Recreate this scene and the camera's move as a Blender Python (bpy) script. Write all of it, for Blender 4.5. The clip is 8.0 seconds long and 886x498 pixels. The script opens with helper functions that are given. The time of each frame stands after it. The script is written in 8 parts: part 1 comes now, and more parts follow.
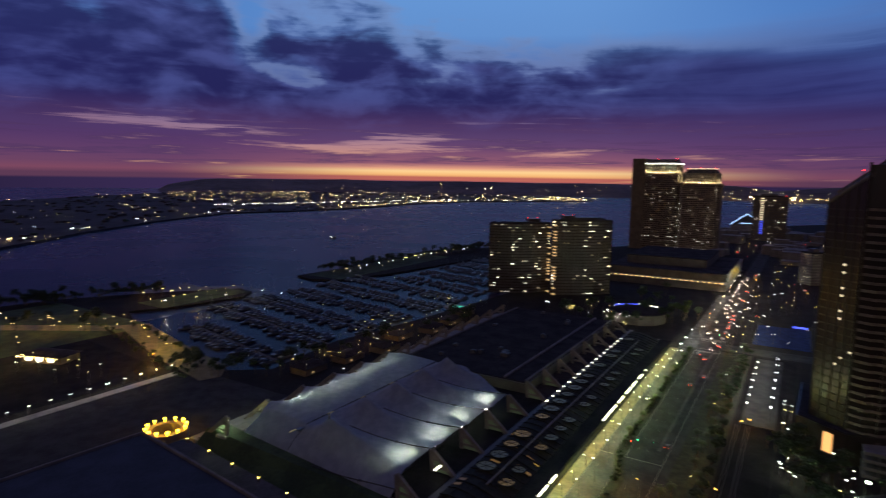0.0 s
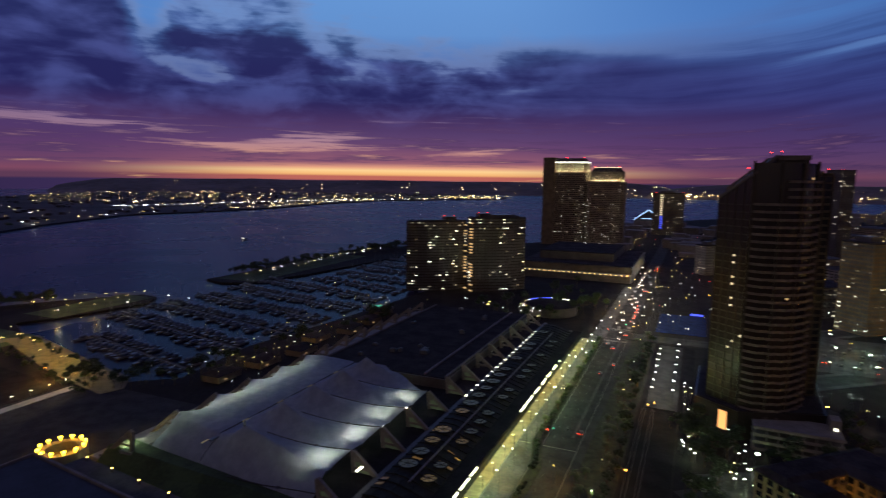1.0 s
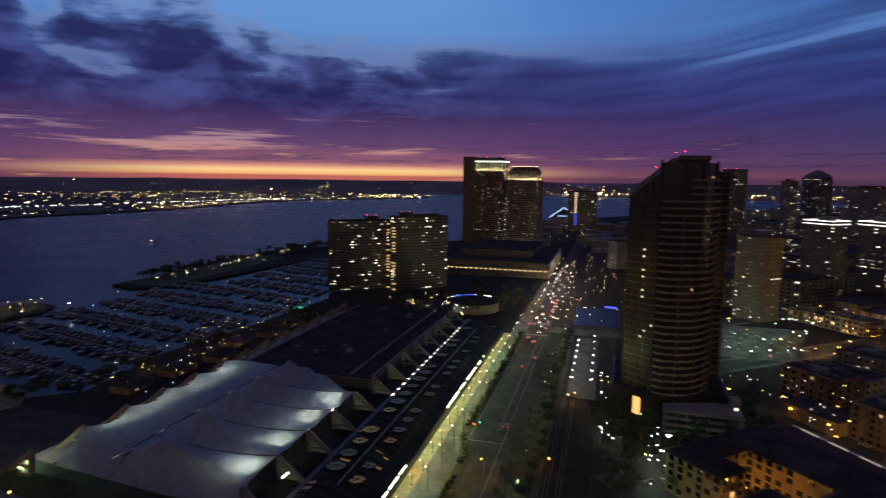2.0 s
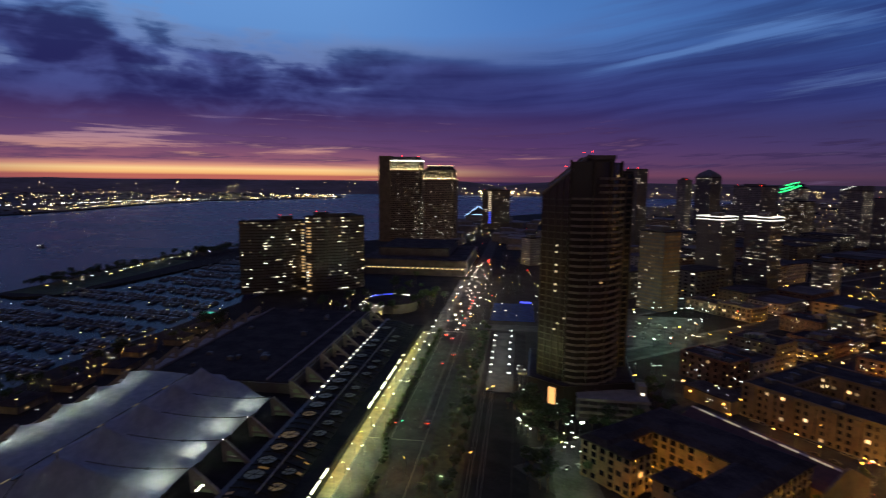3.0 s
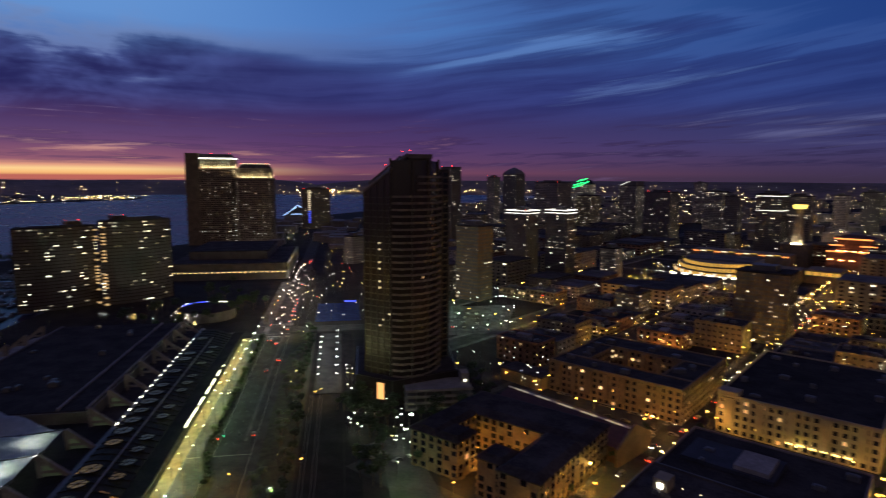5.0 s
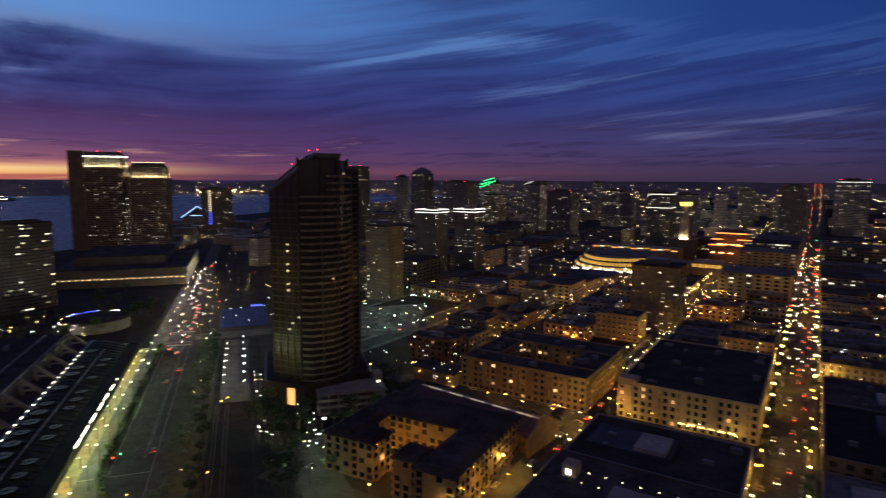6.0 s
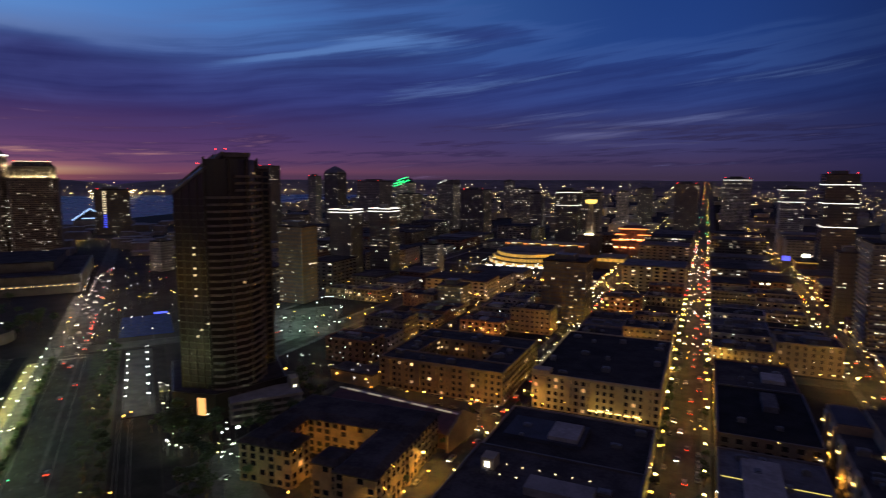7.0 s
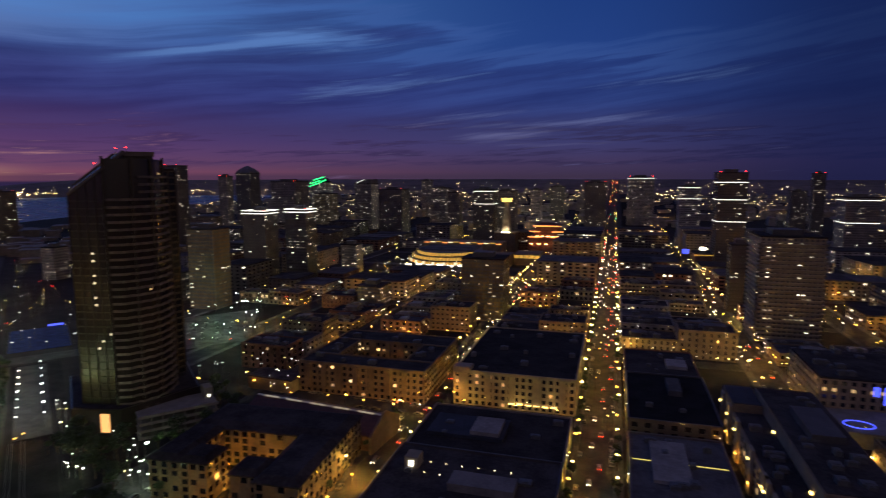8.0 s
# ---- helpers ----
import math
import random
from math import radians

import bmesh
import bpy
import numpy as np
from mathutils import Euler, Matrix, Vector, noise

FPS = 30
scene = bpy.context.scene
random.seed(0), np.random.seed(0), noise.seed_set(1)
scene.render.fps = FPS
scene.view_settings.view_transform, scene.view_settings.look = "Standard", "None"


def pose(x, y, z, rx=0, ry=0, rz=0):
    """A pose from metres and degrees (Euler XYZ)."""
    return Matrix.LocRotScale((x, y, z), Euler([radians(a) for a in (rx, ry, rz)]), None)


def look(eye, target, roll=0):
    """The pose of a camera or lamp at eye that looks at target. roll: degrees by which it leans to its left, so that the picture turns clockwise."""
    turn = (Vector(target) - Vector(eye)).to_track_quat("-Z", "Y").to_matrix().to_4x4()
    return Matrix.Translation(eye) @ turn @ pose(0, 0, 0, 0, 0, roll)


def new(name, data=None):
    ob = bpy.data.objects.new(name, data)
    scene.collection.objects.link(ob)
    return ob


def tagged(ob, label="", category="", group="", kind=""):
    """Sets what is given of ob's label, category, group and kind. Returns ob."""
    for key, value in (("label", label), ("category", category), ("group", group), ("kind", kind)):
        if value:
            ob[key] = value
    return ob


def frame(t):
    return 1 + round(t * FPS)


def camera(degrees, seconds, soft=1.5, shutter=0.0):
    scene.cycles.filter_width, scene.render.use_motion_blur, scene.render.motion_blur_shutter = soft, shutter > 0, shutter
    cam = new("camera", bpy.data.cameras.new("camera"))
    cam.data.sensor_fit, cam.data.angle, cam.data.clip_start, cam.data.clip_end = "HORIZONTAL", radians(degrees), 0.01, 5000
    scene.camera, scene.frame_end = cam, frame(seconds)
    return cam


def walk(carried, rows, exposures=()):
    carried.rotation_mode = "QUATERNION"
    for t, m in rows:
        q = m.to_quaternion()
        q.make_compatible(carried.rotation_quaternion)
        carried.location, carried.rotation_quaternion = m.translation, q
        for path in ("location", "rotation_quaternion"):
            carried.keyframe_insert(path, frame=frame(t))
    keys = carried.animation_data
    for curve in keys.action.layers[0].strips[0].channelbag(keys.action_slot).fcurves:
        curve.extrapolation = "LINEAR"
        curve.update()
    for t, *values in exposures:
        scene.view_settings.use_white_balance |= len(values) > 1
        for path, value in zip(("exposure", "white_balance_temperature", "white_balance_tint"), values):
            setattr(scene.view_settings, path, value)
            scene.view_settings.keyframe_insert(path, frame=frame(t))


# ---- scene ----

# ---------------------------------------------------------------- camera and walk
cam = camera(73.98, 8.0, soft=1.1, shutter=0.9)
PATH = [
    (0.0, look((-0.08, 0.08, 116.42), (-98.52, 12.84, 104.32), 0.87)),
    (0.5, look((-0.07, 0.07, 116.23), (-97.33, 19.91, 104.12), 0.80)),
    (1.0, look((-0.12, -0.06, 116.09), (-95.78, 26.45, 103.99), 0.72)),
    (2.5, look((-0.30, -2.28, 115.77), (-88.60, 43.08, 103.68), 0.72)),
    (3.0, look((-0.37, -2.58, 115.62), (-85.12, 49.12, 103.57), 0.67)),
    (3.5, look((-0.35, -2.65, 115.66), (-81.00, 55.23, 103.59), 0.56)),
    (4.0, look((-0.18, -2.58, 115.81), (-76.15, 61.31, 103.72), 0.46)),
    (4.5, look((-0.15, -2.89, 115.89), (-71.19, 66.45, 103.78), 0.37)),
    (6.0, look((-0.85, -3.62, 115.95), (-54.13, 80.13, 103.84), 0.34)),
    (6.5, look((-0.88, -4.14, 116.11), (-47.91, 83.26, 103.97), 0.28)),
    (7.0, look((-0.89, -4.49, 116.21), (-41.50, 86.08, 104.01), 0.20)),
    (7.5, look((-0.92, -4.60, 116.28), (-34.91, 88.64, 104.06), 0.10)),
    (8.0, look((-0.90, -4.63, 116.32), (-28.66, 90.65, 104.04), -0.03)),
]
walk(cam, PATH)

# ---------------------------------------------------------------- dusk sky
world = bpy.data.worlds.new("dusk")
scene.world = world
world.use_nodes = True
WT = world.node_tree
WT.nodes.clear()


class Nodes:
    """Short hand for building node trees."""

    def __init__(self, tree):
        self.tree = tree

    def node(self, kind):
        return self.tree.nodes.new(kind)

    def link(self, value, socket):
        if isinstance(value, bpy.types.NodeSocket):
            self.tree.links.new(value, socket)
        else:
            socket.default_value = value

    def m(self, op, a, b=0.0, c=None, clamp=False):
        n = self.node("ShaderNodeMath")
        n.operation, n.use_clamp = op, clamp
        self.link(a, n.inputs[0])
        self.link(b, n.inputs[1])
        if c is not None:
            self.link(c, n.inputs[2])
        return n.outputs[0]

    def smooth(self, a, lo, hi):
        n = self.node("ShaderNodeMapRange")
        n.interpolation_type = "SMOOTHSTEP"
        self.link(a, n.inputs[0])
        n.inputs[1].default_value, n.inputs[2].default_value = lo, hi
        return n.outputs[0]

    def xyz(self, x, y, z=0.0):
        n = self.node("ShaderNodeCombineXYZ")
        for k, v in enumerate((x, y, z)):
            self.link(v, n.inputs[k])
        return n.outputs[0]

    def noise(self, vec, scale, detail=4.0, rough=0.55, warp=0.0):
        n = self.node("ShaderNodeTexNoise")
        self.link(vec, n.inputs["Vector"])
        n.inputs["Scale"].default_value, n.inputs["Detail"].default_value = scale, detail
        n.inputs["Roughness"].default_value, n.inputs["Distortion"].default_value = rough, warp
        return n.outputs[0]

    def ramp(self, fac, stops):
        n = self.node("ShaderNodeValToRGB")
        r = n.color_ramp
        while len(r.elements) < len(stops):
            r.elements.new(0.5)
        for e, (p, c) in zip(r.elements, stops):
            e.position, e.color = p, (*c, 1)
        self.link(fac, n.inputs[0])
        return n.outputs[0]

    def mix(self, fac, a, b, blend="MIX"):
        n = self.node("ShaderNodeMix")
        n.data_type, n.blend_type = "RGBA", blend
        self.link(fac, n.inputs[0])
        self.link(a if isinstance(a, bpy.types.NodeSocket) else (*a, 1), n.inputs[6])
        self.link(b if isinstance(b, bpy.types.NodeSocket) else (*b, 1), n.inputs[7])
        return n.outputs[2]


def srgb(r, g, b):
    """Linear colour of an 8-bit one."""
    return tuple(((c / 255 + 0.055) / 1.055) ** 2.4 if c > 10 else c / 255 / 12.92 for c in (r, g, b))


def build_sky():
    n = Nodes(WT)
    d = n.node("ShaderNodeTexCoord").outputs["Generated"]
    sep = n.node("ShaderNodeSeparateXYZ")
    n.link(d, sep.inputs[0])
    deg = 57.29578
    az = n.m("MULTIPLY", n.m("ARCTAN2", n.m("MULTIPLY", sep.outputs[0], -1.0), sep.outputs[1]), deg)
    el = n.m("MULTIPLY", n.m("ARCSINE", sep.outputs[2]), deg)
    h = n.m("DIVIDE", el, 20.0, clamp=True)
    across = n.m("DIVIDE", n.m("ADD", az, 40.0), 170.0, clamp=True)

    # clear sky: gold and rose towards the afterglow, plum beside it, deep blue to the north
    gold = n.ramp(h, [(0.0, srgb(190, 104, 92)), (0.01, srgb(248, 184, 118)), (0.028, srgb(255, 212, 148)), (0.043, srgb(226, 158, 130)), (0.064, srgb(150, 94, 112)), (0.14, srgb(106, 70, 110)),
                      (0.22, srgb(84, 68, 116)), (0.32, srgb(72, 76, 134)), (0.48, srgb(78, 98, 160)), (0.65, srgb(98, 144, 206)), (1.0, srgb(104, 156, 220))])
    rose = n.ramp(h, [(0.0, srgb(92, 58, 84)), (0.02, srgb(124, 72, 96)), (0.045, srgb(110, 68, 99)), (0.09, srgb(98, 63, 103)), (0.16, srgb(84, 56, 104)), (0.28, srgb(60, 58, 114)),
                      (0.45, srgb(62, 84, 146)), (0.65, srgb(82, 128, 196)), (1.0, srgb(72, 122, 190))])
    north = n.ramp(h, [(0.0, srgb(60, 48, 72)), (0.06, srgb(66, 54, 88)), (0.16, srgb(60, 60, 108)), (0.34, srgb(48, 66, 126)), (0.6, srgb(35, 64, 130)), (1.0, srgb(25, 56, 120))])
    near = n.smooth(n.m("ABSOLUTE", n.m("SUBTRACT", az, 79.0)), 30.0, 7.0)
    glow = n.smooth(n.m("ABSOLUTE", n.m("SUBTRACT", az, 86.0)), 52.0, 14.0)
    side = n.smooth(az, 2.0, 60.0)
    col = n.mix(near, n.mix(side, north, rose), gold)

    # cloud coordinates: stretched along the horizon, torn by a slow warp, leaning up to the north
    bend = n.noise(n.xyz(n.m("MULTIPLY", az, 0.06), n.m("MULTIPLY", el, 0.15), 7.0), 1.0, 3.0, 0.5)
    tear = n.m("MULTIPLY", n.m("SUBTRACT", bend, 0.5), 4.0)
    toward_n = n.smooth(az, 58.0, 36.0)
    lean = n.m("MULTIPLY", n.m("SUBTRACT", 50.0, az), n.m("MULTIPLY", toward_n, 0.12))
    base = n.xyz(n.m("MULTIPLY", az, 0.09), n.m("MULTIPLY", n.m("SUBTRACT", n.m("ADD", el, tear), lean), 0.2), 0.0)
    fine = n.xyz(n.m("MULTIPLY", az, 0.2), n.m("MULTIPLY", n.m("SUBTRACT", n.m("ADD", el, tear), lean), 0.55), 5.0)
    streak = n.xyz(n.m("MULTIPLY", az, 0.022), n.m("MULTIPLY", n.m("SUBTRACT", n.m("ADD", el, n.m("MULTIPLY", tear, 0.45)), lean), 0.42), 3.0)
    low = n.xyz(n.m("MULTIPLY", az, 0.05), n.m("MULTIPLY", el, 0.9), 11.0)
    puff = n.m("SUBTRACT", n.noise(base, 1.9, 6.0, 0.52, 0.15), 0.5)
    curl = n.m("SUBTRACT", n.noise(fine, 1.2, 5.0, 0.52, 0.2), 0.5)
    wisp = n.m("SUBTRACT", n.noise(streak, 1.8, 6.0, 0.55, 0.1), 0.5)
    bars = n.m("SUBTRACT", n.noise(low, 1.7, 7.0, 0.62, 0.3), 0.5)
    fibre = n.xyz(n.m("MULTIPLY", az, 0.11), n.m("MULTIPLY", n.m("SUBTRACT", n.m("ADD", el, n.m("MULTIPLY", tear, 0.2)), lean), 1.9), 17.0)
    threads = n.m("SUBTRACT", n.noise(fibre, 1.6, 7.0, 0.6, 0.4), 0.5)

    def strokes(rows):
        total = None
        for a0, e0, sa, se, slope, k in rows:
            da = n.m("SUBTRACT", az, a0)
            de = n.m("SUBTRACT", n.m("SUBTRACT", el, e0), n.m("MULTIPLY", da, slope))
            q = n.m("ADD", n.m("POWER", n.m("ABSOLUTE", n.m("DIVIDE", da, sa)), 2.0), n.m("POWER", n.m("ABSOLUTE", n.m("DIVIDE", de, se)), 2.0))
            g = n.m("MULTIPLY", n.m("EXPONENT", n.m("MULTIPLY", q, -1.0)), k)
            total = g if total is None else n.m("ADD", total, g)
        return total

    # the upper edge of the cloud deck rises and falls along the sky
    edge = n.ramp(across, [(0.0, (0.5,) * 3), (0.24, (0.5,) * 3), (0.34, (0.58,) * 3), (0.42, (0.62,) * 3), (0.47, (0.6,) * 3), (0.53, (0.56,) * 3), (0.59, (0.54,) * 3),
                           (0.653, (0.53,) * 3), (0.7, (0.54,) * 3), (0.741, (0.55,) * 3), (0.775, (0.57,) * 3), (0.805, (0.66,) * 3), (0.85, (0.82,) * 3), (0.92, (1.0,) * 3), (1.0, (1.1,) * 3)])
    above = n.m("SUBTRACT", n.m("MULTIPLY", edge, 20.0), el)
    calm = n.m("SUBTRACT", 1.0, n.m("MULTIPLY", n.smooth(az, 78.0, 54.0), 0.88))
    lumps = n.m("ADD", n.m("MULTIPLY", n.m("MULTIPLY", puff, 9.5), calm), n.m("ADD", n.m("MULTIPLY", n.m("ADD", curl, n.m("MULTIPLY", threads, 0.5)), n.m("MULTIPLY", calm, 4.0)), n.m("MULTIPLY", wisp, n.m("MULTIPLY", toward_n, 13.0))))
    blots = strokes([(91, 10.6, 5, 1.9, 0.0, 3.4), (79.5, 10.2, 2.6, 0.6, 0.05, 2.4), (99, 14.8, 3.0, 2.2, 0.0, 2.2), (85, 8.8, 2.0, 0.5, 0.0, -2.2), (97, 9.0, 4.5, 1.3, 0.1, -5.5), (113, 12.5, 3.0, 1.6, 0.2, -5.0), (100.5, 13.0, 1.6, 2.6, 0.0, -5.5), (106, 7.4, 6, 0.6, 0.05, -3.0),
                     (20, 13.0, 7, 0.8, -0.04, 4.0), (91, 15.5, 4.5, 2.6, 0.0, 5.0), (62, 10.5, 7.0, 1.2, 0.1, 2.0), (31, 16.2, 10.0, 2.4, -0.05, 5.0), (110, 8.5, 9, 1.4, 0.0, 1.5), (68, 8.0, 5, 0.5, -0.1, -1.6)])
    field = n.m("ADD", n.m("ADD", above, lumps), blots)
    soft_edge = n.m("SUBTRACT", field, n.m("MULTIPLY", toward_n, 0.6))
    deck = n.m("MULTIPLY", n.mix(toward_n, n.smooth(field, -2.6, 3.4), n.m("MULTIPLY", n.smooth(soft_edge, -3.5, 4.5), 0.8)), n.smooth(el, 2.4, 5.2))
    thick = n.smooth(n.m("ADD", n.m("MULTIPLY", n.m("MULTIPLY", puff, 3.0), calm), n.m("ADD", n.m("MULTIPLY", n.m("MULTIPLY", curl, 1.8), calm), n.m("MULTIPLY", wisp, n.m("ADD", 1.2, n.m("MULTIPLY", toward_n, 1.6))))), -0.7, 0.45)
    body_w = n.mix(thick, srgb(68, 74, 134), srgb(34, 32, 84))
    body_m = n.mix(thick, srgb(58, 62, 128), srgb(38, 37, 94))
    body_n = n.mix(thick, srgb(54, 78, 146), srgb(30, 44, 102))
    body = n.mix(glow, n.mix(n.smooth(az, -8.0, 44.0), body_n, body_m), body_w)
    body = n.mix(n.smooth(el, 7.6, 3.2), body, n.mix(glow, n.mix(side, srgb(56, 53, 94), srgb(70, 48, 94)), srgb(86, 58, 102)))
    col = n.mix(n.m("MULTIPLY", deck, 0.94), col, body)
    # bright fringe along the torn upper edge
    rim = n.m("MULTIPLY", n.smooth(field, -2.6, -0.4), n.smooth(field, 1.2, -0.2))
    col = n.mix(n.m("MULTIPLY", n.m("MULTIPLY", rim, n.smooth(el, 6.0, 9.0)), 0.3), col, n.mix(glow, srgb(66, 100, 168), srgb(140, 160, 205)))

    # long low bars of cloud above the horizon, plum beneath and pale where the glow catches them
    zone = n.m("MULTIPLY", n.smooth(el, 0.7, 1.4), n.smooth(el, 6.0, 3.6))
    col = n.mix(n.m("MULTIPLY", n.m("MULTIPLY", n.smooth(n.m("ADD", bars, n.m("MULTIPLY", threads, 0.6)), -0.03, 0.16), zone), 0.75), col, n.mix(glow, n.mix(side, srgb(46, 40, 74), srgb(68, 46, 90)), srgb(84, 58, 98)))
    pale_rows = [(88, 3.2, 6.0, 0.7, -0.04, 1.0), (84, 2.4, 6, 0.4, -0.02, 0.7), (108, 4.2, 9, 0.55, 0.02, 1.0), (98, 2.8, 8, 0.45, 0.0, 0.6), (72, 2.2, 5, 0.4, -0.02, 0.85),
                 (51, 1.9, 4, 0.25, 0.0, 0.55), (60, 2.0, 3, 0.25, 0.0, 0.5), (76, 4.2, 4, 0.4, 0.0, 0.35)]
    pale = n.ramp(h, [(0.0, srgb(255, 200, 130)), (0.08, srgb(240, 170, 138)), (0.16, srgb(196, 150, 158)), (0.26, srgb(140, 120, 160)), (1.0, srgb(120, 150, 205))])
    lit = n.smooth(n.m("ADD", strokes(pale_rows), n.m("ADD", n.m("MULTIPLY", bars, 2.6), n.m("MULTIPLY", threads, 2.2))), 0.34, 1.05)
    col = n.mix(n.m("MULTIPLY", n.m("MULTIPLY", lit, n.smooth(el, 7.0, 4.5)), 0.66), col, n.mix(glow, n.mix(side, srgb(92, 88, 132), srgb(142, 96, 122)), pale))

    # streaks of high cloud to the north
    fly_rows = [(39.2, 10.7, 9, 0.36, -0.17, 1.2), (24, 8.2, 9, 0.9, -0.12, 0.75), (11, 3.8, 6, 0.5, -0.03, 0.9), (14, 5.6, 10, 0.45, -0.09, 0.6), (28, 12.2, 8, 0.9, -0.03, 0.75), (46, 7.4, 6, 0.45, -0.2, 0.5), (-2, 5.0, 10, 0.6, -0.02, 0.5), (-6, 8.5, 12, 0.9, -0.04, 0.35), (6, 3.0, 9, 0.35, -0.01, 0.6), (10, 4.8, 12, 0.3, -0.04, 0.5)]
    fly = n.smooth(n.m("ADD", strokes(fly_rows), n.m("ADD", n.m("MULTIPLY", wisp, 1.8), n.m("MULTIPLY", threads, 1.3))), 0.28, 1.2)
    col = n.mix(n.m("MULTIPLY", n.m("MULTIPLY", fly, toward_n), 0.75), col, n.ramp(h, [(0.0, srgb(100, 88, 120)), (0.2, srgb(98, 100, 146)), (0.5, srgb(92, 128, 190)), (1.0, srgb(86, 134, 204))]))
    col = n.mix(n.m("MULTIPLY", n.smooth(az, 4.0, -20.0), 0.8), col, srgb(18, 27, 68))

    # unseen cloud overhead added to tune ambient; below the horizon, sea and land in dusk
    col = n.mix(n.smooth(el, 19.0, 34.0), col, n.mix(side, srgb(46, 46, 76), srgb(54, 60, 116)))
    col = n.mix(n.smooth(el, -0.25, -0.5), col, n.mix(glow, srgb(28, 24, 46), srgb(58, 44, 84)))
    # brown glow added to the unseen sky behind the camera, lifting the facades
    behind = n.smooth(n.m("ABSOLUTE", n.m("SUBTRACT", az, 50.0)), 90.0, 135.0)
    behind = n.m("MULTIPLY", behind, n.smooth(el, 75.0, 40.0))
    col = n.mix(n.m("MULTIPLY", n.m("MULTIPLY", behind, n.smooth(el, -0.2, 2.0)), 0.85), col, srgb(110, 95, 92))
    bg = n.node("ShaderNodeBackground")
    n.link(col, bg.inputs[0])
    bg.inputs[1].default_value = 1.0
    out = n.node("ShaderNodeOutputWorld")
    n.link(bg.outputs[0], out.inputs[0])


build_sky()
scene.view_settings.exposure = 0.0

# ---------------------------------------------------------------- materials


def surface(name, color, rough=0.7, metal=0.0, grain=0.0, spots=0.25, scale=0.3, other=None, bump=0.0, vary=0.0, spec=0.5):
    """A painted, mineral or metal surface with stains at a large and a small scale."""
    mat = bpy.data.materials.new(name)
    mat.use_nodes = True
    n = Nodes(mat.node_tree)
    p = mat.node_tree.nodes["Principled BSDF"]
    pos = n.node("ShaderNodeNewGeometry").outputs["Position"]
    big = n.noise(pos, scale, 5.0, 0.6)
    fine = n.noise(pos, scale * 9.0, 4.0, 0.6)
    f = n.m("ADD", n.m("MULTIPLY", big, 0.65), n.m("MULTIPLY", fine, 0.35))
    lo = other or tuple(c * (1 - spots) for c in color)
    hi = tuple(min(1.0, c * (1 + spots * 0.6)) for c in color)
    col = n.mix(n.smooth(f, 0.36, 0.64), lo, hi)
    if vary:
        rnd = n.node("ShaderNodeObjectInfo").outputs["Random"]
        col = n.mix(1.0, col, n.ramp(rnd, [(0.0, (1 - vary,) * 3), (1.0, (1.0, 1.0, 1.0))]), "MULTIPLY")
    n.link(col, p.inputs["Base Color"])
    p.inputs["Roughness"].default_value, p.inputs["Metallic"].default_value = rough, metal
    p.inputs["Specular IOR Level"].default_value = spec
    if bump:
        b = n.node("ShaderNodeBump")
        b.inputs["Strength"].default_value, b.inputs["Distance"].default_value = bump, 0.1
        n.link(fine, b.inputs["Height"])
        n.link(b.outputs[0], p.inputs["Normal"])
    return mat


def glowing(name, color, strength, spread=0.0, per="island", bend=3.0):
    """A light source; spread varies its strength from piece to piece."""
    mat = bpy.data.materials.new(name)
    mat.use_nodes = True
    n = Nodes(mat.node_tree)
    p = mat.node_tree.nodes["Principled BSDF"]
    p.inputs["Base Color"].default_value = (*[c * 0.4 for c in color], 1)
    p.inputs["Roughness"].default_value = 0.4
    if spread:
        rnd = n.node("ShaderNodeNewGeometry").outputs["Random Per Island"] if per == "island" else n.node("ShaderNodeObjectInfo").outputs["Random"]
        k = n.m("MULTIPLY", n.m("POWER", rnd, bend), strength * spread)
        n.link(n.m("ADD", k, strength * (1 - spread)), p.inputs["Emission Strength"])
        warm = n.mix(n.m("FRACT", n.m("MULTIPLY", rnd, 7.3)), color, tuple(c * w for c, w in zip(color, (1.0, 1.25, 1.7))))
        n.link(warm, p.inputs["Emission Color"])
    else:
        p.inputs["Emission Color"].default_value = (*color, 1)
        p.inputs["Emission Strength"].default_value = strength
    return mat


def glass(name, color, rough=0.12):
    mat = bpy.data.materials.new(name)
    mat.use_nodes = True
    p = mat.node_tree.nodes["Principled BSDF"]
    n = Nodes(mat.node_tree)
    rnd = n.node("ShaderNodeNewGeometry").outputs["Random Per Island"]
    n.link(n.mix(rnd, tuple(c * 0.6 for c in color), color), p.inputs["Base Color"])
    p.inputs["Roughness"].default_value = rough
    p.inputs["Metallic"].default_value = 0.0
    p.inputs["Specular IOR Level"].default_value = 0.6
    return mat


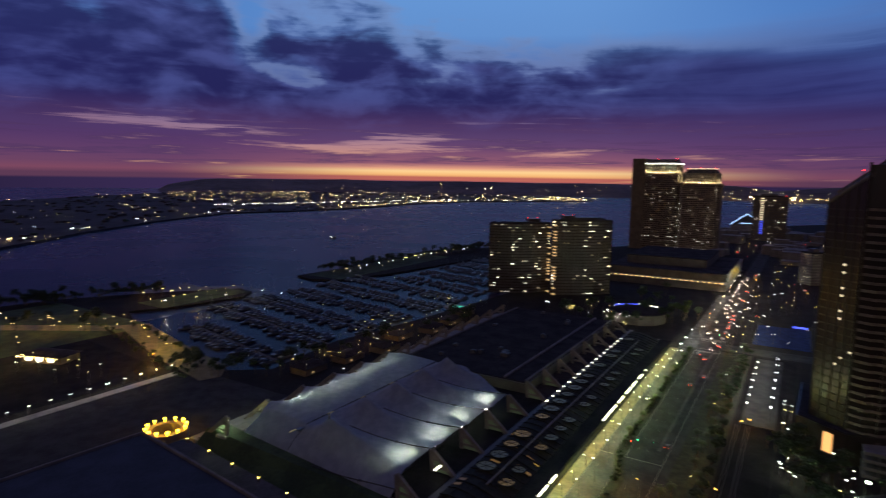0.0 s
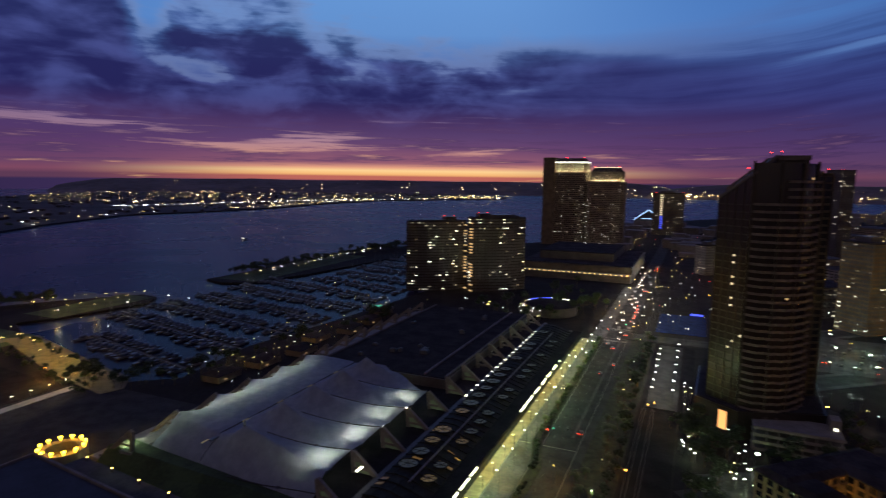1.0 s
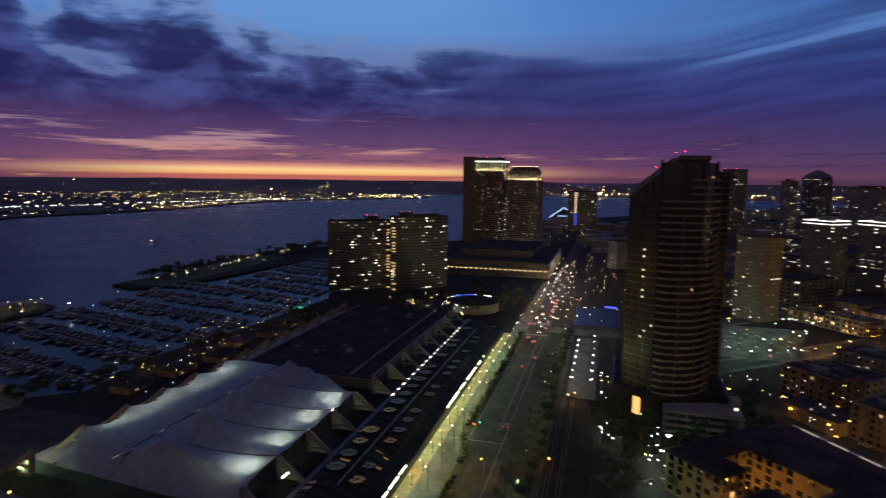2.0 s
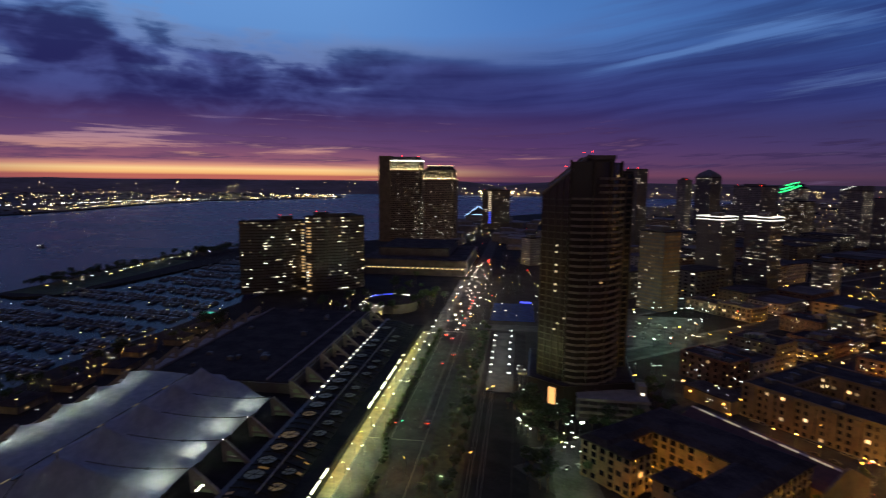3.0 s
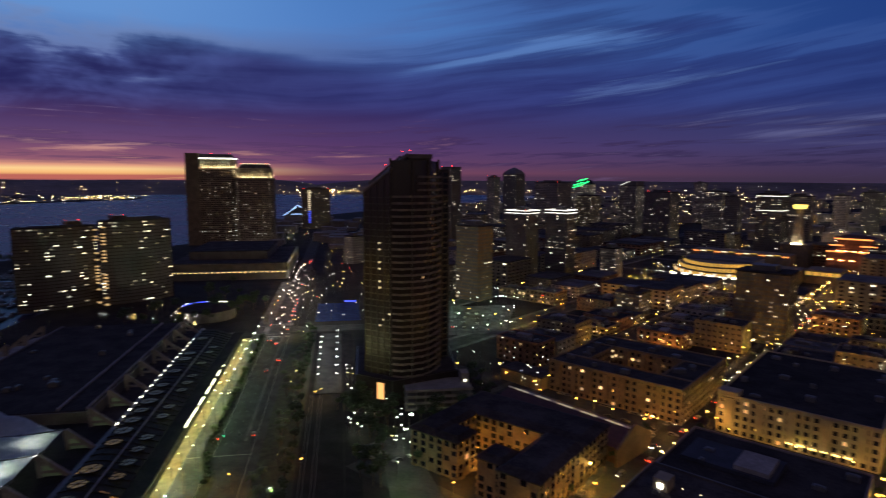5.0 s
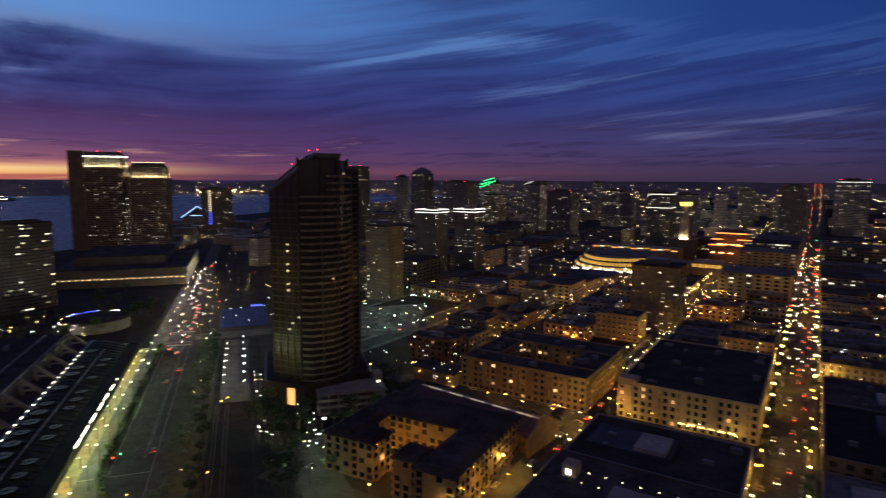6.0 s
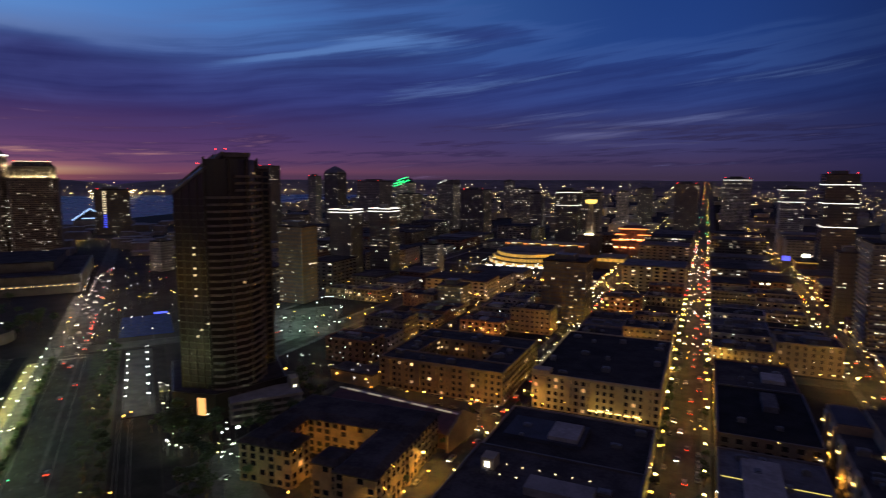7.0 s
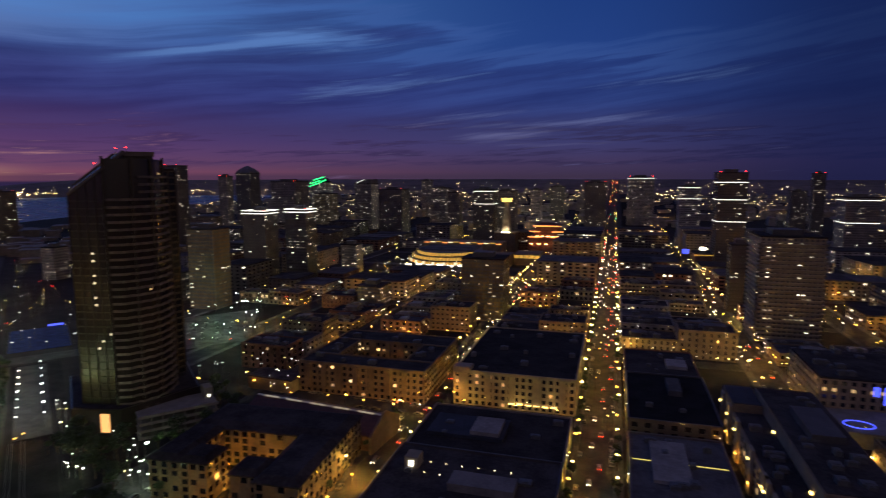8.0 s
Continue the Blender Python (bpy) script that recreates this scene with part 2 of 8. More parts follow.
def water_surface():
    mat = bpy.data.materials.new("bay_water")
    mat.use_nodes = True
    n = Nodes(mat.node_tree)
    p = mat.node_tree.nodes["Principled BSDF"]
    p.inputs["Base Color"].default_value = (0.008, 0.007, 0.026, 1)
    p.inputs["IOR"].default_value = 1.22
    p.inputs["Specular Tint"].default_value = (0.84, 0.66, 0.98, 1)
    p.inputs["Specular IOR Level"].default_value = 0.27
    pos = n.node("ShaderNodeNewGeometry").outputs["Position"]
    patch = n.noise(pos, 0.006, 4.0, 0.6, 0.4)
    n.link(n.m("ADD", 0.16, n.m("MULTIPLY", patch, 0.22)), p.inputs["Roughness"])
    b = n.node("ShaderNodeBump")
    b.inputs["Strength"].default_value, b.inputs["Distance"].default_value = 0.28, 0.6
    n.link(n.m("ADD", n.noise(pos, 0.22, 4.0, 0.6), n.m("MULTIPLY", n.noise(pos, 0.035, 3.0), 2.0)), b.inputs["Height"])
    n.link(b.outputs[0], p.inputs["Normal"])
    return mat


M_WATER = water_surface()
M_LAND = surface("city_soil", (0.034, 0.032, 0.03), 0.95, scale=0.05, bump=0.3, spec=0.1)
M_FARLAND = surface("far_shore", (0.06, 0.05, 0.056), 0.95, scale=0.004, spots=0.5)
# distance haze is put into the hill colour: paler than the near ground
M_HAZEHILL = surface("hazed_hills", (0.17, 0.13, 0.13), 1.0, scale=0.002, spots=0.4)
M_ASPHALT = surface("asphalt", (0.055, 0.055, 0.055), 0.9, scale=0.12, spots=0.35, bump=0.2, spec=0.15)
M_LOT = surface("worn_asphalt", (0.09, 0.09, 0.09), 0.9, scale=0.1, spots=0.35, spec=0.15)
M_TANPAVE = surface("tan_paving", (0.24, 0.19, 0.115), 0.85, scale=0.25, spots=0.35, bump=0.15)
M_CONCRETE = surface("concrete_paving", (0.26, 0.25, 0.23), 0.85, scale=0.2, bump=0.15)
M_PAINT = surface("road_paint", (0.2, 0.2, 0.18), 0.6, scale=1.0, spots=0.4)
M_GRASS = surface("lawn", (0.05, 0.085, 0.03), 0.95, scale=0.08, spots=0.45, bump=0.3)
M_LEAF = surface("leaves", (0.045, 0.075, 0.03), 0.7, scale=0.5, spots=0.5, vary=0.4)
M_PALM = surface("palm_leaves", (0.06, 0.085, 0.03), 0.6, scale=0.6, spots=0.4, vary=0.3)
M_BARK = surface("bark", (0.12, 0.09, 0.06), 0.9, scale=1.5, spots=0.4)
M_ROOF = surface("tar_roof", (0.075, 0.066, 0.066), 0.95, scale=0.08, spots=0.45, vary=0.5, spec=0.12)
M_ROOF2 = surface("membrane_roof", (0.13, 0.122, 0.128), 0.9, scale=0.06, spots=0.4, vary=0.4, spec=0.15)
M_REDROOF = surface("red_metal_roof", (0.085, 0.03, 0.022), 0.6, scale=0.3, spots=0.4)
M_STUCCO = surface("tan_stucco", (0.27, 0.21, 0.145), 0.9, scale=0.15, spots=0.25, vary=0.45)
M_TANDARK = surface("brown_stucco", (0.2, 0.145, 0.095), 0.9, scale=0.15, spots=0.3, vary=0.2)
# this and the dark cladding are lightened so that far blocks look hazed
M_WALL = surface("grey_render", (0.33, 0.3, 0.29), 0.9, scale=0.1, spots=0.3, vary=0.5)
M_BRICK = surface("brick_wall", (0.19, 0.1, 0.07), 0.9, scale=0.25, spots=0.35, vary=0.4)
M_DARKWALL = surface("dark_cladding", (0.13, 0.115, 0.11), 0.5, scale=0.1, spots=0.3, vary=0.4)
M_BRONZE = surface("bronze_cladding", (0.045, 0.035, 0.03), 0.35, metal=0.3, scale=0.1, spots=0.3)
M_BALCONY = surface("balcony_concrete", (0.15, 0.12, 0.11), 0.8, scale=0.3, spots=0.3)
M_FIN = surface("fin_concrete", (0.22, 0.2, 0.18), 0.85, scale=0.15, spots=0.3, bump=0.15)
M_STEEL = surface("painted_steel", (0.16, 0.16, 0.16), 0.5, metal=0.4, scale=0.8)
M_POLE = surface("pole_steel", (0.1, 0.1, 0.1), 0.45, metal=0.6, scale=1.0)
M_GLASS = glass("dark_glass", (0.02, 0.022, 0.028))
M_BRONZEGLASS = glass("bronze_glass", (0.045, 0.036, 0.034), 0.2)
# lighter copy of the dark glass, with haze put into its colour
M_HAZEGLASS = glass("hazed_tower_glass", (0.11, 0.095, 0.1), 0.3)
M_TYRE = surface("tyre_rubber", (0.02, 0.02, 0.02), 0.9, scale=3.0)
M_CARPAINT = surface("car_paint", (0.25, 0.25, 0.26), 0.3, metal=0.3, scale=0.5, spots=0.1, vary=0.85)
M_HULL = surface("boat_gelcoat", (0.13, 0.13, 0.14), 0.35, scale=0.5, spots=0.15, vary=0.4)
M_CABIN = surface("boat_canvas", (0.08, 0.1, 0.16), 0.7, scale=0.5, vary=0.6)
M_MAST = surface("mast_aluminium", (0.4, 0.4, 0.4), 0.4, metal=0.8, scale=1.0)
M_DOCK = surface("dock_planks", (0.12, 0.11, 0.095), 0.9, scale=0.4, spots=0.35)

SODIUM = (1.0, 0.43, 0.06)
L_WIN = glowing("lit_window", (1.0, 0.6, 0.24), 2.2, 0.93)
L_WINFAR = glowing("lit_window_far", (1.0, 0.78, 0.48), 3.4, 0.96, bend=2.2)
L_SODIUM = glowing("sodium_lamp", (1.0, 0.4, 0.05), 27.0, 0.6, "object")
L_WHITE = glowing("white_lamp", (1.0, 0.92, 0.72), 25.0, 0.5, "object")
L_YELLOW = glowing("yellow_lamp", (1.0, 0.66, 0.18), 27.0, 0.5, "object")
L_GREENISH = glowing("road_lamp", (0.85, 1.0, 0.6), 22.0, 0.3, "object")
L_TUBE = glowing("canopy_tube", (1.0, 0.93, 0.7), 5.0)
L_WHITELINE = glowing("white_crown_line", (1.0, 0.97, 0.88), 1.6)
L_GREEN = glowing("green_crown_line", (0.03, 1.0, 0.22), 3.0)
L_BLUE = glowing("blue_light", (0.07, 0.1, 1.0), 1.8)
L_RED = glowing("red_light", (1.0, 0.02, 0.015), 16.0, 0.5)
L_CARPARK = glowing("car_park_lamp", (0.7, 1.0, 0.8), 30.0)
L_TAIL = glowing("tail_light", (1.0, 0.03, 0.012), 30.0)
L_HEAD = glowing("head_light", (1.0, 0.86, 0.6), 42.0)
L_FARDOT = glowing("far_shore_light", (1.0, 0.62, 0.22), 40.0, 0.94)
M_CREAM = surface("cream_plaster", (0.3, 0.25, 0.18), 0.85, scale=0.2, spots=0.2)
M_BLUEROOF = surface("blue_grey_membrane", (0.04, 0.042, 0.06), 0.8, scale=0.1, spots=0.35)
M_BLACKROOF = surface("black_roof", (0.02, 0.019, 0.02), 0.9, scale=0.1, spots=0.4, spec=0.1)
L_RIDGE = glowing("ridge_cap_glow", (1.0, 0.84, 0.62), 0.28)
M_RIDGE = surface("ridge_cap_metal", (0.75, 0.68, 0.58), 0.5, scale=0.5)
L_AWNING = glowing("lit_awning", (1.0, 0.7, 0.25), 2.4)
L_SHOP = glowing("shop_front", (1.0, 0.6, 0.2), 5.0, 0.85, "object")
L_PODIUM = glowing("terrace_bulb", (1.0, 0.6, 0.2), 8.0, 0.6)
L_SIGNWHITE = glowing("white_panel_light", (1.0, 0.93, 0.74), 3.5)
L_SIGNYELLOW = glowing("yellow_panel_light", (1.0, 0.62, 0.16), 7.0, 0.6, "object")
L_EDGE = glowing("yellow_edge_light", (1.0, 0.8, 0.2), 0.8)
L_VIOLET = glowing("violet_light", (0.45, 0.15, 1.0), 5.0)
L_MALL = glowing("mall_amber", (1.0, 0.55, 0.1), 0.9, 0.5)
L_GOLD = glowing("golden_cap", (1.0, 0.68, 0.14), 2.2)
L_REDORANGE = glowing("red_orange_flood", (1.0, 0.35, 0.12), 18.0)
M_BLUEPLAZA = surface("blue_lit_paving", (0.02, 0.04, 0.15), 0.9, scale=0.2, spots=0.3, spec=0.1)
L_TEAL = glowing("teal_pool", (0.1, 0.9, 0.6), 0.5)
L_WHITEDOT = glowing("airfield_light", (1.0, 0.93, 0.8), 30.0, 0.9)
M_PLANT = surface("planting_soil", (0.035, 0.04, 0.022), 0.95, scale=0.3, spots=0.5, bump=0.4)
M_VAULT = surface("smoked_glazing", (0.03, 0.028, 0.02), 0.7, scale=0.3, spots=0.5, spec=0.15)
M_PATH = surface("tan_path", (0.2, 0.17, 0.1), 0.9, scale=0.2, spots=0.3)
L_SIGNWARM = glowing("warm_strip_light", (1.0, 0.8, 0.5), 1.6)
L_BLUEWHITE = glowing("blue_white_edge", (0.4, 0.6, 1.0), 2.0)
L_GREENLENS = glowing("green_signal", (0.05, 1.0, 0.4), 14.0)
L_DIMLAMP = glowing("small_bollard", (1.0, 0.75, 0.4), 8.0)
L_SIGN = glowing("orange_panel", (1.0, 0.5, 0.16), 1.3)

# ---------------------------------------------------------------- mesh helpers
HARBOR = pose(0, 0, 0, 0, 0, 51.2)


class Mesh:
    """Collects boxes, prisms and loose faces for one mesh."""

    def __init__(self):
        self.v, self.f = [], []

    def face(self, *pts):
        k = len(self.v)
        self.v += [tuple(p) for p in pts]
        self.f.append(tuple(range(k, k + len(pts))))

    def box(self, x0, x1, y0, y1, z0, z1):
        k = len(self.v)
        self.v += [(x0, y0, z0), (x1, y0, z0), (x1, y1, z0), (x0, y1, z0), (x0, y0, z1), (x1, y0, z1), (x1, y1, z1), (x0, y1, z1)]
        self.f += [(k, k + 3, k + 2, k + 1), (k + 4, k + 5, k + 6, k + 7), (k, k + 1, k + 5, k + 4), (k + 1, k + 2, k + 6, k + 5),
                   (k + 2, k + 3, k + 7, k + 6), (k + 3, k, k + 4, k + 7)]
        return self

    def prism(self, poly, z0, z1, top=None):
        k, n = len(self.v), len(poly)
        self.v += [(x, y, z0) for x, y in poly] + [(x, y, z1) for x, y in (top or poly)]
        self.f += [tuple(reversed(range(k, k + n))), tuple(range(k + n, k + 2 * n))]
        self.f += [(k + i, k + (i + 1) % n, k + n + (i + 1) % n, k + n + i) for i in range(n)]
        return self

    def beam(self, a, b, w, h=None):
        """A square bar from a to b."""
        a, b = Vector(a), Vector(b)
        h = h or w
        d = (b - a).normalized()
        s = d.cross((0, 0, 1))
        s = s.normalized() if s.length > 1e-3 else Vector((1, 0, 0))
        u = s.cross(d)
        k = len(self.v)
        for p in (a, b):
            self.v += [tuple(p + s * i * w / 2 + u * j * h / 2) for i, j in ((-1, -1), (1, -1), (1, 1), (-1, 1))]
        self.f += [(k, k + 3, k + 2, k + 1), (k + 4, k + 5, k + 6, k + 7)]
        self.f += [(k + i, k + (i + 1) % 4, k + 4 + (i + 1) % 4, k + 4 + i) for i in range(4)]
        return self

    def tube(self, a, b, ra, rb, n=6):
        a, b = Vector(a), Vector(b)
        d = (b - a).normalized()
        s = d.cross((0, 0, 1))
        s = s.normalized() if s.length > 1e-3 else Vector((1, 0, 0))
        u = s.cross(d)
        k = len(self.v)
        for p, r in ((a, ra), (b, rb)):
            self.v += [tuple(p + (s * math.cos(6.28318 * i / n) + u * math.sin(6.28318 * i / n)) * r) for i in range(n)]
        self.f += [(k + i, k + (i + 1) % n, k + n + (i + 1) % n, k + n + i) for i in range(n)]
        self.f += [tuple(range(k + n - 1, k - 1, -1)), tuple(range(k + n, k + 2 * n))]
        return self

    def ball(self, c, r, flat=1.0, seg=6, rings=4):
        k = len(self.v)
        for j in range(rings + 1):
            t = math.pi * j / rings
            for i in range(seg):
                a = 6.28318 * i / seg
                self.v.append((c[0] + r * math.sin(t) * math.cos(a), c[1] + r * math.sin(t) * math.sin(a), c[2] + r * flat * math.cos(t)))
        for j in range(rings):
            for i in range(seg):
                self.f.append((k + j * seg + i, k + (j + 1) * seg + i, k + (j + 1) * seg + (i + 1) % seg, k + j * seg + (i + 1) % seg))
        return self

    def data(self, name, material):
        me = bpy.data.meshes.new(name)
        me.from_pydata(self.v, [], self.f)
        me.materials.append(material)
        me.update()
        return me


def part(name, mesh, material, parent=None, label="", kind=""):
    """Links a mesh as one object under a thing, or as a thing of its own."""
    ob = new(name, mesh.data(name, material) if isinstance(mesh, Mesh) else mesh)
    if parent is not None:
        ob.parent = parent
    return tagged(ob, label=label, kind=kind)


def thing(name, m, label, category, group="", kind=""):
    ob = new(name)
    ob.matrix_world = m
    ob.empty_display_size = 1.0
    return tagged(ob, label, category, group, kind)


def structure(name, mesh, material, label, m=None):
    ob = part(name, mesh, material)
    if m is not None:
        ob.matrix_world = m
    return tagged(ob, label, name.split("_")[0], kind="structure")


def hb(v, u, z=0.0, turn=0.0):
    """A pose in the frame of the waterfront road: v towards the city, u along the road."""
    return HARBOR @ pose(v, u, z, 0, 0, turn)


def wpos(v, u):
    p = HARBOR @ Vector((v, u, 0))
    return p.x, p.y

# ---------------------------------------------------------------- water, shores, hills
water = Mesh()
for i in range(48):
    a, b = 6.28318 * i / 48, 6.28318 * (i + 1) / 48
    water.face((0, 0, -2), (5200 * math.cos(a), 5200 * math.sin(a), -2), (5200 * math.cos(b), 5200 * math.sin(b), -2))
structure("water_bay", water, M_WATER, "dark rippled bay water at dusk")

SHORE = [(-640, -700), (-610, 100), (-575, 271), (-530, 345), (-488, 399), (-466, 396), (-452, 374), (-466, 306), (-480, 278), (-425, 252),
         (-334, 228), (-291, 220), (-266, 240), (-276, 306), (-264, 390), (-252, 522), (-250, 640), (-262, 800), (-300, 880), (-350, 860),
         (-398, 745), (-420, 570), (-440, 496), (-468, 482), (-499, 491), (-494, 554), (-500, 656), (-496, 800), (-440, 900), (-330, 960),
         (-260, 1060), (-180, 1400), (-60, 1800), (180, 2150), (700, 2700), (1500, 3300), (2600, 3700), (4300, 1500), (4600, -2500), (600, -4600), (-640, -3500)]
land = Mesh().prism([wpos(v, u) for v, u in SHORE][::-1], -6, 0)
structure("ground", land, M_LAND, "dark city ground behind the waterfront")

FAR = [(-900, -1500), (-1028, 402), (-1180, 604), (-1330, 850), (-1466, 1157), (-1400, 1450), (-1381, 1718), (-1440, 2100), (-1400, 2500), (-1150, 2900),
       (-986, 3180), (-1060, 3420), (-1500, 3600), (-2300, 3900), (-3500, 3200), (-3300, 2300), (-2900, 1500), (-2500, 900), (-2300, -1500)]
far = Mesh().prism([wpos(v, u) for v, u in FAR][::-1], -6, 1.5)
structure("ground_far_shore", far, M_FARLAND, "low dark land across the bay with scattered lights")


def ridge(name, a0, a1, radius, tall, seed, label):
    """A long low hill seen against the sky."""
    me, n = Mesh(), 90
    rows = []
    for k in range(n + 1):
        t = k / n
        a = radians(a0 + (a1 - a0) * t)
        edge = min(1.0, 14 * t, 14 * (1 - t)) ** 0.5
        top = edge * (tall + 9 * noise.noise((seed + t * 9, 0, 0)) + 5 * noise.noise((seed + t * 40, 3, 0)))
        rows.append([(-math.sin(a) * r, math.cos(a) * r, z) for r, z in ((radius - 700, -3), (radius - 250, top * 0.62), (radius, top), (radius + 120, -3))])
    for p, q in zip(rows, rows[1:]):
        for j in range(3):
            me.face(p[j], p[j + 1], q[j + 1], q[j])
    structure(name, me, M_HAZEHILL, label)


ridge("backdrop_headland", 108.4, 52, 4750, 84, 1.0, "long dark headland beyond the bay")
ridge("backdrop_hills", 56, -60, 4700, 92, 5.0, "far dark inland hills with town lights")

# ---------------------------------------------------------------- roads and paving round the waterfront road


def strip(name, v0, v1, u0, u1, z0, z1, material, label):
    return structure(name, Mesh().box(v0, v1, u0, u1, z0, z1), material, label, HARBOR)


# paler asphalt than the east lanes, standing in for stronger lamplight here
strip("road_west_lanes", -67.4, -57.0, 60, 660, 0, 0.05, M_LOT, "asphalt lanes beside the convention hall")
strip("road_east_lanes", -57, -41, 60, 1500, 0, 0.05, M_ASPHALT, "asphalt lanes of the waterfront road")
strip("road_crossing", -65, 60, 440, 458, 0, 0.046, M_ASPHALT, "asphalt cross street over the tracks")
strip("pavement_west", -72.4, -67.4, 60, 428, 0, 0.2, M_TANPAVE, "pale concrete pavement under the hall canopy")
strip("kerb_median", -61.4, -57, 246, 436, 0, 0.22, M_PLANT, "raised planted median of the waterfront road")
structure("kerb_median_bend", Mesh().prism([(-57.2, 60), (-52.8, 60), (-51.8, 224), (-57, 245.9), (-61.4, 245.9), (-56.4, 224)], 0, 0.22), M_PLANT, "planted median bending round the turning lane", HARBOR)
strip("kerb_lane_divider", -46.2, -44.8, 256, 436, 0.05, 0.2, M_LOT, "narrow raised divider between the lanes")
strip("pavement_east", -41, -37.5, 60, 436, 0, 0.16, M_ASPHALT, "narrow pavement beside the waterfront road")
strip("planting_bed", -37.5, -22, 60, 436, 0, 0.14, M_PLANT, "dark planted strip below the palms")
strip("road_rail_bed", -21, -3, 60, 436, 0, 0.06, M_BLACKROOF, "dark tram track bed")
strip("pavement_platform", -18.5, -3.5, 308, 432, 0.06, 0.4, M_ASPHALT, "lit asphalt tram platform")
strip("road_station", -2.5, 4, 60, 436, 0, 0.05, M_BLACKROOF, "narrow service road beside the tracks")
for k in range(4):
    strip("rail_track", -20 + 0.0 + (k // 2) * 4.6 + (k % 2) * 1.44, -19.9 + (k // 2) * 4.6 + (k % 2) * 1.44, 60, 307, 0.06, 0.2, M_STEEL, "worn steel tram rail")
for name, v0, v1 in (("marking_edge", -67.1, -66.9), ("marking_edge", -56.7, -56.5), ("marking_edge", -41.5, -41.3)):
    strip(name, v0, v1, 60, 436, 0.05, 0.056, M_PAINT, "white painted edge line of the road")
dash = Mesh()
for v in (-64.4, -53.4, -49.8):
    for k in range(30):
        u = 70 + 12.2 * k
        dash.box(v - 0.05, v + 0.05, u, u + 2.6, 0.05, 0.056)
structure("marking_lanes", dash, M_PAINT, "dashed white lane markings", HARBOR)
cross = Mesh()
for u in (243, 437, 461):
    cross.box(-67.0, -61.6, u, u + 0.5, 0.05, 0.056)
    cross.box(-56.8, -41.4, u, u + 0.5, 0.05, 0.056)
for k in range(22):
    for u in (428, 464):
        cross.box(-56.6 + 0.72 * k, -56.25 + 0.72 * k, u, u + 4.0, 0.05, 0.056)
structure("marking_crossing", cross, M_PAINT, "white pedestrian crossing bars", HARBOR)
strip("road_esplanade", -303, -281, -200, 205, 0, 0.06, M_ASPHALT, "dark service road by the marina")
strip("pavement_esplanade", -309, -303, -200, 205, 0, 0.2, M_CONCRETE, "pale promenade beside the service road")
strip("road_forecourt", -281, -215, 60, 214, 0, 0.05, M_ASPHALT, "dark asphalt forecourt behind the halls")
strip("lawn_park", -560, -420, 120, 262, 0, 0.1, M_GRASS, "dim park lawn")

# ---------------------------------------------------------------- buildings


def obox(me, o, d, n, s0, s1, n0, n1, z0, z1):
    """A box along a wall: o a plan point, d along the wall, n outwards."""
    k = len(me.v)
    for z in (z0, z1):
        for s, q in ((s0, n0), (s1, n0), (s1, n1), (s0, n1)):
            me.v.append((o[0] + d[0] * s + n[0] * q, o[1] + d[1] * s + n[1] * q, z))
    me.f += [(k, k + 1, k + 2, k + 3), (k + 4, k + 7, k + 6, k + 5), (k, k + 4, k + 5, k + 1), (k + 1, k + 5, k + 6, k + 2),
             (k + 2, k + 6, k + 7, k + 3), (k + 3, k + 7, k + 4, k)]


def edges(plan):
    """Start, direction, outward normal and length of each side of an anticlockwise plan."""
    for (ax, ay), (bx, by) in zip(plan, plan[1:] + plan[:1]):
        ln = math.hypot(bx - ax, by - ay)
        d = ((bx - ax) / ln, (by - ay) / ln)
        yield (ax, ay), d, (d[1], -d[0]), ln


def rect(w, d, x=0.0, y=0.0):
    return [(x - w / 2, y - d / 2), (x + w / 2, y - d / 2), (x + w / 2, y + d / 2), (x - w / 2, y + d / 2)]


PANES = {}


def pane_data(w, h, material):
    key = (round(w, 1), round(h, 1), material.name)
    if key not in PANES:
        PANES[key] = Mesh().box(-w / 2, w / 2, -0.05, 0.05, 0, h).data("window", material)
    return PANES[key]


def pierced_side(me, o, d, n, ln, z0, z1, nb, floors, pier, band, rim):
    """One wall face with a recessed opening in every bay of every floor, as one connected sheet."""
    step, fh = ln / nb, (z1 - z0) / floors
    ss, zs = [-rim], [z0]
    for i in range(nb):
        ss += [step * i + pier / 2, step * (i + 1) - pier / 2]
    for k in range(floors):
        zs += [z0 + fh * k + band / 2, z0 + fh * (k + 1) - band / 2]
    ss.append(ln + rim)
    zs.append(z1)
    seen = me.seen

    def vert(s, z, q):
        p = (round(o[0] + d[0] * s + n[0] * q, 3), round(o[1] + d[1] * s + n[1] * q, 3), round(z, 3))
        if p not in seen:
            seen[p] = len(me.v)
            me.v.append(p)
        return seen[p]

    for i in range(len(ss) - 1):
        for k in range(len(zs) - 1):
            a, b, c, e = ss[i], ss[i + 1], zs[k], zs[k + 1]
            f = [vert(a, c, rim), vert(b, c, rim), vert(b, e, rim), vert(a, e, rim)]
            if i % 2 == 0 or k % 2 == 0:
                me.f.append(tuple(f))
                continue
            g = [vert(a, c, -0.05), vert(b, c, -0.05), vert(b, e, -0.05), vert(a, e, -0.05)]
            me.f += [(f[j], f[(j + 1) % 4], g[(j + 1) % 4], g[j]) for j in range(4)]


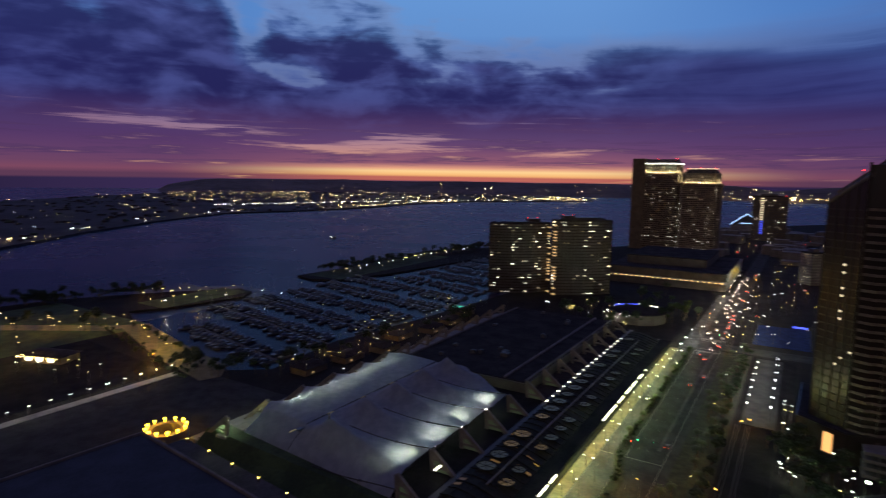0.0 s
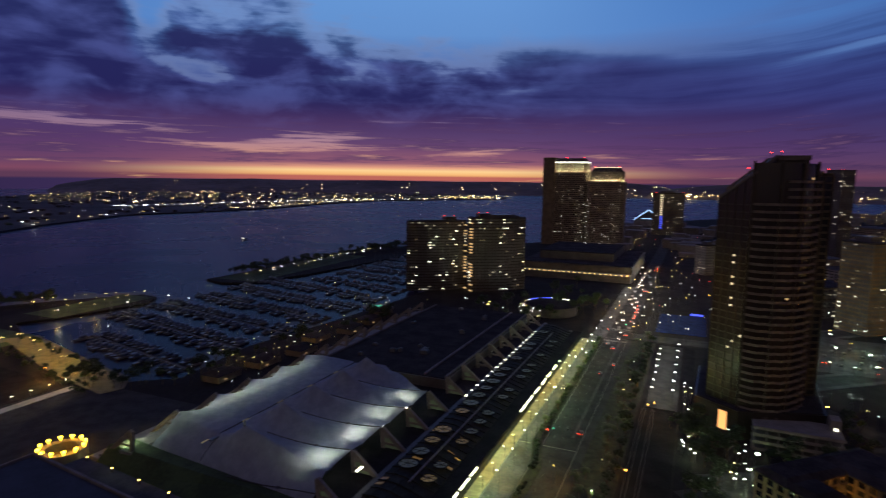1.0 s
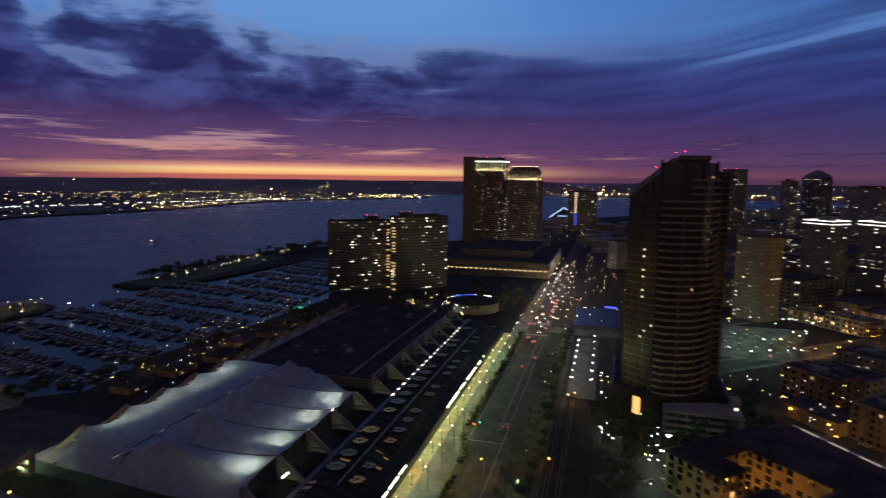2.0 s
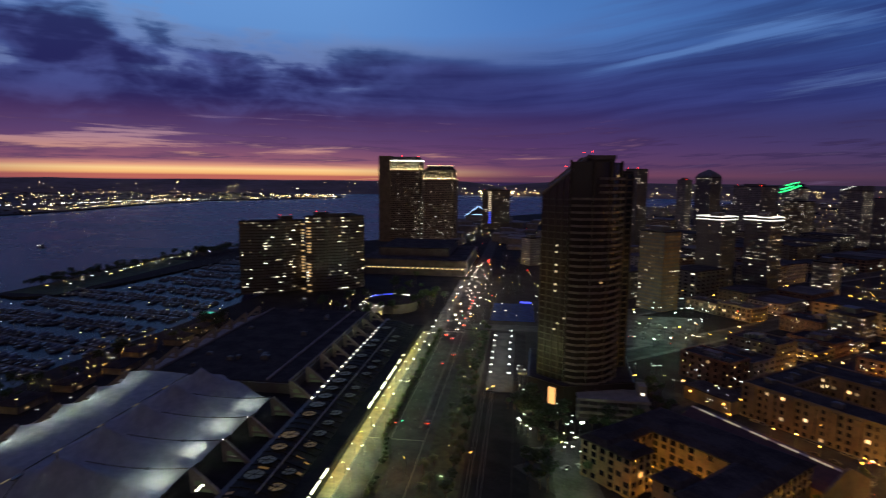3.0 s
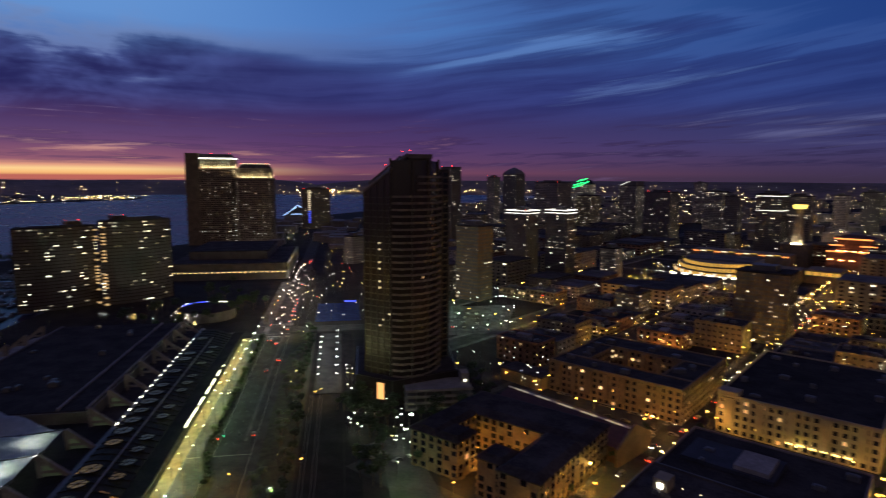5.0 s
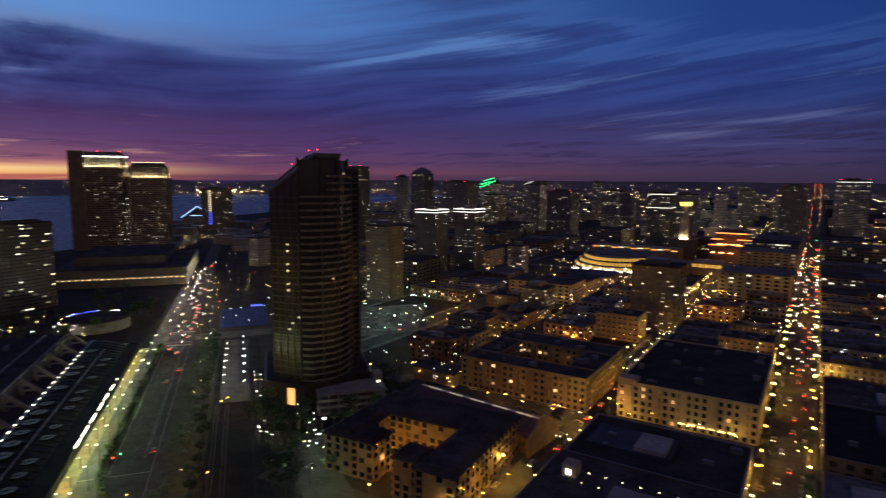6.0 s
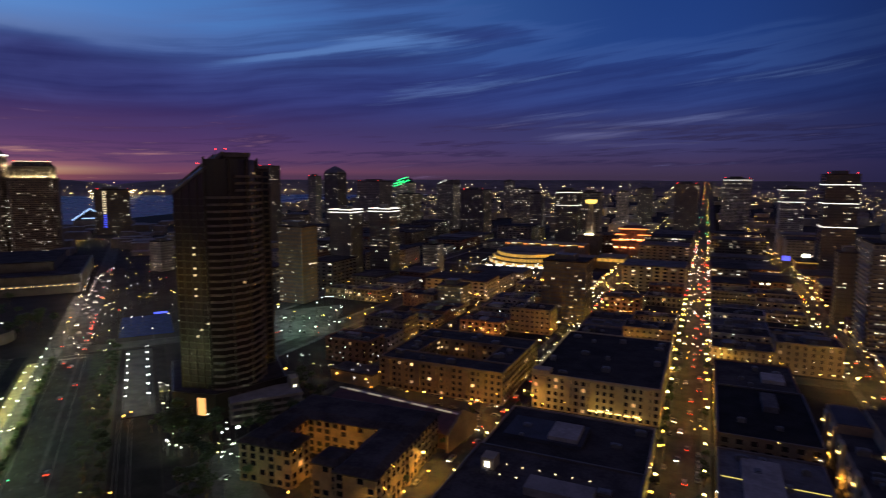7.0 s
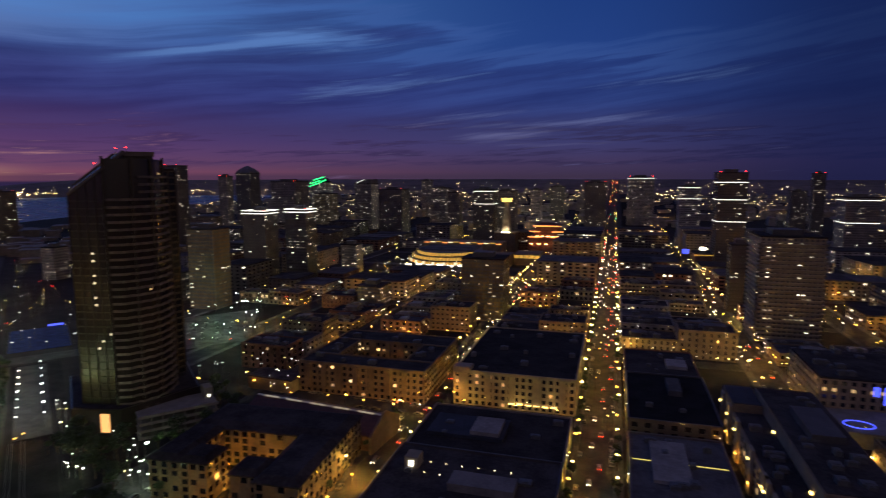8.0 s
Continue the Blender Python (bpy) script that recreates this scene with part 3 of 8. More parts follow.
def shell(t, plan, z0, z1, floors, bay, wall, chance, rng, light, glazing=None, pier=0.7, band=0.9, rim=0.35, single=0, dark_top=0, label="", small=True):
    """Glass core with a raised grid of piers and floor bands, and lit panes in it. single: how many panes are objects of their own."""
    core, grid, lit = Mesh().prism(plan, z0, z1), Mesh(), Mesh()
    grid.seen = {}
    fh = (z1 - z0) / floors
    for o, d, n, ln in edges(plan):
        nb = max(1, round(ln / bay))
        step = ln / nb
        pierced_side(grid, o, d, n, ln, z0, z1, nb, floors, pier, band, rim)
        stacks = [rng.choice((0.3, 0.6, 1.0, 1.3, 2.2)) for _ in range(nb)]
        for k in range(floors - dark_top):
            run = rng.random() < 0.05
            for i in range(nb):
                if rng.random() < (0.55 if run else chance * stacks[i]):
                    a, b = step * i + pier / 2 + 0.15, step * (i + 1) - pier / 2 - 0.15
                    za, zb = z0 + fh * k + band / 2 + 0.2, z0 + fh * (k + 1) - band / 2 - 0.15
                    if small:
                        a += (b - a) * rng.choice((0.0, 0.2, 0.45))
                        za += (zb - za) * 0.45
                    if single > 0:
                        single -= 1
                        w = part("window", pane_data(b - a, zb - za, light), light, t)
                        s = (a + b) / 2
                        w.location = (o[0] + d[0] * s + n[0] * 0.03, o[1] + d[1] * s + n[1] * 0.03, za)
                        w.rotation_euler = (0, 0, math.atan2(d[1], d[0]))
                    else:
                        obox(lit, o, d, n, a, b, -0.05, 0.08, za, zb)
    part("glazing", core, glazing or M_GLASS, t)
    part("wall", grid, wall, t, label)
    if lit.f:
        part("window_glow", lit, light, t, "scattered lit windows", "stuff")


def ring(plan, z0, z1, out, back, material, t, name, label=""):
    m = Mesh()
    for o, d, n, ln in edges(plan):
        obox(m, o, d, n, -out, ln + out, -back, out, z0, z1)
    return part(name, m, material, t, label)


def tower(x, y, w, h, wall, label, d=None, turn=0.0, chance=0.1, crown="flat", light=None, fh=3.3, seed=0, bay=3.2, beacon=True, name="tower", rows=(), slabs=0.0):
    """A tall building: glass core, wall grid, roof, plant room, lit panes and a crown."""
    rng = random.Random(seed * 7919 + int(abs(x) * 13 + abs(y)))
    d = d or w
    t = thing(name, pose(x, y, 0, 0, 0, turn), label, "building", "downtown towers")
    plan = rect(w, d)
    shell(t, plan, 0, h, max(3, round(h / fh)), bay, wall, chance * 0.62, rng, light or L_WINFAR, glazing=M_HAZEGLASS, pier=0.9, band=1.2)
    part("roof", Mesh().box(-w / 2 - 0.5, w / 2 + 0.5, -d / 2 - 0.5, d / 2 + 0.5, h, h + 1.2), M_ROOF, t)
    if crown == "flat":
        part("plant_room", Mesh().box(-w * 0.28, w * 0.2, -d * 0.25, d * 0.25, h + 1.2, h + 5), M_DARKWALL, t)
    elif crown == "dome":
        m = Mesh()
        for k in range(5):
            r0, r1 = w / 2 * math.cos(k * 0.3), w / 2 * math.cos((k + 1) * 0.3)
            m.prism(rect(2 * r0, 2 * r0), h + 1.2 + k * 3.4, h + 1.2 + (k + 1) * 3.4, rect(2 * r1, 2 * r1))
        part("stepped_dome", m, M_DARKWALL, t)
    elif crown == "line":
        for z in (h - 1.5, h + 1.6):
            ring(plan, z, z + 0.9, 0.9, -0.5, L_WHITELINE, t, "crown_light", "white light line round the roof edge")
        part("plant_room", Mesh().box(-w * 0.2, w * 0.2, -d * 0.2, d * 0.2, h + 1.2, h + 6), M_DARKWALL, t)
    elif crown == "slope":
        part("sloped_roof", Mesh().prism(rect(w, d), h + 1.2, h + 10, [(w * 0.1, -d / 2), (w / 2, -d / 2), (w / 2, d / 2), (w * 0.1, d / 2)]), M_DARKWALL, t)
        for k in range(5):
            xx = -w / 2 + 1 + k * w * 0.115
            part("crown_light", Mesh().box(xx, xx + w * 0.13, -d / 2 - 0.6, -d / 2 - 0.2, h + 1.6 + k * 1.7, h + 2.3 + k * 1.7), L_WHITELINE, t)
    elif crown == "band":
        ring(plan, h - 4.2, h - 2.4, 0.6, 0.0, L_WHITELINE, t, "crown_light", "lit band under the roof")
    for z in rows:
        ring(plan, z, z + 0.9, 0.5, 0.0, L_WHITELINE, t, "lit_floor", "one floor lit white all round")
    if slabs:
        for k in range(1, int(h / slabs)):
            ring(plan, k * slabs - 0.2, k * slabs + 0.9, 1.5, 0.0, M_CREAM, t, "balcony")
    if beacon:
        for sx in (-1, 1):
            part("aircraft_light", Mesh().ball((sx * w * 0.42, -d * 0.42, h + 2.2), 0.55), L_RED, t, "red aircraft warning light")
    return t


def rooftop(t, x0, x1, y0, y1, z, rng, count):
    """Air handlers and hatches that stand on a flat roof."""
    for _ in range(count):
        w, d, h = rng.uniform(1.5, 4.5), rng.uniform(1.5, 4), rng.uniform(0.9, 2.4)
        x, y = rng.uniform(x0 + 4, x1 - 4), rng.uniform(y0 + 4, y1 - 4)
        m = Mesh().box(x - w / 2, x + w / 2, y - d / 2, y + d / 2, z, z + h)
        m.box(x - w * 0.3, x + w * 0.3, y - d * 0.3, y + d * 0.3, z + h, z + h + 0.3)
        part("rooftop_unit", m, M_STEEL, t)


def lowrise(x0, x1, y0, y1, h, wall, roof, label, rng, chance=0.12, light=None, single=0, floors=None, bay=4.2, units=4, name="city_building"):
    """A flat-roofed town building with recessed windows, parapet and rooftop units."""
    t = thing(name, pose((x0 + x1) / 2, (y0 + y1) / 2, 0), label, "building", "town buildings")
    w, d = x1 - x0, y1 - y0
    floors = floors or max(1, round(h / 3.6))
    hero = name != "city_building"
    bay = bay if hero else bay * rng.uniform(0.8, 1.35)
    shell(t, rect(w, d), 0, h, floors, bay, wall, chance, rng, light or L_WIN, pier=bay * (0.44 if hero else rng.uniform(0.42, 0.74)), band=1.45 if hero else rng.uniform(1.3, 2.3), rim=0.3, single=single, small=False)
    if units > 1 and not hero:
        # shop fronts and a penthouse of uneven size
        for sx in (-1, 1):
            y = -d / 2 + rng.uniform(1, 6)
            while y < d / 2 - 5:
                ln = rng.uniform(1.6, 5)
                if rng.random() < 0.26:
                    x = sx * (w / 2 + 0.38)
                    part("shop_front", Mesh().box(min(x, x + sx * 0.12), max(x, x + sx * 0.12), y, y + ln, 0.6, rng.uniform(2.2, 3.0)), L_SHOP, t)
                y += ln + rng.uniform(1.5, 9)
        # small lamps fixed to the walls and the roof edge
        for _ in range(rng.randrange(7, 15)):
            s = rng.uniform(-0.48, 0.48)
            px, py = rng.choice(((s * w, -d / 2 - 0.5), (s * w, -d / 2 - 0.5), (w / 2 + 0.5, s * d), (-w / 2 - 0.5, s * d)))
            glint((x0 + x1) / 2 + px, (y0 + y1) / 2 + py, rng.uniform(2.4, h + 0.8), rng.choice((L_WHITE, L_WHITE, L_YELLOW, L_SODIUM)), rng.uniform(0.1, 0.24))
        a, b = rng.uniform(0.15, 0.4) * w, rng.uniform(0.15, 0.4) * d
        cx, cy = rng.uniform(-0.25, 0.25) * w, rng.uniform(-0.25, 0.25) * d
        part("penthouse", Mesh().box(cx - a / 2, cx + a / 2, cy - b / 2, cy + b / 2, h + 0.25, h + rng.uniform(1.5, 3.6)), rng.choice((M_WALL, M_ROOF2, M_DARKWALL)), t)
    part("roof", Mesh().box(-w / 2 + 0.3, w / 2 - 0.3, -d / 2 + 0.3, d / 2 - 0.3, h, h + 0.25) if units > 1 else Mesh().box(-w / 2 - 0.4, w / 2 + 0.4, -d / 2 - 0.4, d / 2 + 0.4, h, h + 0.9), roof, t)
    if units > 1:
        ring(rect(w, d), h - 0.1, h + 1.0, 0.45, 0.35, wall, t, "parapet")
    rooftop(t, -w / 2, w / 2, -d / 2, d / 2, h + 0.25, rng, units)
    return t
tower(-651, 756, 24, 132, M_DARKWALL, "slim dark glass tower with red roof lights", seed=1, chance=0.06, crown="none")
tower(-773, 1043, 20, 116, M_WALL, "slim office tower with a lit white top floor", seed=2, chance=0.2)
tower(-822, 1191, 38, 122, M_DARKWALL, "dark tower with a stepped pointed top", seed=3, chance=0.1, crown="dome")
tower(-615, 1028, 52, 106, M_WALL, "broad grey tower with red roof lights", seed=4, chance=0.06)
tower(-522, 1188, 38, 100, M_WALL, "office tower with a sloping top outlined in white", seed=6, chance=0.25, crown="slope")
tower(-412, 1071, 46, 91, M_DARKWALL, "wide dark office block with red roof lights", seed=7, chance=0.1)
tower(-520, 1616, 25, 104, M_WALL, "pale slim tower far downtown", seed=8, chance=0.12, beacon=False)
tower(-362, 1246, 34, 88, M_WALL, "grey downtown office tower", seed=9, chance=0.07, beacon=False)
tower(-388, 580, 28, 76, M_DARKWALL, "dark residential tower with a white light line at the roof", d=26, seed=10, chance=0.1, crown="line")
tower(-340, 586, 26, 78, M_DARKWALL, "dark residential tower with a white light line at the roof", d=22, seed=11, chance=0.1, crown="line")
tower(-347, 437, 26, 70, M_TANDARK, "pale residential tower with vertical bays", d=22, seed=12, chance=0.1, beacon=False)
tower(-470, 516, 18, 122, M_DARKWALL, "dark slim tower with few lit windows", seed=13, chance=0.05)
tower(-578, 1106, 36, 80, M_STUCCO, "office block with many lit floors", seed=14, chance=0.35, beacon=False)
tower(-235, 1072, 33, 90, M_DARKWALL, "dark office tower with lit floors", seed=15, chance=0.14, beacon=False, rows=(86,))
tower(-185, 1031, 33, 90, M_WALL, "grey office tower with lit floors", seed=16, chance=0.12, beacon=False)
tower(-313, 1156, 24, 83, M_WALL, "plain grey office tower downtown", seed=17, chance=0.05, beacon=False)
tower(142, 833, 34, 120, M_DARKWALL, "tall dark tower with a lit band under the roof", seed=18, chance=0.12, rows=(108, 86, 58))
tower(127, 1138, 34, 98, M_WALL, "office tower with a lit roof sign band", seed=19, chance=0.2, beacon=False, rows=(95.5, 76))
tower(58, 1494, 58, 114, M_WALL, "broad far tower with red roof lights", seed=20, chance=0.1, rows=(110.5,))
tower(-40, 1295, 44, 103, M_DARKWALL, "dark tower beside the avenue", seed=21, chance=0.08)
tower(333, 1148, 17, 120, M_DARKWALL, "slim dark tower with a red beacon", seed=22, chance=0.08)
tower(323, 941, 40, 87, M_WALL, "grey tower block of offices", seed=23, chance=0.1, beacon=False, rows=(83, 52))
tower(330, 1252, 26, 88, M_DARKWALL, "dark tower block of offices", seed=24, chance=0.12, beacon=False)
tower(118, 466, 40, 74, M_CREAM, "pale residential tower with stacked balconies", d=34, seed=25, chance=0.16, fh=3.0, beacon=False, slabs=3.0)
tower(103, 546, 15, 58, M_DARKWALL, "narrow dark apartment slab", seed=26, chance=0.1, beacon=False)
tower(-210, 973, 34, 94, M_DARKWALL, "dark tower with bright windows under the roof", seed=27, chance=0.14, beacon=False, rows=(91, 70))
tower(-369, 1242, 36, 90, M_WALL, "grey office tower behind the mall", seed=28, chance=0.1, beacon=False)
tower(-177, 1384, 23, 84, M_WALL, "far grey office tower downtown", seed=29, chance=0.2, beacon=False)
tower(-138, 1489, 32, 90, M_DARKWALL, "far dark office tower downtown", seed=30, chance=0.15, beacon=False)
tower(-101, 465, 34, 50, M_STUCCO, "tan mid-rise apartment block", d=26, seed=31, chance=0.12, fh=3.1, beacon=False)
tower(-205, 475, 22, 20, M_STUCCO, "low tan apartment block", seed=32, chance=0.3, beacon=False)
tower(-298, 630, 18, 36, M_WALL, "small block with a bright lit stair", seed=33, chance=0.4, beacon=False)
tower(-1090, 803, 62, 88, M_STUCCO, "hotel tower with a lit vertical strip", d=30, turn=53, seed=34, chance=0.12)
tower(-613, 511, 18, 36, M_WALL, "small waterfront apartment tower", seed=35, chance=0.12, beacon=False)

# ---------------------------------------------------------------- the dark condominium tower by the tram line


def condo_tower():
    t = thing("condo_tower", HARBOR, "tall dark bronze condominium tower with curved balconies and a cut-off top", "building")
    rng = random.Random(11)
    floors, fh = 38, 3.3
    # the sloping glass wing
    left = [(9, 303), (22, 292), (31, 298), (31, 333), (13, 336)]

    def slope(v):
        return 108 + (v - 9) * 0.86

    m = Mesh()
    n = len(left)
    m.v += [(v, u, 0) for v, u in left] + [(v, u, slope(v)) for v, u in left]
    m.f += [tuple(range(n, 2 * n))] + [(i, (i + 1) % n, n + (i + 1) % n, n + i) for i in range(n)]
    part("glass_wing", m, M_BRONZEGLASS, t, "dark reflective glass wing with a sloping top")
    grid = Mesh()
    for o, d, nn, ln in list(edges(left))[:2] + list(edges(left))[3:]:
        nb = max(1, round(ln / 4.5))
        for i in range(nb + 1):
            s = ln * i / nb
            obox(grid, o, d, nn, max(0, s - 0.3), min(ln, s + 0.3), -0.1, 0.3, 0, slope(o[0] + d[0] * s))
        for k in range(1, 33):
            z = fh * k
            obox(grid, o, d, nn, 0, ln, -0.1, 0.22, z - 0.3, z + 0.3)
    part("wing_mullions", grid, M_BRONZE, t)
    for pa, pb in (((9, 303, 108.4), (22, 292, slope(22) + 0.4)), ((22, 292, slope(22) + 0.4), (31, 298, slope(31) + 0.4)), ((13, 336, slope(13) + 0.4), (31, 333, slope(31) + 0.4))):
        part("sloped_parapet", Mesh().beam(pa, pb, 1.2), M_BALCONY, t)
    for k in range(30):
        if k in (20, 22, 23) or rng.random() < 0.1:
            z = 6 + k * fh
            o, d, nn, ln = list(edges(left))[0]
            w = Mesh()
            s = 9.5 if rng.random() < 0.75 else rng.uniform(2, 16)
            obox(w, o, d, nn, s, s + 0.9, 0, 0.34, z + 0.2, z + 1.1)
            part("window", w, L_WINFAR, t)
    # the curved balcony wing
    arc = [((1 - k) ** 2 * 22 + 2 * k * (1 - k) * 43 + k * k * 50, (1 - k) ** 2 * 292.2 + 2 * k * (1 - k) * 287 + k * k * 313) for k in [j / 14 for j in range(15)]]
    body = arc + [(48, 330), (31.004, 333)]
    part("balcony_wing", Mesh().prism(body, 0, 124), M_BRONZEGLASS, t, "glass wall behind the balconies")
    inner = body[:-2]
    cen = (31, 315)

    def out(p, k):
        ln = math.hypot(p[0] - cen[0], p[1] - cen[1])
        return (p[0] + (p[0] - cen[0]) / ln * k, p[1] + (p[1] - cen[1]) / ln * k)

    slab = Mesh()
    k = len(inner)
    a = [out(p, (2.4, 1.5)[i % 2] if 0 < i < k - 1 else 0.6) for i, p in enumerate(inner)]
    slab.prism(a + [out(p, -0.2) for p in reversed(inner)], 0, 0.3)
    up = [out(p, -0.18) for p in a]
    slab.prism(a + up[::-1], 0.3, 1.15)
    data = slab.data("balcony", M_BALCONY)
    top_slab = Mesh()
    h0 = k // 3
    top_slab.prism(a[h0:] + [out(p, -0.2) for p in reversed(inner[h0:])], 0, 0.3)
    top_slab.prism(a[h0:] + up[h0:][::-1], 0.3, 1.15)
    top_data = top_slab.data("balcony", M_BALCONY)
    for f in range(3, 36):
        b = part("balcony", data if f < 33 else top_data, M_BALCONY, t)
        b.location = (0, 0, f * fh)
        b.rotation_euler = (0, 0, 0)
    for p in inner[::4]:
        q = out(p, 0.5)
        part("pier", Mesh().box(q[0] - 0.5, q[0] + 0.5, q[1] - 0.5, q[1] + 0.5, 0, 125), M_BRONZE, t)
    for f in range(3, 36):
        for i in range(len(inner) - 1):
            if rng.random() < 0.012:
                o, q = inner[i], inner[i + 1]
                ln = math.hypot(q[0] - o[0], q[1] - o[1])
                d = ((q[0] - o[0]) / ln, (q[1] - o[1]) / ln)
                w = Mesh()
                obox(w, o, d, (d[1], -d[0]), ln * 0.25, ln * 0.75, 0, 0.15, f * fh + 1.5, f * fh + 2.5)
                part("window", w, L_WIN, t)
    part("roof_block", Mesh().prism([(31, 303), (44, 303), (44, 330), (31, 332)], 124, 127.4), M_BRONZE, t)
    part("roof_band", Mesh().prism([(30.6, 302.2), (44.5, 302.2), (44.5, 303), (30.6, 303)], 125.5, 127.6), M_BALCONY, t, "pale band along the roof edge")
    # lower rear wing
    rear = [(45, 318), (57, 324), (55, 346), (40, 346)]
    shell(t, rear, 0, 119, 36, 4.0, M_BRONZE, 0.04, rng, L_WIN, pier=0.8, band=1.0)
    part("rear_roof", Mesh().prism(rear, 119, 120.2), M_ROOF, t)
    part("podium", Mesh().prism([(4, 300), (22, 286), (58, 298), (62, 352), (6, 352)], 0, 13), M_BRONZE, t, "dark podium storeys")
    part("podium_roof", Mesh().prism([(4.6, 300.4), (22, 286.8), (57.4, 298.6), (61.4, 351), (6.6, 351)], 13, 13.4), M_ROOF, t)
    panel = Mesh()
    obox(panel, (4, 300), (0.789, -0.614), (-0.614, -0.789), 13.5, 17.5, 0.02, 0.4, 2.5, 11.0)
    part("entrance_panel", panel, L_SIGN, t, "tall glowing orange entrance panel")
    for v, u, z in ((29, 305, 129), (33, 304, 129.5), (20, 301, 122)):
        post = part("light_post", Mesh().tube((v, u, z - 3), (v, u, z), 0.1, 0.1), M_POLE, t)
        part("aircraft_light", Mesh().ball((v, u, z), 0.3), L_RED, post, "red aircraft warning light")


condo_tower()

# ---------------------------------------------------------------- waterfront hotels


def hotel_pair():
    """Two dark curved hotel slabs by the marina."""
    rng = random.Random(21)
    for name, cx, cy, h, flip in (("a", -589, 155, 71, 1), ("b", -574, 215, 75, -1)):
        t = thing("marina_hotel", pose(cx, cy, 0, 0, 0, 0), "dark glass hotel slab with a curved front and warm lit windows", "building", "marina hotels")
        r0, r1, plan = 78, 60, []
        for k in range(7):
            a = radians(-24 + 8 * k)
            plan.append((r0 * math.cos(a) - 66, r0 * math.sin(a)))
        for k in range(7):
            a = radians(24 - 8 * k)
            plan.append((r1 * math.cos(a) - 66, r1 * math.sin(a)))
        shell(t, plan, 0, h, 25, 3.2, M_BRONZE, 0.085, rng, L_WINFAR, glazing=M_HAZEGLASS, pier=0.6, band=0.8, dark_top=0)
        part("roof", Mesh().prism(plan, h, h + 1.0), M_ROOF, t)
        part("lift_tower", Mesh().box(-4, 8, flip * 14 - 6, flip * 14 + 6, h + 1.0, h + 5), M_BRONZE, t)
        part("roof_storey", Mesh().prism([(x * 0.9 + 0.6, y * 0.82) for x, y in plan], h + 1.0, h + (2.2 if flip > 0 else 3.6), [(x * 0.7 + 2, y * 0.6) for x, y in plan]), M_BRONZE, t, "set-back curved roof storey")
        for f in range(24):
            if rng.random() < 0.55:
                part("stair_window", Mesh().box(8.2, 12.6, flip * 29.5 - 1.2, flip * 29.5 + 1.2, f * 3 + 0.9, f * 3 + 2.0), L_WIN, t, "lit stair window")
        for k in range(2):
            part("aircraft_light", Mesh().ball((2, flip * 14 - 5 + 10 * k, h + 5.6), 0.36), L_RED, t, "red aircraft warning light")


hotel_pair()
L_EAVE = glowing("eave_line", (1.0, 0.3, 0.08), 2.0)


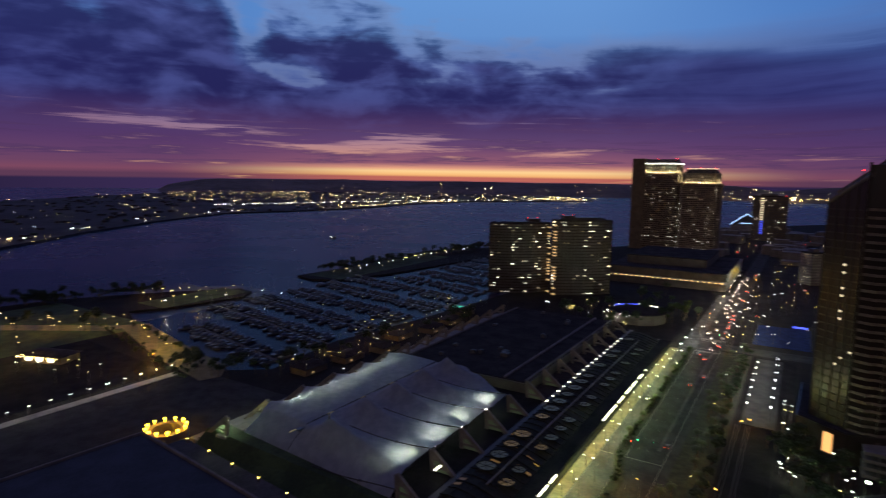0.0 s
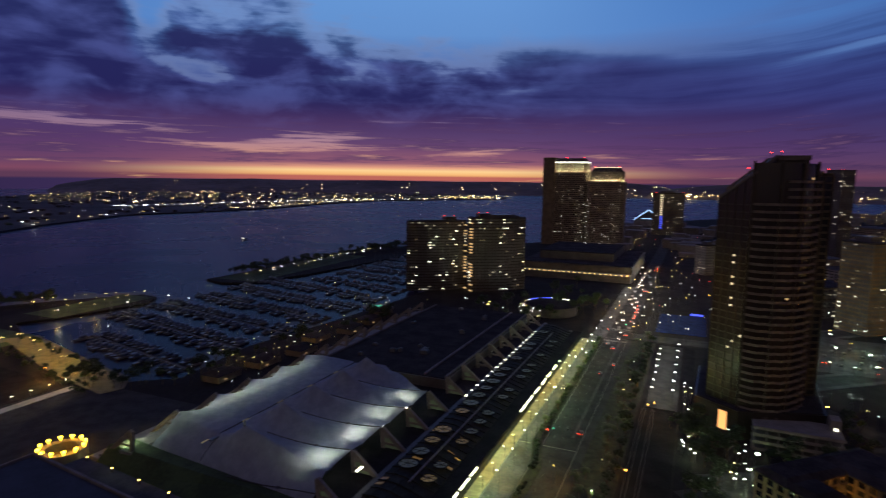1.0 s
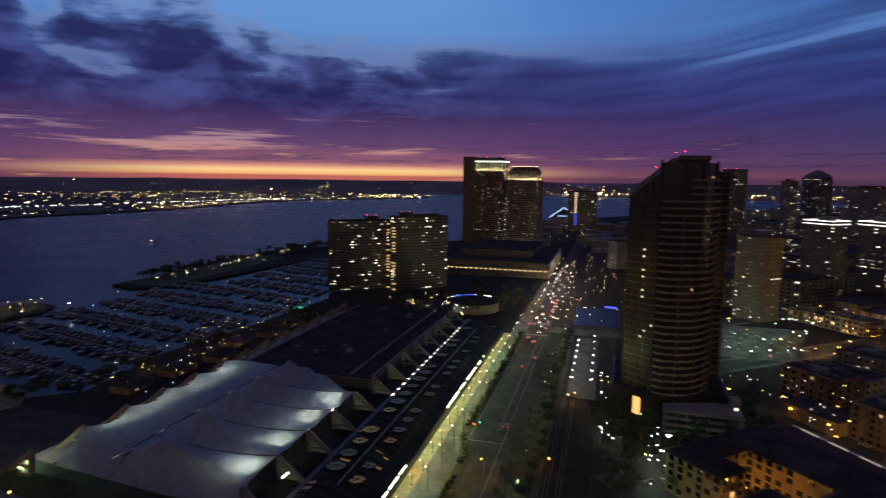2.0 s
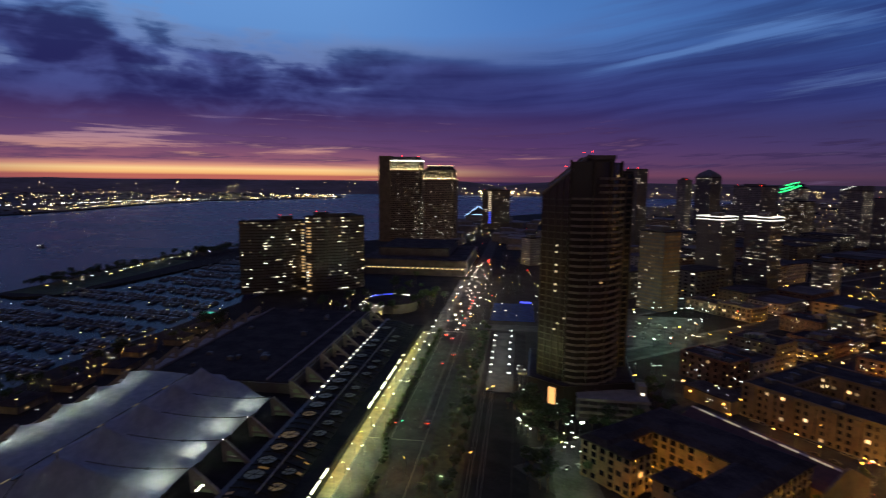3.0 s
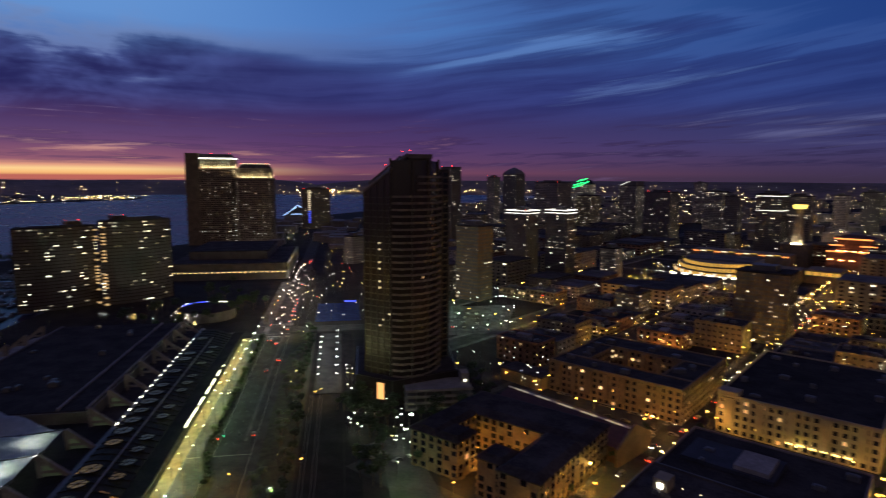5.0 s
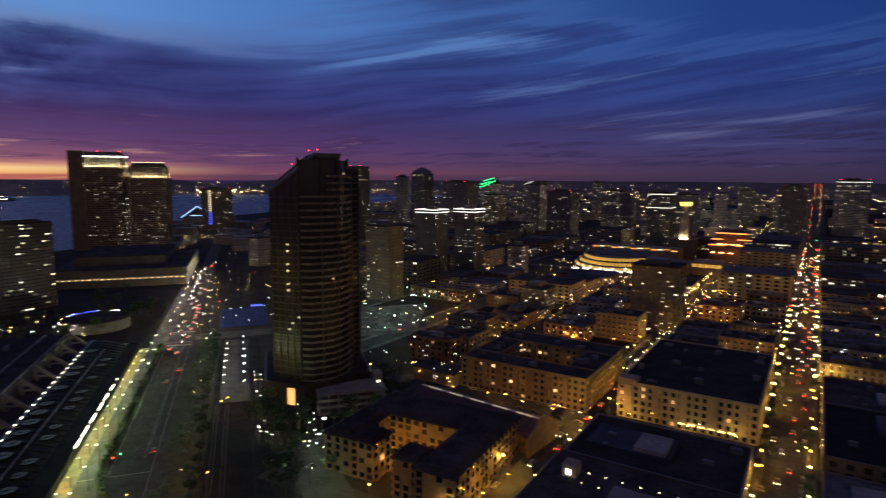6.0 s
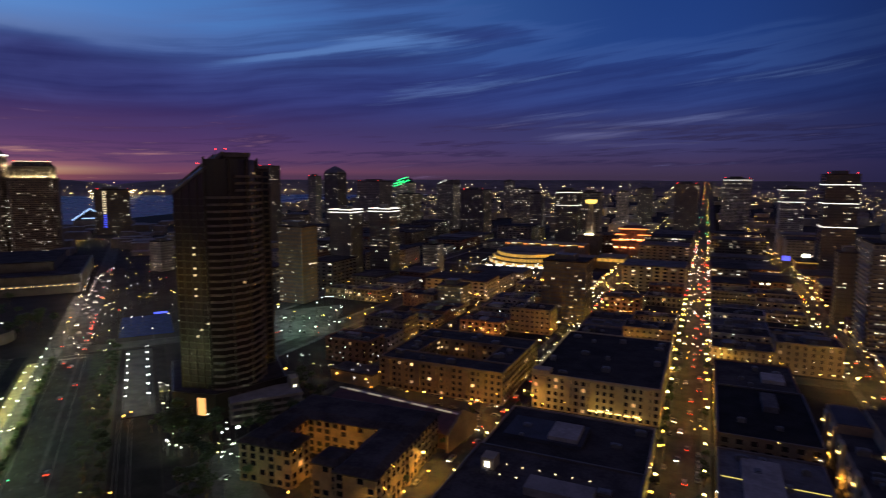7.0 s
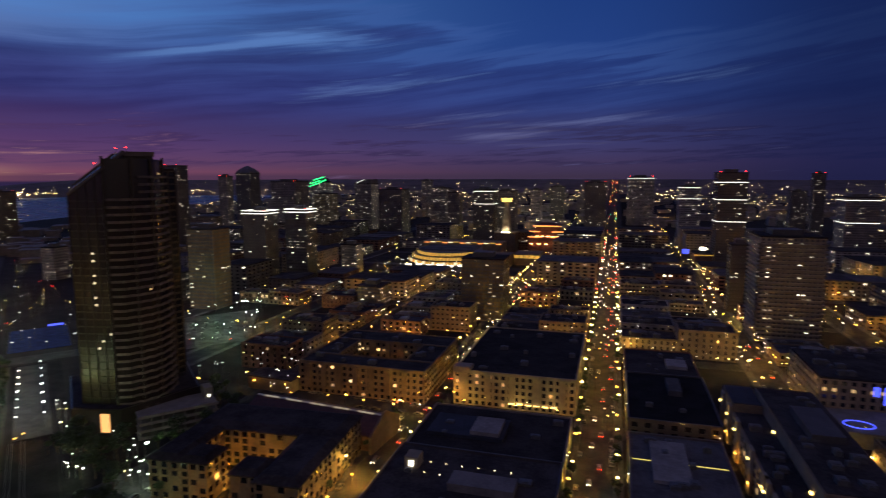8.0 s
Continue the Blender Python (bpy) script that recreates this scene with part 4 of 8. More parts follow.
def grand_hotel(cx, cy, w, d, h, seed, label, lit_top):
    """A tall stone-clad hotel with chamfered corners, a set-back crown and uplights."""
    rng = random.Random(seed)
    t = thing("grand_hotel", pose(cx, cy, 0, 0, 0, 51.2), label, "building", "grand hotels")
    c = 5

    def plan(a, b):
        return [(-a + c, -b), (a - c, -b), (a, -b + c), (a, b - c), (a - c, b), (-a + c, b), (-a, b - c), (-a, -b + c)]

    base = h - 26
    shell(t, plan(w / 2, d / 2), 0, base, 36, 3.6, M_STUCCO, 0.13, rng, L_WINFAR, pier=1.9, band=1.6)
    part("terrace", Mesh().prism(plan(w / 2 + 0.8, d / 2 + 0.8), base, base + 1.2), M_STUCCO, t)
    shell(t, plan(w / 2 - 4, d / 2 - 4), base + 1.2, h - 7, 4, 3.6, M_CREAM, 0.1, rng, L_WINFAR, pier=2.5, band=1.2, rim=0.9)
    part("crown", Mesh().prism(plan(w / 2 - 4, d / 2 - 4), h - 7, h, plan(w / 2 - 9, d / 2 - 9)), M_ROOF2, t)
    ring(plan(w / 2, d / 2), base + 1.2, base + 2.8, 0.8, 0.0, M_STUCCO, t, "terrace_parapet")
    for o, dd, n, ln in edges(plan(w / 2 - 1.5, d / 2 - 1.5)):
        up = Mesh()
        obox(up, o, dd, n, 1, ln - 1, -0.4, 0.2, base + 1.3, base + 1.7)
        part("uplight", up, lit_top, t, "pale uplight on the terrace edge")
    if seed == 31:
        part("side_tower", Mesh().box(-w / 2 + 1, -w / 2 + 22, -d / 2 - 1.4, d / 2, 0, h + 1), M_STUCCO, t, "dark plain side tower")
        ring(plan(w / 2 - 4, d / 2 - 4), h - 8.2, h - 6.4, 1.2, 0.0, L_CROWNLINE, t, "crown_light", "bright white light line under the roof")
        # tall glowing panes that imitate the uplit crown wall
        for k in range(14):
            x0 = -w / 2 + 23 + k * (w - 32) / 14
            part("lounge_pane", Mesh().box(x0 + 0.5, x0 + (w - 32) / 14 - 0.4, -d / 2 + 3.2, -d / 2 + 3.5, base + 2.6, h - 9.2), L_CROWNGLOW, t)
        for k in range(5):
            x0 = -w / 2 + 24 + k * (w - 34) / 5
            part("roof_lamp", Mesh().box(x0, x0 + 6, -d / 2 + 7.5, -d / 2 + 7.9, h - 5.5, h - 3.2), L_CROWNGLOW, t)
    else:
        for k in range(6):
            x0 = -w / 2 + 9 + k * (w - 18) / 5
            part("fluted_fin", Mesh().prism(rect(1.6, 3.4, x0, -d / 2 + 4.2), base + 1.3, h - 4, rect(1.0, 1.6, x0, -d / 2 + 5.6)), M_CREAM, t, "pale stone fin of the fluted crown")
            part("fin_uplight", Mesh().box(x0 - 1.2, x0 + 1.2, -d / 2 + 1.3, -d / 2 + 2.0, base + 1.75, base + 2.1), lit_top, t)
        ring(plan(w / 2 - 8.6, d / 2 - 8.6), h - 0.3, h + 0.5, 0.4, 0.3, L_SIGNWARM, t, "roof_line", "yellow light line along the roof edge")
        for k in range(9):
            part("shaft_light", Mesh().box(-w / 2 - 0.6, -w / 2 + 0.8, -d / 2 - 0.1, -d / 2 + 0.5, 8 + 9 * k, 8.4 + 9 * k), L_SIGNWHITE, t)
    for sx in (-1, 0, 1):
        part("aircraft_light", Mesh().ball((sx * (w / 2 - 10), -d / 2 + 9, h + 0.8), 0.6), L_RED, t, "red aircraft warning light")
    return t


L_CROWNGLOW = glowing("crown_glow", (0.95, 0.9, 0.5), 0.55, 0.7, "object")
L_CROWNLINE = glowing("bright_crown_line", (1.0, 0.98, 0.86), 3.0)
L_UP = glowing("hotel_uplight", (1.0, 0.88, 0.55), 80.0)
grand_hotel(-958, 494, 80, 42, 152, 31, "tall stone hotel tower with a floodlit crown", L_UP)
grand_hotel(-898, 538, 60, 40, 136, 32, "second stone hotel tower with a floodlit fluted crown", L_UP)
podium = thing("hotel_podium", hb(-130, 800), "low stone hotel podium with a row of terrace lights", "building")
part("wall", Mesh().box(-66, 66, -105, 60, 0, 16), M_DARKWALL, podium)
part("terrace_wall", Mesh().box(-66, 66, -120, -105.004, 0, 8), M_DARKWALL, podium)
part("roof", Mesh().box(-65, 65, -104, 59, 16, 16.6), M_ROOF, podium)
part("upper_storey", Mesh().box(-50, 40, -70, 40, 16.6, 26), M_DARKWALL, podium)
part("upper_roof", Mesh().box(-50.5, 40.5, -70.5, 40.5, 26, 26.8), M_ROOF, podium)
for k in range(22):
    v = -62 + 124 * k / 21
    part("terrace_light", Mesh().box(v - 0.8, v + 0.8, -119.3, -118.8, 8.004, 8.7), L_PODIUM, podium, "yellow bar light on the terrace edge")

# ---------------------------------------------------------------- convention hall with its sail roof


def fabric():
    """Translucent coated fabric."""
    mat = bpy.data.materials.new("sail_fabric")
    mat.use_nodes = True
    n = Nodes(mat.node_tree)
    p = mat.node_tree.nodes["Principled BSDF"]
    pos = n.node("ShaderNodeNewGeometry").outputs["Position"]
    f = n.noise(pos, 0.25, 5.0, 0.6)
    # white fabric, with the blue of the skylight tinted into its colour
    col = n.mix(n.smooth(f, 0.35, 0.7), (0.3, 0.34, 0.43), (0.39, 0.44, 0.53))
    n.link(col, p.inputs["Base Color"])
    p.inputs["Roughness"].default_value = 0.65
    tr = n.node("ShaderNodeBsdfTranslucent")
    n.link(col, tr.inputs[0])
    mx = n.node("ShaderNodeMixShader")
    mx.inputs[0].default_value = 0.42
    n.link(p.outputs[0], mx.inputs[1])
    n.link(tr.outputs[0], mx.inputs[2])
    n.link(mx.outputs[0], mat.node_tree.nodes["Material Output"].inputs[0])
    return mat


M_SAIL = fabric()
L_FLOOD = glowing("sail_floodlight", (1.0, 1.0, 0.74), 80.0)
L_LOBBY = glowing("lobby_glow", (1.0, 0.48, 0.08), 0.3, 0.96, "object")
L_GREENSPILL = glowing("green_flood_spill", (0.55, 0.75, 0.45), 0.02)
L_GUTTERGLOW = glowing("gutter_gap_glow", (1.0, 0.8, 0.35), 0.12)
L_AMBERDIM = glowing("dim_lobby", (1.0, 0.62, 0.14), 0.14, 0.95)
L_DISC = glowing("dim_disc_glow", (0.6, 0.6, 0.28), 0.016, 0.8)
BAY, TIP0, TIPS = 22.0, 153.5, 6
HEM0, HEM1 = 151.5, 266.5


def hem(v):
    """Where the sails end towards the lawn: the edge runs askew."""
    return HEM0 + 0.1 * max(0.0, -115 - v)


def far_hem(v):
    """Where the sails end towards the flat roof: the last bay is cut back to the fourth pylon."""
    return HEM1 if v < -147 else HEM1 - 25.0 * (v + 147) / 35.5


def sail_height(v, u, front):
    """Height of the sail roof: five pointed cones in front, a draped sheet behind."""
    x = abs((u - TIP0) / BAY % 1.0 - 0.5) * 2
    a = 1 - x
    end = min(1.0, max(0.0, (u - hem(v)) / 11.0)) ** 0.75
    if front and v > -151:
        s = min(1.0, max(0.0, (-111.5 - v) / 39.5))
        valley = 16.4 - 0.4 * s
        ridge = 13.6 + 11.4 * (0.45 * s + 0.55 * s ** 3.0)
        z = valley + (ridge - valley) * a ** (0.8 + 1.3 * s * s) - 1.4 * math.sin(math.pi * s) * (1 - a) ** 2
    elif front:
        q = min(1.0, (-151 - v) / 15.0)
        z = 16.0 - 0.6 * q + (9.0 * (1 - q) ** 1.5 + 0.4 * q) * a ** 2.1
    else:
        s = min(1.0, max(0.0, (v + 197) / 31.0))
        z = 13.4 + 2.4 * s ** 0.6 + 2.6 * (1 - s) ** 3 * x ** 1.5 + 1.3 * math.sin(math.pi * s ** 0.7)
    return 8.3 + (z - 8.3) * end


def sail_mesh(v0, v1, front, nv=26, nu=130):
    m = Mesh()
    for i in range(nv + 1):
        for j in range(nu + 1):
            v = v0 + (v1 - v0) * i / nv
            u = hem(v) + (far_hem(v) - hem(v)) * j / nu
            # scalloped edge between the pylons
            bow = math.sin(math.pi * ((u - TIP0) / BAY % 1.0)) * max(0.0, 1 - 5.0 * i / nv)
            m.v.append((v + (-1.8 if front else 2.2) * bow, u, sail_height(v, u, front)))
    w = nu + 1
    for i in range(nv):
        for j in range(nu):
            m.f.append((i * w + j, (i + 1) * w + j, (i + 1) * w + j + 1, i * w + j + 1))
    return m


def smooth_shade(ob):
    ob.data.shade_smooth()
    return ob


def fin_mesh(side):
    """A raking concrete pylon: a pointed head with an open eye, a steep outer leg and a short back leg."""
    s = side
    m = Mesh()
    m.beam((0, 0, 16.2), (s * 18.4, 0, 1.2), 1.3, 1.6)
    m.beam((0, 0, 16.2), (s * 0.6, 0, 8.0), 1.3, 1.5)
    m.beam((s * 0.6, 0, 10.2), (s * 7.6, 0, 10.2), 1.1, 0.9)
    m.beam((s * 0.6, 0, 13.6), (s * 2.6, 0, 13.4), 1.0, 1.8)
    m.beam((s * 18.4, 0, 2.2), (s * 18.4, 0, 0), 1.6, 1.8)
    m.beam((s * 0.6, 0, 8.6), (s * 0.6, 0, 0), 1.3, 1.5)
    return m


def flood(t, v, u, z):
    """A trough floodlight open to the top, with a tall glare shield towards the outside."""
    out = 1 if v > -150 else -1
    box = Mesh().box(v - 0.9, v + 0.9, u - 3.2, u + 3.2, z - 0.2, z)
    box.box(v + out * 0.85 - 0.05, v + out * 0.85 + 0.05, u - 3.2, u + 3.2, z, z + 1.3)
    box.box(v - out * 0.85 - 0.05, v - out * 0.85 + 0.05, u - 3.2, u + 3.2, z, z + 0.3)
    for s in (-1, 1):
        box.box(v - 0.8, v + 0.8, u + s * 3.15 - 0.05, u + s * 3.15 + 0.05, z, z + (1.3 if s < 0 else 0.3))
    h = part("floodlight", box, M_POLE, t, "trough floodlight under the sail edge")
    part("flood_lens", Mesh().box(v - 0.6, v + 0.6, u - 2.9, u + 2.9, z + 0.02, z + 0.2), L_FLOOD, h)


def convention_hall():
    t = thing("convention_hall", HARBOR, "long concrete convention hall with a white sail roof and glass lobby", "hall")
    part("hall_wall", Mesh().prism([(-195, 160.5), (-101, 151.1), (-101, 268), (-195, 268)], 0, 8), M_DARKWALL, t)
    part("terrace_floor", Mesh().prism([(-194.5, 161), (-101.5, 151.8), (-101.5, 267.5), (-194.5, 267.5)], 8, 8.2), M_BLACKROOF, t)
    part("main_hall", Mesh().box(-191, -112.5, 268.004, 428, 0, 13), M_DARKWALL, t, "dark flat-roofed exhibition hall")
    part("main_roof", Mesh().box(-190, -113.5, 269, 427, 13, 13.4), M_ROOF, t)
    part("side_terrace", Mesh().box(-112.49, -101, 268.004, 428, 0, 8.2), M_ROOF, t)
    for v in (-189, -126, -114):
        part("roof_wall", Mesh().box(v - 0.4, v + 0.4, 270, 426, 13.4, 14.4), M_WALL, t)
    rng = random.Random(4)
    rooftop(t, -186, -128, 272, 424, 13.4, rng, 12)
    smooth_shade(part("front_sail", sail_mesh(-111.5, -166, True, 36), M_SAIL, t, "white fabric sails rising to five peaks"))
    smooth_shade(part("rear_sail", sail_mesh(-196, -166.3, False), M_SAIL, t, "smooth white rear sail"))
    for k in range(TIPS - 1):
        cable = Mesh()
        u = TIP0 + BAY * k
        pts = [(v, u, sail_height(v, u, True) + 0.12) for v in (-111.6, -118, -126, -134, -142, -150)]
        for a, b in zip(pts, pts[1:]):
            cable.beam(a, b, 0.3)
        part("valley_cable", cable, M_POLE, t)
        part("cable_clamp", Mesh().box(-127.4, -126.4, u - 0.7, u + 0.7, sail_height(-127, u, True) + 0.05, sail_height(-127, u, True) + 0.4), M_POLE, t)
    gut = Mesh()
    for k in range(24):
        u = 162 + 4.1 * k
        gut.beam((-166.2, u, 14.9), (-166.2, u + 4.1, 14.9), 1.6, 0.4)
    part("ridge_gutter", gut, M_STEEL, t, "dark gutter between the two sails")
    for k in range(TIPS - 1):
        u = TIP0 + BAY * (k + 0.5)
        part("mast", Mesh().tube((-151, u, 8.2), (-151, u, 24.8), 0.5, 0.25, 8), M_STEEL, t)
        # faintly glowing bar imitates the yellow light in the gap
        part("gutter_light", Mesh().box(-166.5, -165.9, u - 6.5, u - 3.2, 15.6, 15.8), L_GUTTERGLOW, t, "dim bar glowing for the yellow-lit gutter gap")
        if k < TIPS - 2:
            flood(t, -118.4, u + 4.6, 9.2)
        if k:
            flood(t, -190.8, u, 9.2)
        for v_, u_ in ((-118.4, u + 4.6), (-190.8, u)):
            part("floodlight_stand", Mesh().tube((v_, u_, 8.2), (v_, u_, 9.0), 0.15, 0.15), M_POLE, t)
    part("end_floodlight", Mesh().ball((-207, 161, 9.5), 0.9), L_FLOOD, t)
    part("terrace_light", Mesh().box(-105, -104.2, 168, 172, 12.92, 13.2), L_TUBE, t)
    # pylons on both long sides
    data_a, data_b = fin_mesh(1).data("pylon", M_FIN), fin_mesh(-1).data("pylon", M_FIN)
    for k in range(13):
        u = TIP0 + BAY * k
        part("pylon", data_a, M_FIN, t).location = (-110.6, u, 0)
        part("pylon", data_b, M_FIN, t).location = (-197.5, u, 0)
    # glass lobby vault along the road
    vault, ribs = Mesh(), Mesh()
    prof = [(-98.5, 9.0), (-95, 9.6), (-90.5, 9.2), (-86, 8.0), (-82, 6.7), (-79, 5.8)]
    for k in range(48):
        u0, u1 = 162 + 5.4 * k, 162 + 5.4 * (k + 1)
        for a, b in zip(prof, prof[1:]):
            vault.face((a[0], u0, a[1]), (b[0], u0, b[1]), (b[0], u1, b[1]), (a[0], u1, a[1]))
            ribs.beam((a[0], u0, a[1] + 0.1), (b[0], u0, b[1] + 0.1), 0.5)
        for p in prof[1:]:
            ribs.beam((p[0], u0, p[1]), (p[0], u1, p[1]), 0.22)
    part("lobby_vault", vault, M_VAULT, t, "dark glass barrel roof over the lobby")
    part("vault_ribs", ribs, M_VAULT, t)
    part("lobby_wall", Mesh().box(-98.5, -79, 162, 424, 0, 5.7), M_WALL, t)
    part("terrace_edge", Mesh().box(-100.99, -98.51, 152, 428, 0, 8.6), M_DARKWALL, t)
    part("walkway", Mesh().box(-88.3, -87.6, 176, 400, 8.9, 9.3), M_FIN, t, "narrow maintenance walkway over the vault")
    # amber round lobby windows
    discs = []
    for k in range(20):
        discs.append((-93.5, 186.5 + 11 * k, 9.75, 3.9 - 0.3 * (k % 3), 1 if k in (2, 3, 5) else 0))
        discs.append((-83.6, 183 + 11 * k, 7.75, 3.2 - 0.3 * (k % 2), 1 if k in (0, 3) else 0))
    gap = random.Random(6)
    for v, u, z, r, on in discs:
        if not on and gap.random() < 0.35:
            continue
        rim = Mesh()
        for i in range(12):
            a, b = 6.28318 * i / 12, 6.28318 * (i + 1) / 12
            rim.beam((v + r * math.cos(a), u + r * math.sin(a), z + 0.3), (v + r * math.cos(b), u + r * math.sin(b), z + 0.3), 0.4)
        for i in range(3):
            a = math.pi * i / 3
            rim.beam((v - r * math.cos(a), u - r * math.sin(a), z + 0.3), (v + r * math.cos(a), u + r * math.sin(a), z + 0.3), 0.2)
        w = part("skylight", rim, M_VAULT, t, "round dim skylight in a dark rim")
        panes = Mesh()
        for i in range(-6, 7):
            for j in range(-6, 7):
                a, b = 0.6 * i, 0.6 * j
                if math.hypot(a, b) < r - 0.3:
                    panes.box(v + a - 0.27, v + a + 0.27, u + b - 0.27, u + b + 0.27, z + 0.05, z + 0.3)
        part("skylight_pane", panes, L_AMBERDIM if on else L_DISC, w)
    # lit panes of the lobby under the vault; pylon panels glow to imitate floodlight spill
    lob = random.Random(12)
    for k in range(12):
        u = 164 + 66 * lob.random()
        i = lob.randrange(len(prof) - 1)
        (va, za), (vb, zb) = prof[i], prof[i + 1]
        pane = Mesh()
        ln = lob.uniform(0.7, 1.9)
        pane.v += [(va + 0.4, u, za + 0.1), (vb - 0.4, u, zb + 0.1), (vb - 0.4, u + ln, zb + 0.1), (va + 0.4, u + ln, za + 0.1)]
        pane.v += [(x, y, z - 0.15) for x, y, z in pane.v]
        pane.f += [(0, 1, 2, 3), (7, 6, 5, 4), (0, 4, 5, 1), (1, 5, 6, 2), (2, 6, 7, 3), (3, 7, 4, 0)]
        part("lobby_pane", pane, L_LOBBY, t)
    for k in range(7):
        u = TIP0 + BAY * k
        pane = Mesh()
        tri = ((-110.2, 15.4), (-103.2, 10.6), (-103.2, 8.4), (-109.6, 8.4))
        pane.v += [(v, u + s, z) for s in (-0.1, 0.1) for v, z in tri]
        pane.f += [(0, 1, 2, 3), (7, 6, 5, 4), (0, 4, 5, 1), (1, 5, 6, 2), (2, 6, 7, 3), (3, 7, 4, 0)]
        part("pylon_glass", pane, L_GREENSPILL, t, "panel glowing for floodlight spill between the pylon legs")
    # light tubes along the canopy edge
    part("canopy", Mesh().box(-78.99, -71.5, 162, 424, 5.2, 5.6), M_BLACKROOF, t)
    for u0, u1 in ((172, 182), (184, 193), (195, 202), (262, 271), (273, 284), (288, 298), (303, 313), (316, 325), (331, 339), (347, 349)):
        part("light_tube", Mesh().box(-71.9, -71.4, u0, u1, 5.65, 6.0), L_TUBE, t, "white strip light along the canopy edge")
    for k in range(18):
        u = 260 + 7.9 * k
        ln = 1.7 if k % 2 == 0 else 0.9
        post = part("terrace_post", Mesh().tube((-98.7, u, 8.0), (-98.7, u, 9.9), 0.12, 0.12), M_POLE, t)
        part("terrace_lamp", Mesh().box(-99.0, -98.4, u - ln * 0.6, u + ln * 0.6, 9.9, 10.15), L_TUBE, post, "white terrace lamp on a short post")
    # stepped terraces towards the marina
    for k in range(4):
        part("rear_terrace", Mesh().box(-203 - 6 * k, -197 - 6 * k - 0.004 * k, 152, 428, 0, 8 - 2 * k), M_CONCRETE, t)
    part("turf_slope", Mesh().prism([(-212, 144.5), (-138, 136.5), (-104, 134), (-101, 151.0), (-208, 161.4)], 0, 8.1, [(-211, 154), (-138, 150.5), (-104, 147.5), (-101, 151.0), (-208, 161.4)]), M_GRASS, t, "green lawn strip beside the hall")


convention_hall()


def south_hall():
    """The flat-roofed hall nearest to the camera."""
    t = thing("south_hall", HARBOR, "flat-roofed exhibition hall with a lit perimeter walk", "hall")
    plan = [(-90, -70), (-75, 108), (-140, 116), (-209, 124), (-226, -70)]
    part("wall", Mesh().prism(plan, 0, 17), M_WALL, t)
    part("roof", Mesh().prism([(-90.8, -69), (-76, 107.2), (-140, 115.2), (-208.2, 123), (-225, -69)], 17, 17.5), M_BLUEROOF, t)
    ring(plan, 16.8, 18.2, 0.4, 0.4, M_WALL, t, "parapet")
    walk_way = Mesh().prism([(-214, 126), (-138, 117.5), (-75, 110), (-75, 127), (-138, 136), (-212, 144)], 0, 7)
    part("perimeter_walk", walk_way, M_LOT, t)
    for k in range(9):
        f = k / 8
        v, u = -208 + 130 * f, 142 - 15 * f
        lamp = part("wall_lamp", Mesh().box(v - 0.25, v + 0.25, u - 0.25, u + 0.25, 7, 8.4), M_POLE, t)
        part("lamp_glass", Mesh().ball((v, u, 8.6), 0.25), L_WARMLAMP, lamp)


L_WARMLAMP = glowing("warm_bollard", (1.0, 0.6, 0.12), 18.0)
south_hall()


def stair_drum():
    t = thing("stair_drum", hb(-233, 149), "round open stair drum lit by a ring of yellow lamps", "kiosk")
    m = Mesh()
    for k in range(20):
        a = 6.28318 * k / 20
        m.v += [(r * math.cos(a), r * math.sin(a), z) for r, z in ((9, 0), (9, 4.2), (6, 4.2), (6, 0))]
        i, j = 4 * k, 4 * ((k + 1) % 20)
        m.f += [(i + q, j + q, j + (q + 1) % 4, i + (q + 1) % 4) for q in range(4)]
    part("drum_wall", m, M_CREAM, t)
    part("drum_floor", Mesh().prism([(6 * math.cos(6.28318 * k / 20), 6 * math.sin(6.28318 * k / 20)) for k in range(20)], 0, 0.4), M_BRICK, t)
    for k in range(12):
        a = 6.28318 * k / 12
        part("lamp", Mesh().tube((8.4 * math.cos(a), 8.4 * math.sin(a), 4.2), (8.4 * math.cos(a), 8.4 * math.sin(a), 5.2), 0.1, 0.1).ball((8.4 * math.cos(a), 8.4 * math.sin(a), 5.6), 0.55), L_AMBERLAMP, t)


L_AMBERLAMP = glowing("amber_ring_lamp", (1.0, 0.5, 0.015), 40.0)
stair_drum()

# ---------------------------------------------------------------- street lamps, trees, cars
POLE = {h: Mesh().tube((0, 0, 0), (0, 0, h - 0.3), 0.14, 0.08, 6).beam((0, 0, h - 0.35), (0.9, 0, h - 0.1), 0.1).data("pole", M_POLE) for h in (5, 8, 10)}
HEADS = {}
BULB = {"sodium_lamp": SODIUM, "white_lamp": (1.0, 0.95, 0.8), "yellow_lamp": (1.0, 0.55, 0.09), "road_lamp": (0.66, 1.0, 0.5), "car_park_lamp": (0.5, 1.0, 0.7)}


FAR_HEADS, FAR_POSTS = {}, Mesh()


def far_lamp(x, y, light, r):
    """A distant lamp: post and head go into one joined mesh a colour."""
    m = FAR_HEADS.setdefault(light.name, (Mesh(), light))[0]
    m.ball((x, y, 7.6), r, 0.7, 5, 3)
    FAR_POSTS.beam((x, y, 0), (x, y, 7.5), 0.16)


def glint(x, y, z, light, r):
    """A small lamp fixed to a wall or a mast."""
    FAR_HEADS.setdefault(light.name, (Mesh(), light))[0].ball((x, y, z), r, 0.8, 5, 3)


